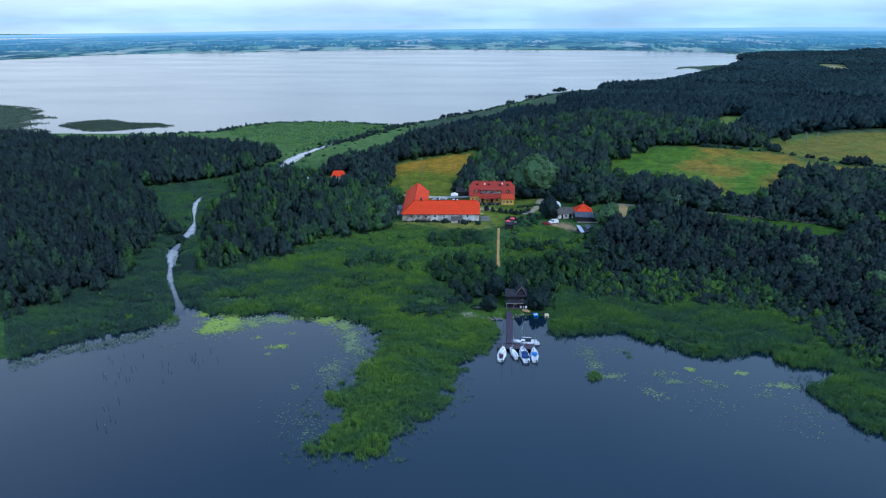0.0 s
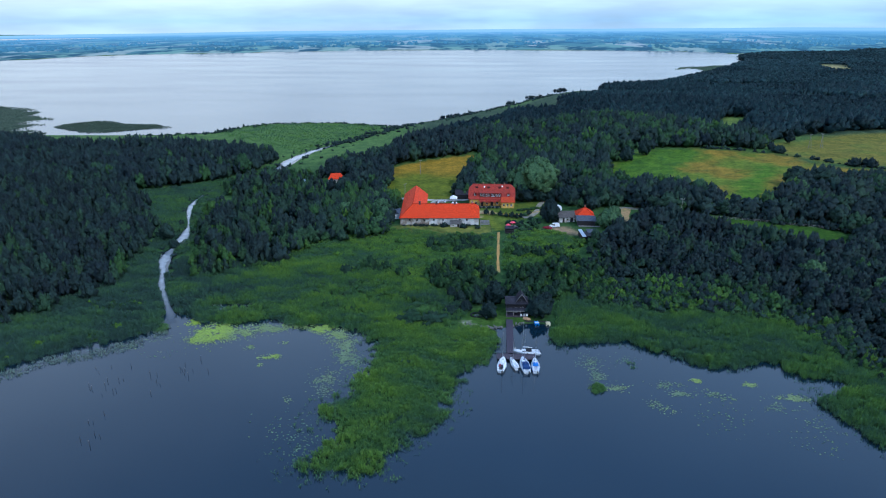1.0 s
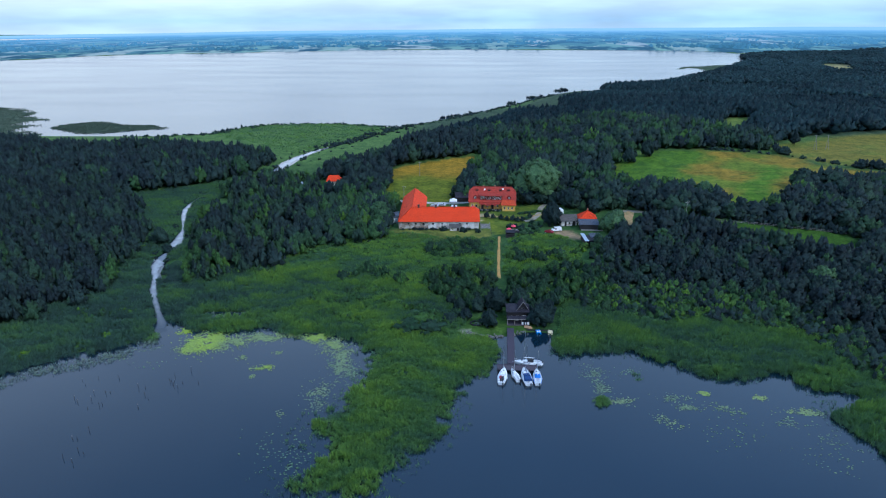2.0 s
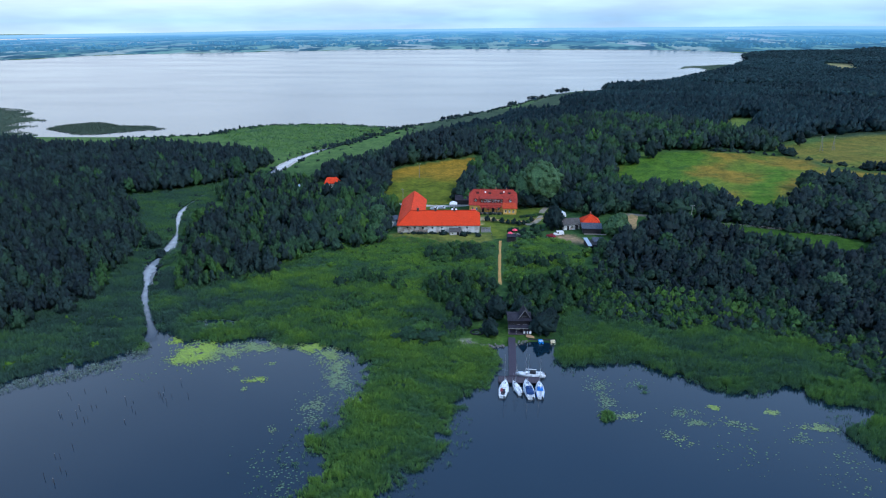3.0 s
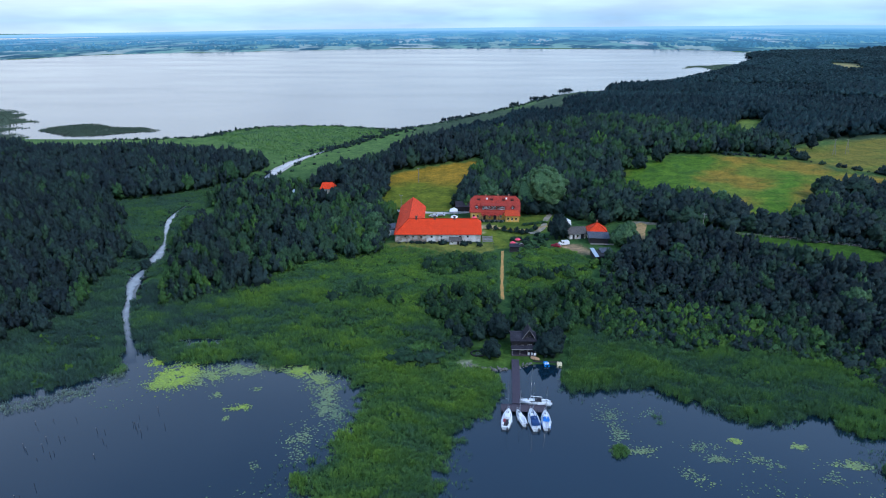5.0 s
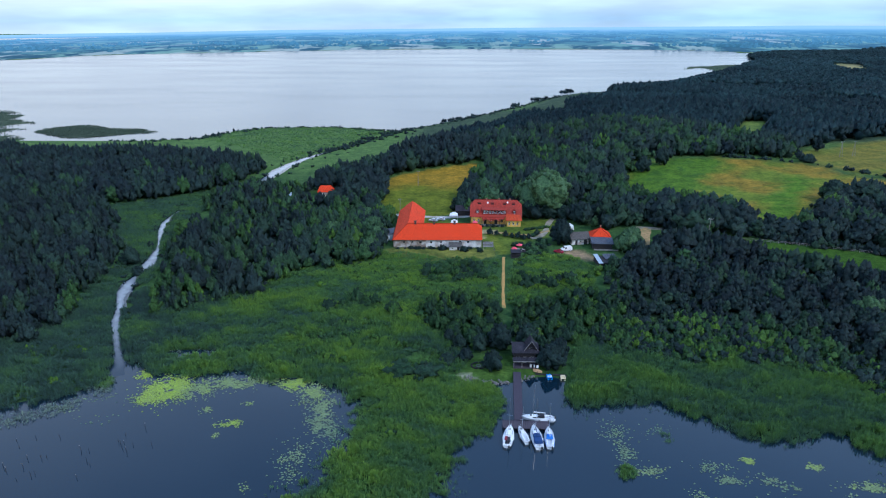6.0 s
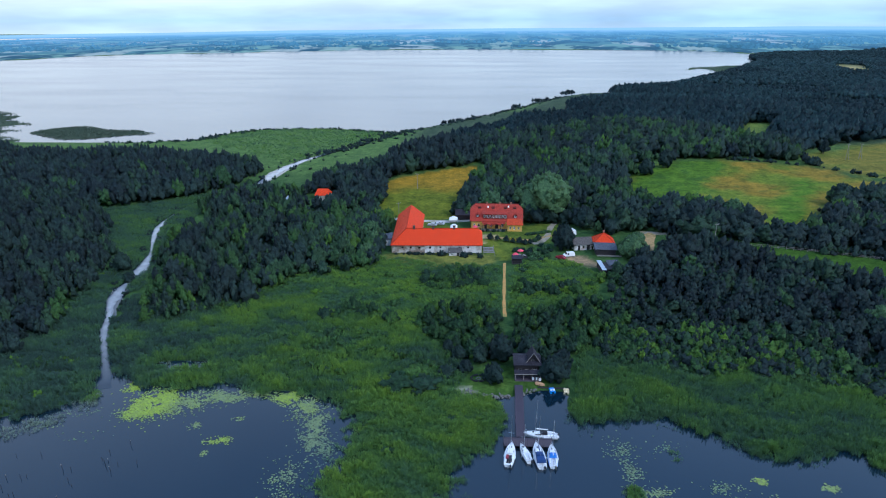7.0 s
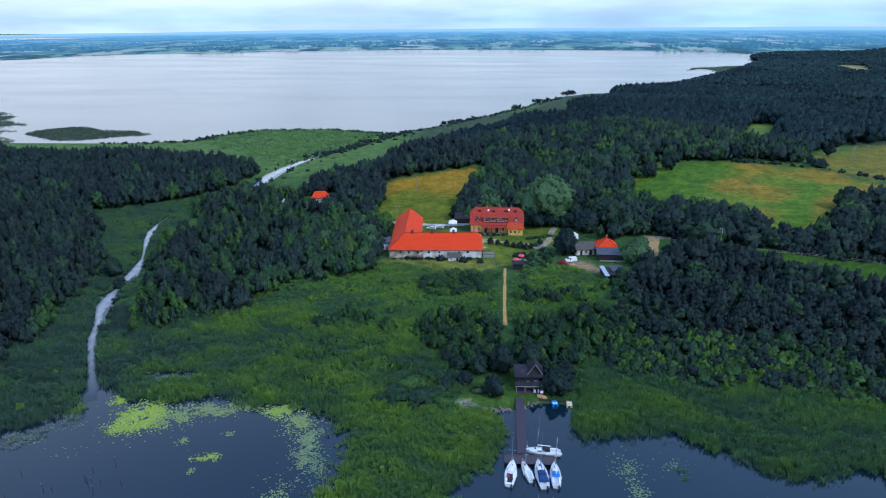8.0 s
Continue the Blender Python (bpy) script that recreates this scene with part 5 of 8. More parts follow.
# ---- the long L-shaped barn ----
def build_barn():
    z0 = 1.35
    barn = thing("barn", pose(-34.3, 292.4, z0, 0, 0, 2.5), "long L-shaped barn with bright orange tiled roof and peeling whitewashed walls", "barn")
    L, B, D, E, R = 38.0, 43.0, 11.8, 4.3, 9.3                    # front length, wing length, depth, eaves, ridge above ground
    holes = [(4.2, 5.0, 2.3, 3.1), (7.7, 8.5, 2.3, 3.1), (11.2, 12.2, 2.2, 3.1), (15.8, 16.7, 2.2, 3.2), (20.2, 21.0, 2.3, 3.1), (28.3, 29.2, 2.3, 3.2), (31.8, 32.7, 2.3, 3.2)]
    I = Matrix.Identity(4)
    # front wall: bare stone part and whitewashed part, butted
    part("front_wall_bare", walling(14.0, E, 0.55, [h for h in holes if h[1] < 14]), STONE_BARE, barn, "bare patched fieldstone wall with fallen plaster")
    east_holes = [(a - 14.0, b - 14.0, c, d) for a, b, c, d in holes if a > 14]
    part("front_wall", turned(walling(L - 14.0, E, 0.55, east_holes), pose(14.0, 0, 0)), WHITEWASH, barn, "whitewashed stained wall")
    for h in holes:
        window(barn, *h, I, WOOD_DARK, 0.2)
    gable = [(0.35, E), (D - 0.35, E), (D / 2 + 1.5, R - 1.85), (D / 2 - 1.5, R - 1.85)]
    part("east_gable", turned(walling(D, E, 0.5, [(4.8, 7.0, 0.0, 2.6)], gable), pose(L, 0.0, 0, 0, 0, 90)), WHITEWASH, barn)
    part("barn_door", turned(boxes((4.8, 7.0, 0.15, 0.23, 0.0, 2.6)), pose(L, 0, 0, 0, 0, 90)), WOOD_DARK, barn, "dark wooden barn door")
    part("west_wall", turned(walling(B - 1.1, E, 0.5, [(6 + 5 * k, 6.8 + 5 * k, 2.2, 3.0) for k in range(7)]), pose(0, B - 0.55, 0, 0, 0, -90)), WHITEWASH, barn)
    part("yard_wall_north", turned(walling(L - D - 0.5, E, 0.5, [(3, 4, 1.2, 2.4), (8, 10.4, 0, 2.8), (14, 15, 1.2, 2.4), (20, 21, 1.2, 2.4)]), pose(L - 0.5, D, 0, 0, 0, 180)), WHITEWASH, barn)
    part("yard_wall_east", turned(walling(B - D - 0.55, E, 0.5, [(4, 5, 1.2, 2.4), (10, 12.4, 0, 2.8), (18, 19, 1.2, 2.4), (25, 26, 1.2, 2.4)]), pose(D, D, 0, 0, 0, 90)), WHITEWASH, barn)
    part("north_gable", turned(walling(D, E, 0.5, [], gable), pose(D, B, 0, 0, 0, 180)), WHITEWASH, barn)
    o, c, e = 0.45, D / 2, 0.15                                      # overhang, half depth
    lo = E - o * (R - E) / c
    hip = 1.7
    hz = R - 1.6
    y1, x1 = B + 0.35, L + 0.35
    planes = [
        [(-o, -o, lo), (x1, -o, lo), (x1, c - hip, hz), (x1 - 1.9, c, R), (c, c, R)],                                   # south slope
        [(D + o, D + o, lo), (c, c, R), (x1 - 1.9, c, R), (x1, c + hip, hz), (x1, D + o, lo)],                           # slope to the yard
        [(x1, c - hip, hz), (x1, c + hip, hz), (x1 - 1.9, c, R)],                                                        # east half hip
        [(-o, -o, lo), (c, c, R), (c, y1 - 1.9, R), (c - hip, y1, hz), (-o, y1, lo)],                                    # west slope
        [(D + o, D + o, lo), (D + o, y1, lo), (c + hip, y1, hz), (c, y1 - 1.9, R), (c, c, R)],                           # wing's slope to the yard
        [(c - hip, y1, hz), (c + hip, y1, hz), (c, y1 - 1.9, R)],
    ]
    names = ("roof_south", "roof_north", "roof_east_hip", "roof_west", "roof_yard", "roof_north_hip")
    for nm, p in zip(names, planes):
        part(nm, slabs([p], 0.2), TILE_ORANGE, barn, "bright orange clay tiles", uv=True)
    part("ridge", ridge_tiles((c, c, R), (x1 - 1.9, c, R)), TILE_ORANGE, barn)
    part("ridge", ridge_tiles((c, c, R), (c, y1 - 1.9, R)), TILE_ORANGE, barn)
    part("ridge", ridge_tiles((-o, -o, lo + 0.02), (c, c, R)), TILE_ORANGE, barn)
    for x in (9.3, 17.5, 26.4):                                      # squat chimneys that straddle the front ridge
        part("chimney", boxes((x - 0.45, x + 0.45, c - 0.42, c + 0.42, R - 0.9, R + 0.95), (x - 0.58, x + 0.58, c - 0.55, c + 0.55, R + 0.95, R + 1.15)), BRICK_SOOT, barn, "small sooty brick chimney")
    part("floor", boxes((0.56, L - 0.56, 0.56, D - 0.56, -0.3, 0.0)), DIRT, barn)
    part("gutter", boxes((-o, x1, -o - 0.12, -o - 0.01, lo - 0.22, lo - 0.1)), STEEL_DARK, barn, "dark metal gutter")

    annex = thing("lean_to", pose(-34.3, 292.4, z0, 0, 0, 2.5) @ pose(24.2, -3.4, -0.1), "low whitewashed lean-to with a weathered brown roof beside the barn", "shed")
    part("wall", walling(5.2, 1.9, 0.25, [(1.0, 1.6, 0.8, 1.4), (3.3, 4.2, 0.0, 1.7)]), WHITEWASH, annex)
    part("side_wall", boxes((0, 0.25, 0.26, 3.3, 0, 2.2)), WHITEWASH, annex)
    part("side_wall", boxes((4.95, 5.2, 0.26, 3.3, 0, 2.2)), WHITEWASH, annex)
    part("roof", slabs([[(-0.3, -0.4, 1.95), (5.5, -0.4, 1.95), (5.5, 3.35, 2.9), (-0.3, 3.35, 2.9)]], 0.12), TILE_BROWN, annex, uv=True)
    part("door", boxes((3.3, 4.2, 0.08, 0.13, 0, 1.7)), WOOD_DARK, annex)

    stair = thing("wooden_steps", pose(4.6, 290.0, 1.0, 0, 0, 2), "weathered grey wooden platform steps beside the barn gable", "steps")
    for k in range(7):
        part("tread", boxes((0.1, 4.4, k * 1.5, k * 1.5 + 1.1, 0.22 + 0.14 * k, 0.3 + 0.14 * k)), WOOD_GREY, stair)
    for x in (0.1, 2.2, 4.3):
        part("stringer", slabs([[(x - 0.06, 0, 0.22), (x + 0.06, 0, 0.22), (x + 0.06, 10.2, 1.06), (x - 0.06, 10.2, 1.06)]], 0.9), WOOD_GREY, stair)
    for x in (0.0, 4.5):
        part("rail", rods(((x, 0, 1.1), (x, 10.2, 2.1), 0.05), ((x, 0.1, -0.2), (x, 0.1, 1.1), 0.05), ((x, 5.1, -0.2), (x, 5.1, 1.6), 0.05), ((x, 10.1, -0.2), (x, 10.1, 2.1), 0.05)), WOOD_GREY, stair)
    for k in range(8):
        part("rail_post", rods(((4.75, -0.5 + 1.5 * k - 6, -0.3), (4.75, -0.5 + 1.5 * k - 6, 1.0), 0.06)), WOOD_DARK, stair)

    side = thing("side_shed", pose(-40.2, 301.0, ground_at(-38, 304), 0, 0, 4), "grey-roofed shed with pale sheet walls beside the barn", "shed")
    part("wall", boxes((0.1, 4.6, 0.1, 7.4, 0, 2.6)), SHEET_PALE, side)
    part("roof", slabs([[(-0.2, -0.3, 2.65), (4.9, -0.3, 3.6), (4.9, 7.8, 3.6), (-0.2, 7.8, 2.65)]], 0.12), TILE_GREY, side, uv=True)
    part("door", boxes((1.4, 3.0, 0.04, 0.1, 0, 2.1)), PAINT_WHITE, side)


# ---- the manor ----
def build_manor():
    z0 = ground_at(10, 328) + 0.05
    W, D, E, R = 24.0, 11.5, 4.3, 10.6
    EB = 3.4
    man = thing("manor", pose(-1.4, 326.9, z0, 0, 0, -1.0), "yellow rendered manor guesthouse with half-hipped red tiled roof and dormers", "house")
    I = Matrix.Identity(4)
    front_holes = [(1.2, 2.2, 0.9, 2.4), (3.2, 4.2, 0.9, 2.4), (6.4, 7.6, 0.0, 2.3), (9.0, 10.0, 0.9, 2.4), (11.4, 12.8, 0.0, 2.4), (14.4, 15.4, 0.9, 2.4)]
    part("front_wall", walling(17.0, E, 0.45, front_holes), YELLOW, man)
    for h in front_holes:
        if h[2] > 0:
            window(man, *h, I, PAINT_WHITE, 0.1)
        else:
            part("door", boxes((h[0], h[1], 0.14, 0.2, 0, h[3])), WOOD_DARK, man, "dark wooden door")
    # projecting bay
    bay_holes = [(0.8, 1.7, 0.9, 2.3), (2.7, 3.6, 0.9, 2.3), (4.6, 5.5, 0.9, 2.3)]
    mb = pose(17.2, -3.4, 0)
    part("bay_wall", turned(walling(6.6, EB, 0.4, bay_holes), mb), YELLOW, man)
    for h in bay_holes:
        window(man, *h, mb, PAINT_WHITE, 0.1)
    part("bay_side", boxes((17.2, 17.6, -2.99, -0.01, 0, EB)), YELLOW, man)
    part("bay_side", boxes((23.4, 23.8, -2.99, -0.01, 0, EB)), YELLOW, man)
    gable = [(0.35, E), (D - 0.35, E), (D / 2 + 1.9, R - 2.95), (D / 2 - 1.9, R - 2.95)]
    gh = [(2.0, 3.0, 0.9, 2.4), (5.2, 6.3, 0.9, 2.4), (8.5, 9.5, 0.9, 2.4)]
    part("east_gable", turned(walling(D, E, 0.45, gh, gable), pose(W, 0, 0, 0, 0, 90)), YELLOW, man)
    part("west_gable", turned(walling(D, E, 0.45, gh, gable), pose(0, D, 0, 0, 0, -90)), YELLOW, man)
    for h in gh:
        window(man, *h, pose(W, 0, 0, 0, 0, 90), PAINT_WHITE, 0.1)
        window(man, *h, pose(0, D, 0, 0, 0, -90), PAINT_WHITE, 0.1)
    part("back_wall", turned(walling(W - 1.0, E, 0.45, [(2 + 4 * k, 3.2 + 4 * k, 0.9, 2.4) for k in range(5)]), pose(W - 0.5, D, 0, 0, 0, 180)), YELLOW, man)
    o, c = 0.5, D / 2
    sl = (R - E) / c
    lo = E - o * sl
    hz, hy = R - 2.6, 2.6 / sl
    xa, xb = -0.4, W + 0.4
    part("roof_south", slabs([[(xa, -o, lo), (xb, -o, lo), (xb, c - hy, hz), (xb - 2.3, c, R), (xa + 2.3, c, R), (xa, c - hy, hz)]], 0.2), TILE_RED, man, uv=True)
    part("roof_north", slabs([[(xa, D + o, lo), (xa, c + hy, hz), (xa + 2.3, c, R), (xb - 2.3, c, R), (xb, c + hy, hz), (xb, D + o, lo)]], 0.2), TILE_RED, man, uv=True)
    part("roof_east_hip", slabs([[(xb, c - hy, hz), (xb, c + hy, hz), (xb - 2.3, c, R)]], 0.2), TILE_RED, man, uv=True)
    part("roof_west_hip", slabs([[(xa, c - hy, hz), (xa, c + hy, hz), (xa + 2.3, c, R)]], 0.2), TILE_RED, man, uv=True)
    part("ridge", ridge_tiles((xa + 2.3, c, R), (xb - 2.3, c, R)), TILE_RED, man)
    # bay roof, newer and brighter tiles
    part("bay_roof", slabs([[(16.6, -4.0, EB - 0.1), (24.4, -4.0, EB - 0.1), (23.6, 0.6, EB + 1.5), (16.9, 0.6, EB + 1.5)]], 0.16), TILE_BAY, man, "bright orange-red tiled bay roof", uv=True)
        # long shed dormer with a row of windows
    y_f = 0.35
    base = E + y_f * sl
    dm = part("long_dormer", turned(walling(11.4, 2.3, 0.2, [(0.35 + 1.38 * k, 1.35 + 1.38 * k, 0.45, 1.95) for k in range(8)]), pose(5.6, y_f, base)), TILE_RED, man, "tile-hung dormer front")
    for k in range(8):
        window(man, 0.35 + 1.38 * k, 1.35 + 1.38 * k, 0.45, 1.95, pose(5.6, y_f, base), PAINT_WHITE, 0.04)
    part("dormer_roof", slabs([[(5.3, y_f - 0.25, base + 2.4), (17.3, y_f - 0.25, base + 2.4), (17.3, 3.9, base + 3.1), (5.3, 3.9, base + 3.1)]], 0.14), TILE_RED, man, uv=True)
    part("dormer_cheek", boxes((5.62, 5.8, y_f + 0.2, 3.0, base + 0.1, base + 2.3)), TILE_RED, man)
    part("dormer_cheek", boxes((16.8, 16.98, y_f + 0.2, 3.0, base + 0.1, base + 2.3)), TILE_RED, man)
    # small gabled dormers low on the roof
    for x in (3.2, 20.8):
        mm = pose(x - 0.8, 0.8, E + 0.8 * sl)
        dorm = part("dormer", turned(boxes((0, 1.6, 0, 1.4, 0, 1.3)), mm), TILE_RED, man)
        window(man, 0.3, 1.3, 0.25, 1.2, mm @ pose(0, -0.14, 0), PAINT_WHITE, 0.06)
        part("dormer_roof", turned(slabs([[(-0.2, -0.3, 1.25), (0.8, -0.3, 2.0), (0.8, 1.9, 2.0), (-0.2, 1.9, 1.25)], [(0.8, -0.3, 2.0), (1.8, -0.3, 1.25), (1.8, 1.9, 1.25), (0.8, 1.9, 2.0)]], 0.1), mm), TILE_RED, man, uv=True)
    # eyebrow vents high on the roof
    for x in (4.0, 10.3, 16.2, 20.4):
        mm = pose(x - 0.8, c - 1.9, R - 1.9 * sl + 0.02)
        part("roof_hatch", turned(slabs([[(0, 0, 0.75), (1.6, 0, 0.75), (1.6, 1.1, 1.1), (0, 1.1, 1.1)]], 0.1), mm), TILE_RED, man)
        part("roof_hatch_front", turned(boxes((0.1, 1.5, 0.1, 0.16, -0.1, 0.68)), mm), WOOD_DARK, man, "dark louvred hatch front")
    for x, y in ((8.0, c - 1.2), (17.5, c - 1.0)):
        part("skylight", turned(boxes((-0.35, 0.35, -0.45, 0.45, 0, 0.08)), pose(x, y, R - (c - y) * sl + 0.03, math.degrees(math.atan(sl)))), PAINT_WHITE, man, "small white-framed skylight")
    for x in (7.4, 13.4, 18.7):
        part("chimney", boxes((x - 0.3, x + 0.3, c - 0.25, c + 0.25, R - 0.8, R + 0.6), (x - 0.36, x + 0.36, c - 0.31, c + 0.31, R + 0.6, R + 0.7)), BRICK_CHIMNEY, man, "brick chimney")
    # open veranda under a red tiled canopy
    part("veranda_roof", slabs([[(5.2, -1.5, 3.0), (16.2, -1.5, 3.0), (16.2, 0.05, 3.6), (5.2, 0.05, 3.6)]], 0.12), TILE_RED, man, "low red tiled veranda roof", uv=True)
    for x in (5.9, 10.1):
        part("veranda_gable", slabs([[(x, -3.3, 2.6), (x + 1.9, -3.3, 3.5), (x + 1.9, -0.9, 3.5), (x, -0.9, 2.6)], [(x + 1.9, -3.3, 3.5), (x + 3.8, -3.3, 2.6), (x + 3.8, -0.9, 2.6), (x + 1.9, -0.9, 3.5)]], 0.1), TILE_RED, man, "small red tiled gable over the veranda", uv=True)
    for k in range(6):
        x = 5.4 + 2.12 * k
        part("veranda_post", boxes((x - 0.09, x + 0.09, -3.0, -2.82, 0, 2.56)), WOOD_DARK, man)
    part("veranda_rail", boxes((5.5, 15.9, -2.95, -2.87, 0.85, 0.95), (5.5, 15.9, -2.95, -2.87, 0.2, 0.27)), WOOD_DARK, man)
    part("terrace_floor", boxes((5.0, 16.4, -3.4, -0.01, -0.4, 0.06)), WOOD_GREY, man)
    part("floor", boxes((0.46, W - 0.46, 0.46, D - 0.46, -0.3, 0.0)), WOOD_GREY, man)


def build_hut():
    z = ground_at(54, 299)
    hut = thing("hut", pose(50.8, 296.4, z, 0, 0, -3), "square hut with bright orange pyramid roof and dark boarded annex", "hut")
    part("wall", walling(8.0, 3.2, 0.3, [(1.0, 2.0, 1.1, 2.3), (5.0, 6.0, 1.1, 2.3)]), WHITEWASH, hut)
    part("wall", turned(walling(7.0, 3.2, 0.3), pose(8.0, 0, 0, 0, 0, 90)), WHITEWASH, hut)
    part("wall", turned(walling(7.0, 3.2, 0.3), pose(0, 7.0, 0, 0, 0, -90)), WHITEWASH, hut)
    part("wall", turned(walling(7.4, 3.2, 0.3), pose(7.7, 7.0, 0, 0, 0, 180)), WHITEWASH, hut)
    a, b, t = (-0.5, -0.5), (8.5, 7.5), (4.0, 3.5, 6.6)
    eaves = [(a[0], a[1], 3.1), (b[0], a[1], 3.1), (b[0], b[1], 3.1), (a[0], b[1], 3.1)]
    for k in range(4):
        part("roof", slabs([[eaves[k], eaves[(k + 1) % 4], t]], 0.16), TILE_ORANGE, hut, "bright orange tiled roof slope", uv=True)
        part("hip_ridge", ridge_tiles(eaves[k], t, 0.13), TILE_ORANGE, hut)
    part("chimney", boxes((3.7, 4.3, 3.6, 4.2, 5.8, 7.5)), BRICK_CHIMNEY, hut)
    ann = part("annex_roof", slabs([[(-0.6, -6.3, 2.5), (8.6, -6.3, 2.5), (8.6, -0.32, 3.5), (-0.6, -0.32, 3.5)]], 0.14), TILE_GREY, hut, "dark grey felt roof", uv=True)
    part("annex_wall", boxes((0, 8.0, -5.9, -5.75, 0, 2.4)), WOOD_DARK, hut, "dark boarded wall")
    part("annex_side", boxes((0, 0.15, -5.74, -0.02, 0, 2.6)), WOOD_DARK, hut)
    part("annex_side", boxes((7.85, 8.0, -5.74, -0.02, 0, 2.6)), WOOD_DARK, hut)
    for k in range(5):
        part("fence_rail", boxes((0.2 + 2 * k, 2.1 + 2 * k, -8.4, -8.3, 0.3, 0.9)), WOOD_GREY, hut)

    z = ground_at(46, 299)
    shed = thing("shed", pose(42.6, 296.6, z, 0, 0, 8), "whitewashed shed with a grey-brown gabled roof and dark doors", "shed")
    part("wall", walling(7.6, 2.8, 0.3, [(1.6, 2.6, 0, 2.1), (3.6, 4.4, 0.9, 1.8), (5.4, 6.8, 0.0, 2.2)]), WHITEWASH, shed)
    part("wall", turned(walling(6.0, 2.8, 0.3, [], [(0, 2.8), (6.0, 2.8), (3.0, 4.8)]), pose(7.6, 0, 0, 0, 0, 90)), WHITEWASH, shed)
    part("wall", turned(walling(6.0, 2.8, 0.3, [], [(0, 2.8), (6.0, 2.8), (3.0, 4.8)]), pose(0, 6.0, 0, 0, 0, -90)), WHITEWASH, shed)
    part("door", boxes((1.6, 2.6, 0.1, 0.16, 0, 2.1)), WOOD_DARK, shed)
    part("door", boxes((5.4, 6.8, 0.1, 0.16, 0, 2.2)), WOOD_DARK, shed)
    part("roof", slabs([[(-0.4, -0.5, 2.5), (8.0, -0.5, 2.5), (8.0, 3.0, 4.95), (-0.4, 3.0, 4.95)]], 0.14), TILE_BROWN, shed, uv=True)
    part("roof", slabs([[(-0.4, 6.5, 2.5), (-0.4, 3.0, 4.95), (8.0, 3.0, 4.95), (8.0, 6.5, 2.5)]], 0.14), TILE_BROWN, shed, uv=True)
    low = thing("open_shed", pose(36.8, 297.5, ground_at(40, 300), 0, 0, 12), "dark open-fronted shed with a tarred roof", "shed")
    part("roof", slabs([[(0, -0.4, 2.4), (5.6, -0.4, 2.4), (5.6, 5.5, 3.2), (0, 5.5, 3.2)]], 0.14), TILE_DARK, low, uv=True)
    part("back_wall", boxes((0.2, 5.4, 5.1, 5.25, 0, 2.9)), WOOD_DARK, low)
    for x in (0.3, 2.8, 5.2):
        part("post", boxes((x - 0.08, x + 0.08, 0, 0.16, 0, 2.3)), WOOD_DARK, low)
    st = thing("storage_shed", pose(49.6, 271.5, ground_at(52, 275), 0, 0, 6), "low boarded store with pale and dark sheet roofs", "shed")
    part("wall", boxes((0.2, 8.2, 0.2, 7.6, 0, 1.9)), WOOD_DARK, st)
    part("roof_pale", slabs([[(0, -0.6, 2.0), (1.7, -0.6, 2.0), (1.7, 8, 2.7), (0, 8, 2.7)]], 0.08), SHEET_PALE, st, "pale blue-grey sheet roof")
    part("roof_dark", slabs([[(3.6, 3.4, 2.2), (8.6, 3.4, 2.2), (8.6, 8, 2.75), (3.6, 8, 2.75)]], 0.08), TILE_GREY, st, "dark grey sheet roof", uv=True)

    z = ground_at(-83, 374)
    far = thing("far_cottage", pose(-87.2, 371.5, z, 0, 0, 4), "distant cottage with an orange tiled gable roof", "house")
    part("wall", boxes((0.3, 8.2, 0.3, 6.7, 0, 3.0)), WHITEWASH, far)
    part("roof", slabs([[(0, -0.3, 2.9), (8.5, -0.3, 2.9), (7.2, 3.5, 5.8), (1.3, 3.5, 5.8)]], 0.15), TILE_ORANGE, far, uv=True)
    part("roof", slabs([[(0, 7.3, 2.9), (1.3, 3.5, 5.8), (7.2, 3.5, 5.8), (8.5, 7.3, 2.9)]], 0.15), TILE_ORANGE, far, uv=True)
    part("roof_hip", slabs([[(8.5, -0.3, 2.9), (8.5, 7.3, 2.9), (7.2, 3.5, 5.8)]], 0.15), TILE_ORANGE, far, uv=True)
    part("roof_hip", slabs([[(0, -0.3, 2.9), (1.3, 3.5, 5.8), (0, 7.3, 2.9)]], 0.15), TILE_ORANGE, far, uv=True)
    z = ground_at(-104, 372)
    pale = thing("far_shed", pose(-102, 366, z), "distant pale sheet-metal shed among trees", "shed")
    part("wall", boxes((0.2, 6.8, 0.2, 4.8, 0, 2.6)), SHEET_PALE, pale)
    part("roof", slabs([[(0, -0.2, 2.65), (7, -0.2, 2.65), (7, 5.2, 3.1), (0, 5.2, 3.1)]], 0.1), SHEET_PALE, pale)
    dk = thing("dark_barn", pose(-9.3, 339.8, ground_at(-6, 338), 0, 0, 0), "dark tarred barn roof behind the manor", "barn")
    part("wall", boxes((0.2, 7.6, 0.2, 5.8, 0, 2.6)), WOOD_DARK, dk)
    part("roof", slabs([[(0, -0.2, 2.5), (7.8, -0.2, 2.5), (7.8, 3, 4.6), (0, 3, 4.6)], [(0, 6.2, 2.5), (0, 3, 4.6), (7.8, 3, 4.6), (7.8, 6.2, 2.5)]], 0.14), TILE_DARK, dk, uv=True)


build_barn()
build_manor()
build_hut()

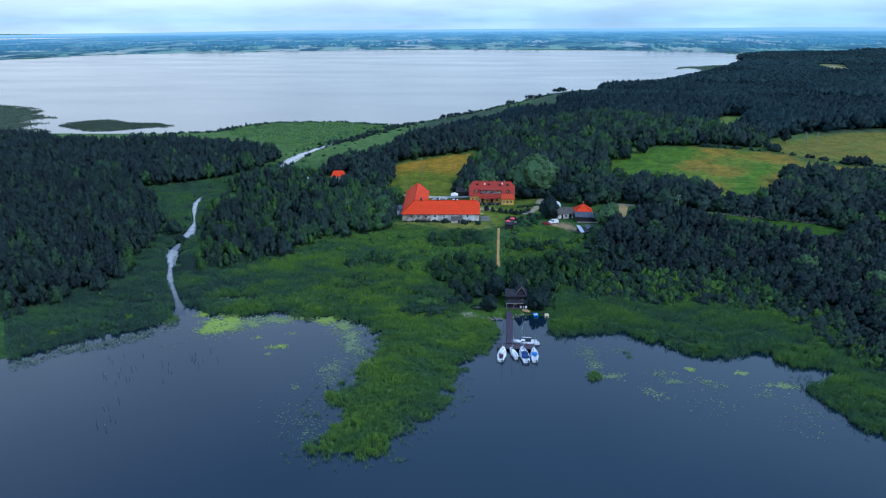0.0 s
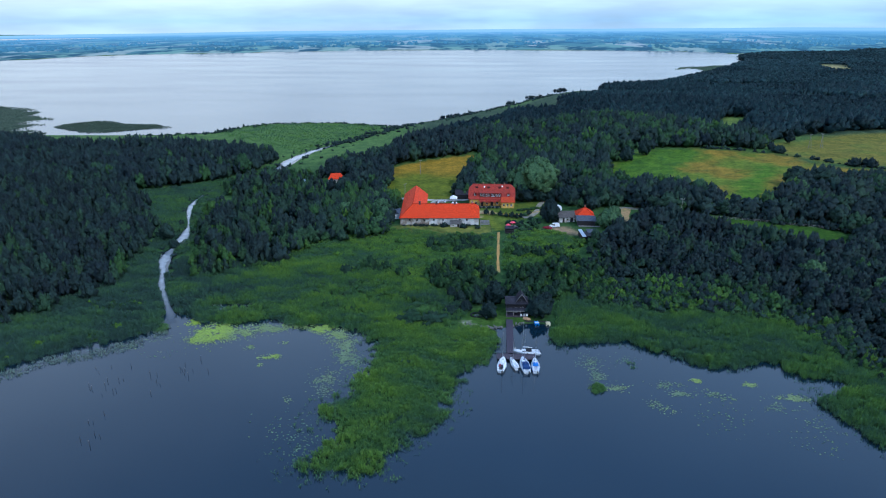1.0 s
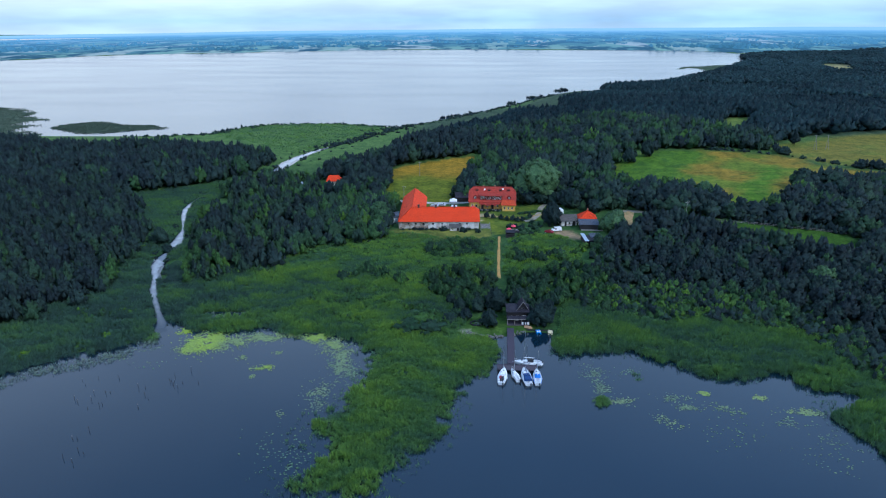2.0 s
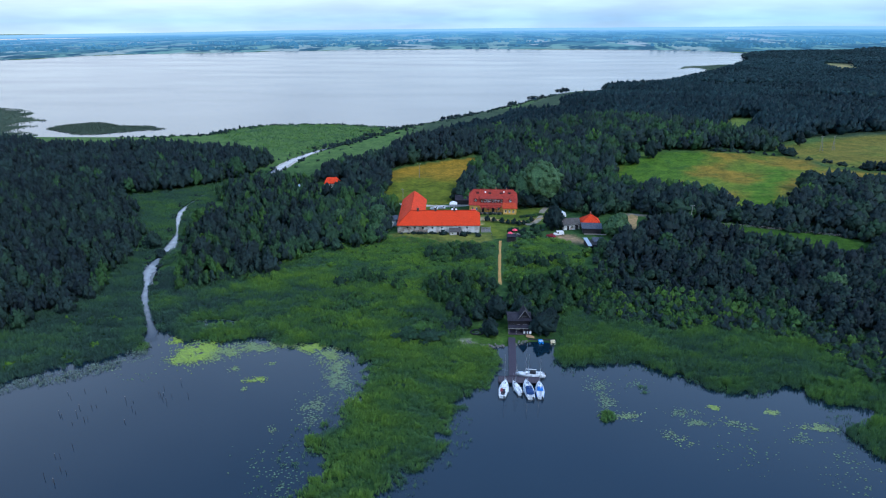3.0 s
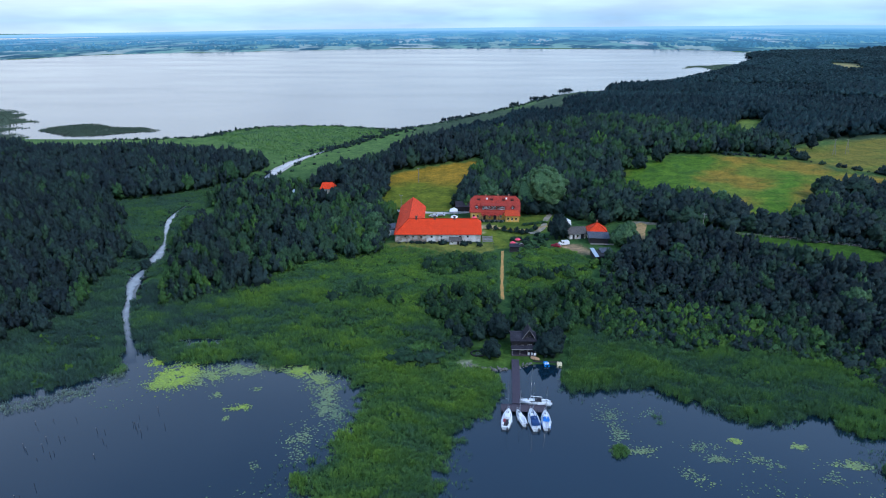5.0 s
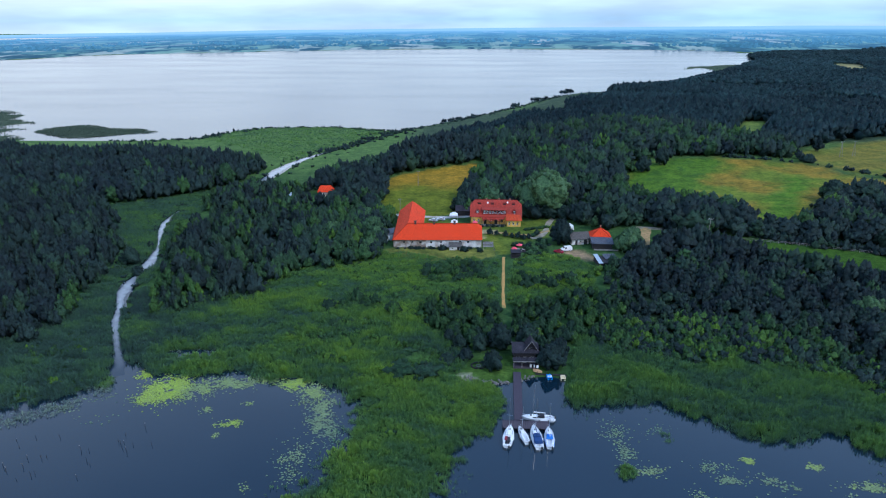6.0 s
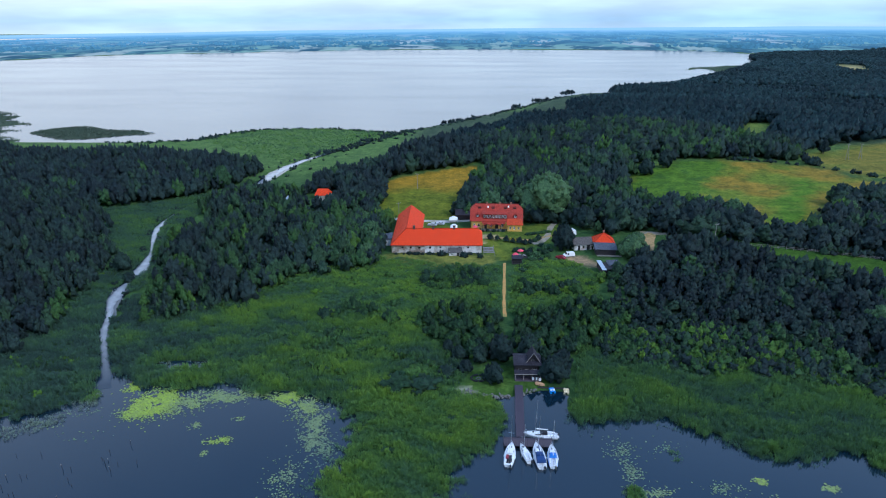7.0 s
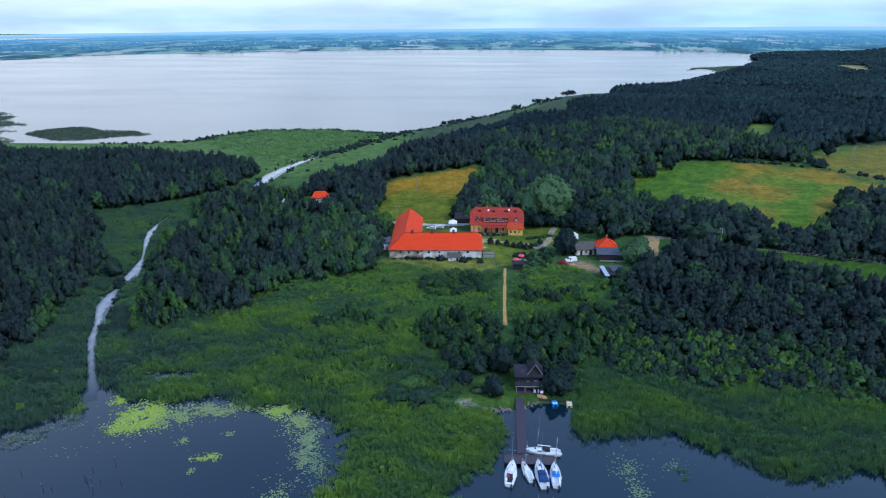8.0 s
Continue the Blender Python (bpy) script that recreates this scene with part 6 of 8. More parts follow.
# ---- boathouse, jetty and boats ----
def build_boathouse():
    z = 0.75
    bh = thing("boathouse", pose(12.7, 197.5, z, 0, 0, 2), "dark stained timber boathouse with gabled dormer and open veranda", "boathouse")
    W = 7.0
    part("front_wall", turned(walling(W - 0.4, 3.7, 0.2, [(0.8, 1.7, 1.0, 2.2), (2.6, 3.6, 0, 2.1), (4.6, 5.8, 1.0, 2.2)]), pose(0.2, 2.2, 0)), WOOD_DARK, bh)
    window(bh, 0.8, 1.7, 1.0, 2.2, pose(0.2, 2.2, 0), WOOD_GREY, 0.05)
    window(bh, 4.6, 5.8, 1.0, 2.2, pose(0.2, 2.2, 0), PAINT_WHITE, 0.05)
    part("door", boxes((2.8, 3.8, 2.26, 2.32, 0, 2.1)), WOOD_GREY, bh)
    part("side_wall", boxes((0.2, 0.4, 2.41, 7.8, 0, 3.7)), WOOD_DARK, bh)
    part("side_wall", boxes((6.6, 6.8, 2.41, 7.8, 0, 3.7)), WOOD_DARK, bh)
    part("back_wall", boxes((0.41, 6.59, 7.6, 7.8, 0, 3.7)), WOOD_DARK, bh)
    part("roof", slabs([[(-0.4, 1.6, 3.6), (7.4, 1.6, 3.6), (7.4, 4.9, 4.9), (-0.4, 4.9, 4.9)]], 0.16), TILE_DARK, bh, uv=True)
    part("roof", slabs([[(-0.4, 8.3, 3.6), (-0.4, 4.9, 4.9), (7.4, 4.9, 4.9), (7.4, 8.3, 3.6)]], 0.16), TILE_DARK, bh, uv=True)
    part("gable", turned(walling(5.4, 0.05, 0.15, [], [(0, 0.0), (5.4, 0.0), (2.7, 1.0)]), pose(6.7, 2.2, 3.65, 0, 0, 90)), WOOD_DARK, bh)
    part("gable", turned(walling(5.4, 0.05, 0.15, [], [(0, 0.0), (5.4, 0.0), (2.7, 1.0)]), pose(0.3, 7.6, 3.65, 0, 0, -90)), WOOD_DARK, bh)
    # steep gabled dormer tower
    part("dormer", turned(walling(3.0, 1.3, 0.15, [(1.0, 2.0, 0.4, 1.2)], [(0, 1.3), (3.0, 1.3), (1.5, 3.4)]), pose(3.6, 3.0, 3.4)), WOOD_DARK, bh, "dark gabled dormer front")
    window(bh, 1.0, 2.0, 0.4, 1.2, pose(3.6, 3.0, 3.4), WOOD_GREY, 0.03)
    part("dormer_roof", slabs([[(3.1, 2.4, 4.0), (5.1, 2.4, 6.95), (5.1, 6.6, 6.95), (3.1, 6.6, 4.0)]], 0.14), TILE_DARK, bh, uv=True)
    part("dormer_roof", slabs([[(5.1, 2.4, 6.95), (7.1, 2.4, 4.0), (7.1, 6.6, 4.0), (5.1, 6.6, 6.95)]], 0.14), TILE_DARK, bh, uv=True)
    part("dormer_cheek", boxes((3.6, 3.75, 3.16, 6.0, 3.6, 4.6)), WOOD_DARK, bh)
    part("dormer_cheek", boxes((6.45, 6.6, 3.16, 6.0, 3.6, 4.6)), WOOD_DARK, bh)
    part("barge_board", rods(((3.1, 2.36, 3.9), (5.1, 2.36, 6.9), 0.09), ((5.1, 2.36, 6.9), (7.1, 2.36, 3.9), 0.06), sides=4), WOOD_GREY, bh)
    # veranda
    part("veranda_roof", slabs([[(-0.3, -0.5, 2.1), (7.3, -0.5, 2.1), (7.3, 1.3, 2.4), (-0.3, 1.3, 2.4)]], 0.14), TILE_DARK, bh, uv=True)
    part("fascia", boxes((-0.3, 7.3, -0.58, -0.51, 1.9, 2.11)), WOOD_GREY, bh, "pale weathered fascia board")
    for x in (0.0, 2.3, 4.6, 6.9):
        part("veranda_post", boxes((x - 0.08, x + 0.08, -0.28, -0.12, 0, 1.95)), WOOD_GREY, bh)
    part("veranda_floor", boxes((-0.1, 7.1, -0.45, 2.19, -0.35, 0.0)), DECK, bh)
    part("floor", boxes((0.41, 6.59, 2.42, 7.59, -0.3, 0.0)), DECK, bh)
    for x, w, c in ((4.6, 0.6, GELCOAT_SHADE), (5.7, 0.4, PAINT_WHITE)):
        tb = thing("cool_box", pose(12.7, 196.9, z, 0, 0, 2) @ pose(x, 0.3, 0.0), "white storage box on the boathouse veranda", "box")
        part("body", boxes((0, w, 0, 0.5, 0, 0.65), bevel=0.03), c, tb)
        part("lid", boxes((-0.02, w + 0.02, -0.02, 0.52, 0.654, 0.72), bevel=0.02), GELCOAT_SHADE, tb)
    fig = thing("notice_board", pose(19.3, 196.0, z - 0.1), "white notice board on a post beside the boathouse", "sign")
    part("post", rods(((0, 0, 0), (0, 0, 1.7), 0.05)), WOOD_GREY, fig)
    part("board", boxes((-0.35, 0.35, -0.06, -0.02, 0.9, 1.7)), PAINT_WHITE, fig)


def build_jetty():
    j = thing("jetty", pose(12.4, 194.6, 0.0, 0, 0, 0), "T-shaped plank jetty of weathered brown boards on piles", "jetty")
    top = 0.72
    slope = -0.85 / 22.5                                             # the walkway runs slightly askew
    plank = boxes((-1.1, 1.1, 0.0, 0.265, top - 0.05, top))
    me = None
    n = 80
    r = random.Random(3)
    for k in range(n):
        y = -k * 0.28
        x = 1.1 + slope * k * 0.28
        if me is None:
            o = part("plank", plank, DECK, j)
            me = o.data
        else:
            o = new("plank", me)
            o.parent = j
        o.matrix_local = pose(x + r.uniform(-0.03, 0.03), y, r.uniform(-0.008, 0.008), 0, 0, r.uniform(-0.5, 0.5))
    # cross head
    head = boxes((-0.132, 0.132, -3.2, 0.0, top - 0.05, top))
    me = None
    for k in range(41):
        x = -3.7 + k * 0.28
        if me is None:
            o = part("head_plank", head, DECK, j)
            me = o.data
        else:
            o = new("head_plank", me)
            o.parent = j
        o.matrix_local = pose(x, -22.45, r.uniform(-0.008, 0.008), 0, 0, r.uniform(-0.4, 0.4))
    for side in (-0.85, 0.85):
        part("beam", rods(((1.1 + side, 0.3, top - 0.16), (0.25 + side, -22.3, top - 0.16), 0.1), sides=4), WOOD_DARK, j)
    for y in (-22.7, -25.4):
        part("beam", boxes((-3.8, 7.6, y - 0.08, y + 0.08, top - 0.25, top - 0.055)), WOOD_DARK, j)
    for k in range(8):
        for side in (-0.95, 0.95):
            y = -0.6 - 3.0 * k
            part("pile", rods(((1.1 + slope * -y + side, y, -1.5), (1.1 + slope * -y + side, y, top - 0.06), 0.1)), WOOD_DARK, j)
    for k in range(6):
        for y in (-22.55, -25.55):
            part("pile", rods(((-3.6 + 2.22 * k, y, -1.5), (-3.6 + 2.22 * k, y, top + 0.35), 0.1)), WOOD_DARK, j)
    part("joint_strip", boxes((-0.4, 1.9, -11.2, -11.1, top + 0.004, top + 0.02)), DECK, j, "flat cross batten between deck sections")
    part("joint_strip", boxes((-0.2, 2.1, -5.6, -5.5, top + 0.004, top + 0.02)), DECK, j, "flat cross batten between deck sections")


def hull(L, B, H, draft=0.35, stern=0.72, n=22):
    """A yacht's hull, bow towards +y: stations from stern to bow, rounded sections, raised sheer; closed by a deck."""
    bm = bmesh.new()
    rings = []
    for i in range(n + 1):
        u = i / n
        y = -L / 2 + L * u
        w = B / 2 * (stern + (1 - stern) * math.sin(min(u / 0.45, 1) * math.pi / 2)) if u < 0.45 else B / 2 * math.cos((u - 0.45) / 0.55 * math.pi / 2) ** 0.72
        w = max(w, 0.03)
        sheer = H * (0.86 + 0.3 * u * u)
        keel = -draft * math.sin(math.pi * min(1, 0.25 + u * 0.75)) if u < 0.98 else 0.1
        ring = []
        for k in range(9):
            a = k / 8 * 2 - 1
            s = abs(a)
            z = sheer if s == 1 else keel + (sheer - keel) * s ** 2.4
            ring.append(bm.verts.new((w * math.copysign(min(1, s ** 0.55), a), y, z)))
        rings.append(ring)
    for p, q in zip(rings, rings[1:]):
        for k in range(8):
            bm.faces.new((p[k], p[k + 1], q[k + 1], q[k]))
    bm.faces.new(rings[0][::-1])
    bm.faces.new(rings[-1])
    return bm, rings


def deck_of(L, B, H, z_off, u0, u1, inset, stern=0.72, n=16, crown=0.06, thick=0.05):
    """A deck plate between two stations, inset from the hull's side."""
    bm = bmesh.new()
    rows = []
    for i in range(n + 1):
        u = u0 + (u1 - u0) * i / n
        y = -L / 2 + L * u
        w = B / 2 * (stern + (1 - stern) * math.sin(min(u / 0.45, 1) * math.pi / 2)) if u < 0.45 else B / 2 * math.cos((u - 0.45) / 0.55 * math.pi / 2) ** 0.72
        w = max(w - inset, 0.02)
        z = H * (0.86 + 0.3 * u * u) + z_off
        rows.append([bm.verts.new((-w, y, z)), bm.verts.new((0, y, z + crown)), bm.verts.new((w, y, z))])
    for p, q in zip(rows, rows[1:]):
        bm.faces.new((p[0], p[1], q[1], q[0]))
        bm.faces.new((p[1], p[2], q[2], q[1]))
    bmesh.ops.recalc_face_normals(bm, faces=bm.faces[:])
    r = bmesh.ops.extrude_face_region(bm, geom=bm.faces[:])
    bmesh.ops.translate(bm, vec=(0, 0, -thick), verts=[v for v in r["geom"] if isinstance(v, bmesh.types.BMVert)])
    return bm


def cabin(x, y0, y1, w0, w1, z0, h, slope=0.5):
    """A coachroof with sloping ends and tumbled-in sides."""
    bm = bmesh.new()
    low = [(-w0, y0, z0), (w0, y0, z0), (w1, y1, z0), (-w1, y1, z0)]
    top = [(-w0 * 0.86, y0 + 0.1, z0 + h), (w0 * 0.86, y0 + 0.1, z0 + h), (w1 * 0.75, y1 - slope, z0 + h * 0.8), (-w1 * 0.75, y1 - slope, z0 + h * 0.8)]
    a = [bm.verts.new(p) for p in low]
    b = [bm.verts.new(p) for p in top]
    bm.faces.new(b)
    bm.faces.new(a[::-1])
    for i in range(4):
        k = (i + 1) % 4
        bm.faces.new((a[i], a[k], b[k], b[i]))
    bmesh.ops.bevel(bm, geom=bm.edges[:], offset=0.09, segments=2, affect="EDGES")
    return bm


def sailboat(x, y, heading, L, B, label, cover=None, mast=9.0, cockpit=None, stripe=None, name="sailboat", motor=True, boom=True, bimini=None, gear=None):
    H = 0.85
    s = thing(name, pose(x, y, 0.0, 0, 0, heading), label, "boat", "sailboats at the jetty")
    bm, rings = hull(L, B, H)
    part("hull", bm, GELCOAT, s, "white hull")
    part("deck", deck_of(L, B, H, 0.0, 0.0, 0.985, 0.05), GELCOAT_SHADE if cockpit is None else GELCOAT, s)
    part("rub_rail", deck_of(L, B, H, -0.12, 0.0, 0.99, -0.035, crown=0.0, thick=0.07), stripe or GELCOAT_SHADE, s)
    part("coachroof", cabin(0, -0.06 * L, 0.33 * L, B * 0.33, B * 0.16, H * 0.95, 0.48), GELCOAT, s)
    part("cabin_window", boxes((-B * 0.325, -B * 0.30, 0.0, 0.16 * L, H + 0.18, H + 0.34)), GLASS, s, "dark cabin window")
    part("cabin_window", boxes((B * 0.30, B * 0.325, 0.0, 0.16 * L, H + 0.18, H + 0.34)), GLASS, s, "dark cabin window")
    part("hatch", boxes((-0.25, 0.25, 0.19 * L, 0.19 * L + 0.5, H + 0.36, H + 0.45), bevel=0.02), STEEL_DARK, s)
    # cockpit well: sole, benches
    part("cockpit_sole", boxes((-B * 0.2, B * 0.2, -0.43 * L, -0.08 * L, H * 0.9, H * 0.93 + 0.04)), cockpit or GELCOAT_SHADE, s, "cockpit sole")
    for q in (-1, 1):
        part("bench", boxes((min(q * B * 0.21, q * B * 0.36), max(q * B * 0.21, q * B * 0.36), -0.42 * L, -0.08 * L, H * 0.9, H + 0.22), bevel=0.03), GELCOAT, s)
    if cover:
        bmc = cabin(0, -0.40 * L, -0.06 * L, B * 0.40, B * 0.34, H + 0.1, 0.75, 0.15)
        part("cockpit_cover", bmc, cover, s, "canvas cockpit cover")
    if bimini:
        part("sprayhood", cabin(0, -0.20 * L, 0.04 * L, B * 0.36, B * 0.30, H + 0.2, 0.85, 0.5), bimini, s, "canvas sprayhood")
    if gear:
        part("cockpit_cushion", boxes((-B * 0.30, -B * 0.05, -0.30 * L, -0.12 * L, H + 0.2, H + 0.32), bevel=0.03), gear, s, "dark red cockpit cushion")
        part("cockpit_bag", boxes((B * 0.02, B * 0.28, -0.40 * L, -0.30 * L, H + 0.2, H + 0.5), bevel=0.06), CANVAS_BLACK, s, "black canvas bag in the cockpit")
    part("rudder", boxes((-0.04, 0.04, -0.5 * L - 0.35, -0.5 * L, -0.5, H * 0.7)), GELCOAT, s)
    part("tiller", rods(((0, -0.5 * L - 0.1, H + 0.1), (0, -0.33 * L, H + 0.35), 0.03)), WOOD_GREY, s)
    if motor:
        part("outboard_motor", boxes((B * 0.14, B * 0.14 + 0.32, -0.5 * L - 0.42, -0.5 * L - 0.02, 0.35, 0.95), (B * 0.14 + 0.1, B * 0.14 + 0.22, -0.5 * L - 0.3, -0.5 * L - 0.1, -0.4, 0.34), bevel=0.03), STEEL_DARK, s)
    # rig
    my = 0.16 * L
    part("mast", rods(((0, my, H + 0.4), (0, my - 0.15, H + mast), 0.07, 0.045), sides=8), ALU, s)
    if boom:
        part("boom", rods(((0, my - 0.1, H + 1.25), (0, my - 0.38 * L, H + 1.2), 0.06), sides=8), ALU, s)
        part("furled_sail", rods(((0, my - 0.15, H + 1.36), (0, my - 0.37 * L, H + 1.3), 0.12, 0.07), sides=8), cover or CANVAS_WHITE, s, "sail furled on the boom")
    part("spreader", rods(((-0.75, my - 0.1, H + mast * 0.5), (0.75, my - 0.1, H + mast * 0.5), 0.03)), ALU, s)
    part("stay", rods(((0, my - 0.15, H + mast), (0, 0.49 * L, H * 1.16), 0.012), ((0, my - 0.15, H + mast), (0, -0.49 * L, H), 0.012), sides=3), STEEL_DARK, s)
    for q in (-1, 1):
        part("shroud", rods(((0, my - 0.15, H + mast * 0.95), (q * 0.75, my - 0.1, H + mast * 0.5), 0.012), ((q * 0.75, my - 0.1, H + mast * 0.5), (q * B * 0.44, my - 0.2, H), 0.012), sides=3), STEEL_DARK, s)
    bw = 0.3
    part("pulpit", rods(((-bw, 0.40 * L, H + 0.1), (-bw, 0.42 * L, H + 0.65), 0.02), ((bw, 0.40 * L, H + 0.1), (bw, 0.42 * L, H + 0.65), 0.02), ((-bw, 0.42 * L, H + 0.65), (0, 0.49 * L, H + 0.7), 0.02), ((bw, 0.42 * L, H + 0.65), (0, 0.49 * L, H + 0.7), 0.02), sides=4), ALU, s)
    for q in (-1, 1):
        part("fender", rods(((q * (B / 2 + 0.06), -0.1 * L, 0.15), (q * (B / 2 + 0.06), -0.1 * L, 0.7), 0.1), sides=8), CANVAS_WHITE, s)
    return s


def at_points(nose, stern):
    (x1, y1), (x0, y0) = nose, stern
    return (x0 + x1) / 2, (y0 + y1) / 2, math.degrees(math.atan2(-(x1 - x0), y1 - y0))


build_boathouse()
build_jetty()
sailboat(*at_points((10.5, 170.0), (9.3, 162.3)), 7.9, 2.55, "white sailboat with an open cockpit moored at the jetty", mast=9.5, cockpit=CANVAS_BLACK, gear=CANVAS_WINE)
sailboat(*at_points((12.6, 169.6), (14.2, 163.9)), 6.1, 1.9, "small white sailboat moored askew at the jetty", mast=7.0, motor=True, boom=False)
sailboat(*at_points((16.1, 170.4), (16.9, 162.0)), 8.5, 2.75, "large white sailboat with a dark blue cockpit cover", cover=CANVAS_BLUE, mast=9.5, bimini=CANVAS_BLUE)
sailboat(*at_points((19.7, 169.8), (19.4, 162.3)), 7.5, 2.4, "white sailboat with a bright blue canvas sprayhood", mast=8.5, stripe=CANVAS_BRIGHT, bimini=CANVAS_BRIGHT)
sailboat(*at_points((13.5, 174.0), (21.6, 173.4)), 8.1, 2.5, "white sailboat moored alongside the jetty head", mast=9.5, bimini=CANVAS_BLACK)


def pedal_boat(x, y, heading, material, label):
    p = thing("pedal_boat", pose(x, y, 0.0, 0, 0, heading), label, "pedal boat", "pedal boats on the shore")
    for q in (-0.5, 0.5):
        bm, _ = hull(2.6, 0.62, 0.42, 0.2, 0.8, 10)
        part("float", turned(bm, pose(q, 0, 0)), material, p)
    part("deck", boxes((-0.72, 0.72, -1.05, 0.85, 0.36, 0.46), bevel=0.04), material, p)
    for q in (-0.36, 0.36):
        part("seat", boxes((q - 0.25, q + 0.25, -0.55, -0.1, 0.464, 0.62), (q - 0.25, q + 0.25, -0.72, -0.56, 0.464, 1.0), bevel=0.04), PAINT_WHITE if material is PLASTIC_BLUE else material, p)
    part("pedal_box", boxes((-0.5, 0.5, 0.25, 0.5, 0.464, 0.75), bevel=0.05), material, p)


pedal_boat(22.4, 193.6, 8, PLASTIC_BLUE, "blue plastic pedal boat moored by the bank")
pedal_boat(26.2, 193.4, -5, PLASTIC_CREAM, "cream plastic pedal boat moored by the bank")
log = thing("mooring_beam", pose(18.6, 194.7, 0.25), "dark floating mooring beam along the bank", "beam")
part("beam", rods(((0, 0, 0), (8.8, -0.2, 0), 0.22), sides=8), WOOD_DARK, log)
for k in range(4):
    part("stake", rods(((0.6 + 2.5 * k, 0.3, -1.2), (0.6 + 2.5 * k, 0.3, 0.8), 0.07)), WOOD_DARK, log)
dinghy = thing("upturned_dinghy", pose(19.4, 195.8, ground_at(19.4, 195.8) + 0.1, 0, 0, 70), "tan upturned rowing dinghy on the bank", "boat")
_bm, _ = hull(2.6, 1.3, 0.5, 0.15, 0.75, 10)
part("hull", turned(_bm, pose(0, 0, 0.55, 180)), SKIN_BROWN, dinghy)

# stones along the shore
revet = thing("stone_bank", pose(0, 0, 0), "low bank of grey granite boulders along the harbour shore", "stones")
SHORE_LINE = rounded([(-1.0, 192.2), (1.8, 191.0), (6.0, 189.8), (11.2, 189.9)], False, 1.0)
SHORE_LINE_EAST = rounded([(14.0, 191.2), (16.4, 192.6), (18.4, 193.6)], False, 1.0)
STONE_MESH = []
for k in range(5):
    bm = bmesh.new()
    bmesh.ops.create_icosphere(bm, subdivisions=2, radius=0.5)
    for v in bm.verts:
        v.co *= 1 + 0.35 * noise.noise(v.co * 1.7 + Vector((k * 7, 0, 0)))
        v.co.z *= 0.7
    me = bpy.data.meshes.new("boulder")
    bm.to_mesh(me)
    bm.free()
    me.materials.append(STONE)
    STONE_MESH.append(me)
for line, per in ((SHORE_LINE, 8.0), (SHORE_LINE_EAST, 5.0)):
    for a, b in zip(line, line[1:]):
        for _ in range(max(1, int(np.hypot(*(b - a)) * per))):
            u = rng.uniform(0, 1)
            o = new("boulder", STONE_MESH[int(rng.integers(0, 5))])
            o.parent = revet
            s = rng.uniform(0.3, 0.78)
            o.matrix_local = pose(a[0] + (b[0] - a[0]) * u + rng.normal(0, 0.2), a[1] + (b[1] - a[1]) * u + rng.normal(0, 0.5), rng.uniform(0.05, 0.4), rng.uniform(0, 40), rng.uniform(0, 40), rng.uniform(0, 360)) @ Matrix.Diagonal((s, s, s, 1))
ring = thing("log_seat_ring", pose(2.6, 197.9, ground_at(2.6, 197.9)), "ring of dark log benches round a fire place on the lawn", "bench")
for k in range(8):
    a0, a1 = k * 0.785 + 0.08, (k + 1) * 0.785 - 0.08
    part("log", rods(((2.1 * math.cos(a0), 1.7 * math.sin(a0), 0.25), (2.1 * math.cos(a1), 1.7 * math.sin(a1), 0.25), 0.24), sides=8), WOOD_DARK, ring)
for k in range(9):
    o = new("hearth_stone", STONE_MESH[k % 5])
    o.parent = ring
    o.matrix_local = pose(0.6 * math.cos(k * 0.7), 0.6 * math.sin(k * 0.7), 0.12, 0, 0, k * 40) @ Matrix.Diagonal((0.4, 0.4, 0.4, 1))

# ---- tracks, yard furniture, vehicles, garden ----
def ribbon(name, pts, width, material, label, lift=0.05):
    """A track laid on the ground along a plan line, with ragged edges."""
    pts = rounded(pts[::2], False, 1.2) if len(pts) > 40 else pts
    n, rows = len(pts), []
    for i in range(n):
        d = pts[min(i + 1, n - 1)] - pts[max(i - 1, 0)]
        d = d / np.hypot(*d)
        nrm = np.array((-d[1], d[0]))
        w = width / 2 * (1 + 0.1 * math.sin(i * 0.9) + 0.12 * math.sin(i * 0.41))
        rows.append([pts[i] + nrm * w * q for q in (-1, -0.5, 0, 0.5, 1)])
    P = np.array(rows)
    Z = height_at(P[..., 0].ravel(), P[..., 1].ravel()).reshape(P.shape[:2]) + lift
    Z[:, 0] -= lift * 0.9
    Z[:, -1] -= lift * 0.9
    return tagged(sheet(name, P[..., 0], P[..., 1], Z, material), label, "track", kind="structure")


ribbon("path", rounded([(11.3, 236), (11.4, 246), (12.0, 262), (12.9, 283)], False, 1.2), 1.1, PATH_SAND, "narrow sandy footpath through the marsh")
ribbon("lane", rounded([(-60, 341.2), (-44, 340.6), (-24, 337.4), (-10, 337.4), (6, 343)], False, 1.6), 3.4, ROAD, "pale gravel lane behind the barn")
ribbon("drive", rounded([(43, 341), (37.5, 332), (35.0, 323.7), (33.2, 316), (30, 309), (26, 306.8)], False, 1.6), 2.8, GRAVEL, "curved sandy drive to the manor")
ribbon("garden_path", rounded([(5, 313.5), (12, 314), (20, 311.5), (28, 312.5), (35, 317)], False, 1.6), 2.2, DIRT, "sandy garden path before the manor")
ribbon("farm_track", rounded([(77.5, 312), (76.5, 307), (74.6, 300.5), (72.3, 290)], False, 1.6), 3.9, DIRT, "sandy farm track past the hut")
ribbon("lane_east", LANE_EAST, 2.6, GRAVEL, "grey lane along the field fence")


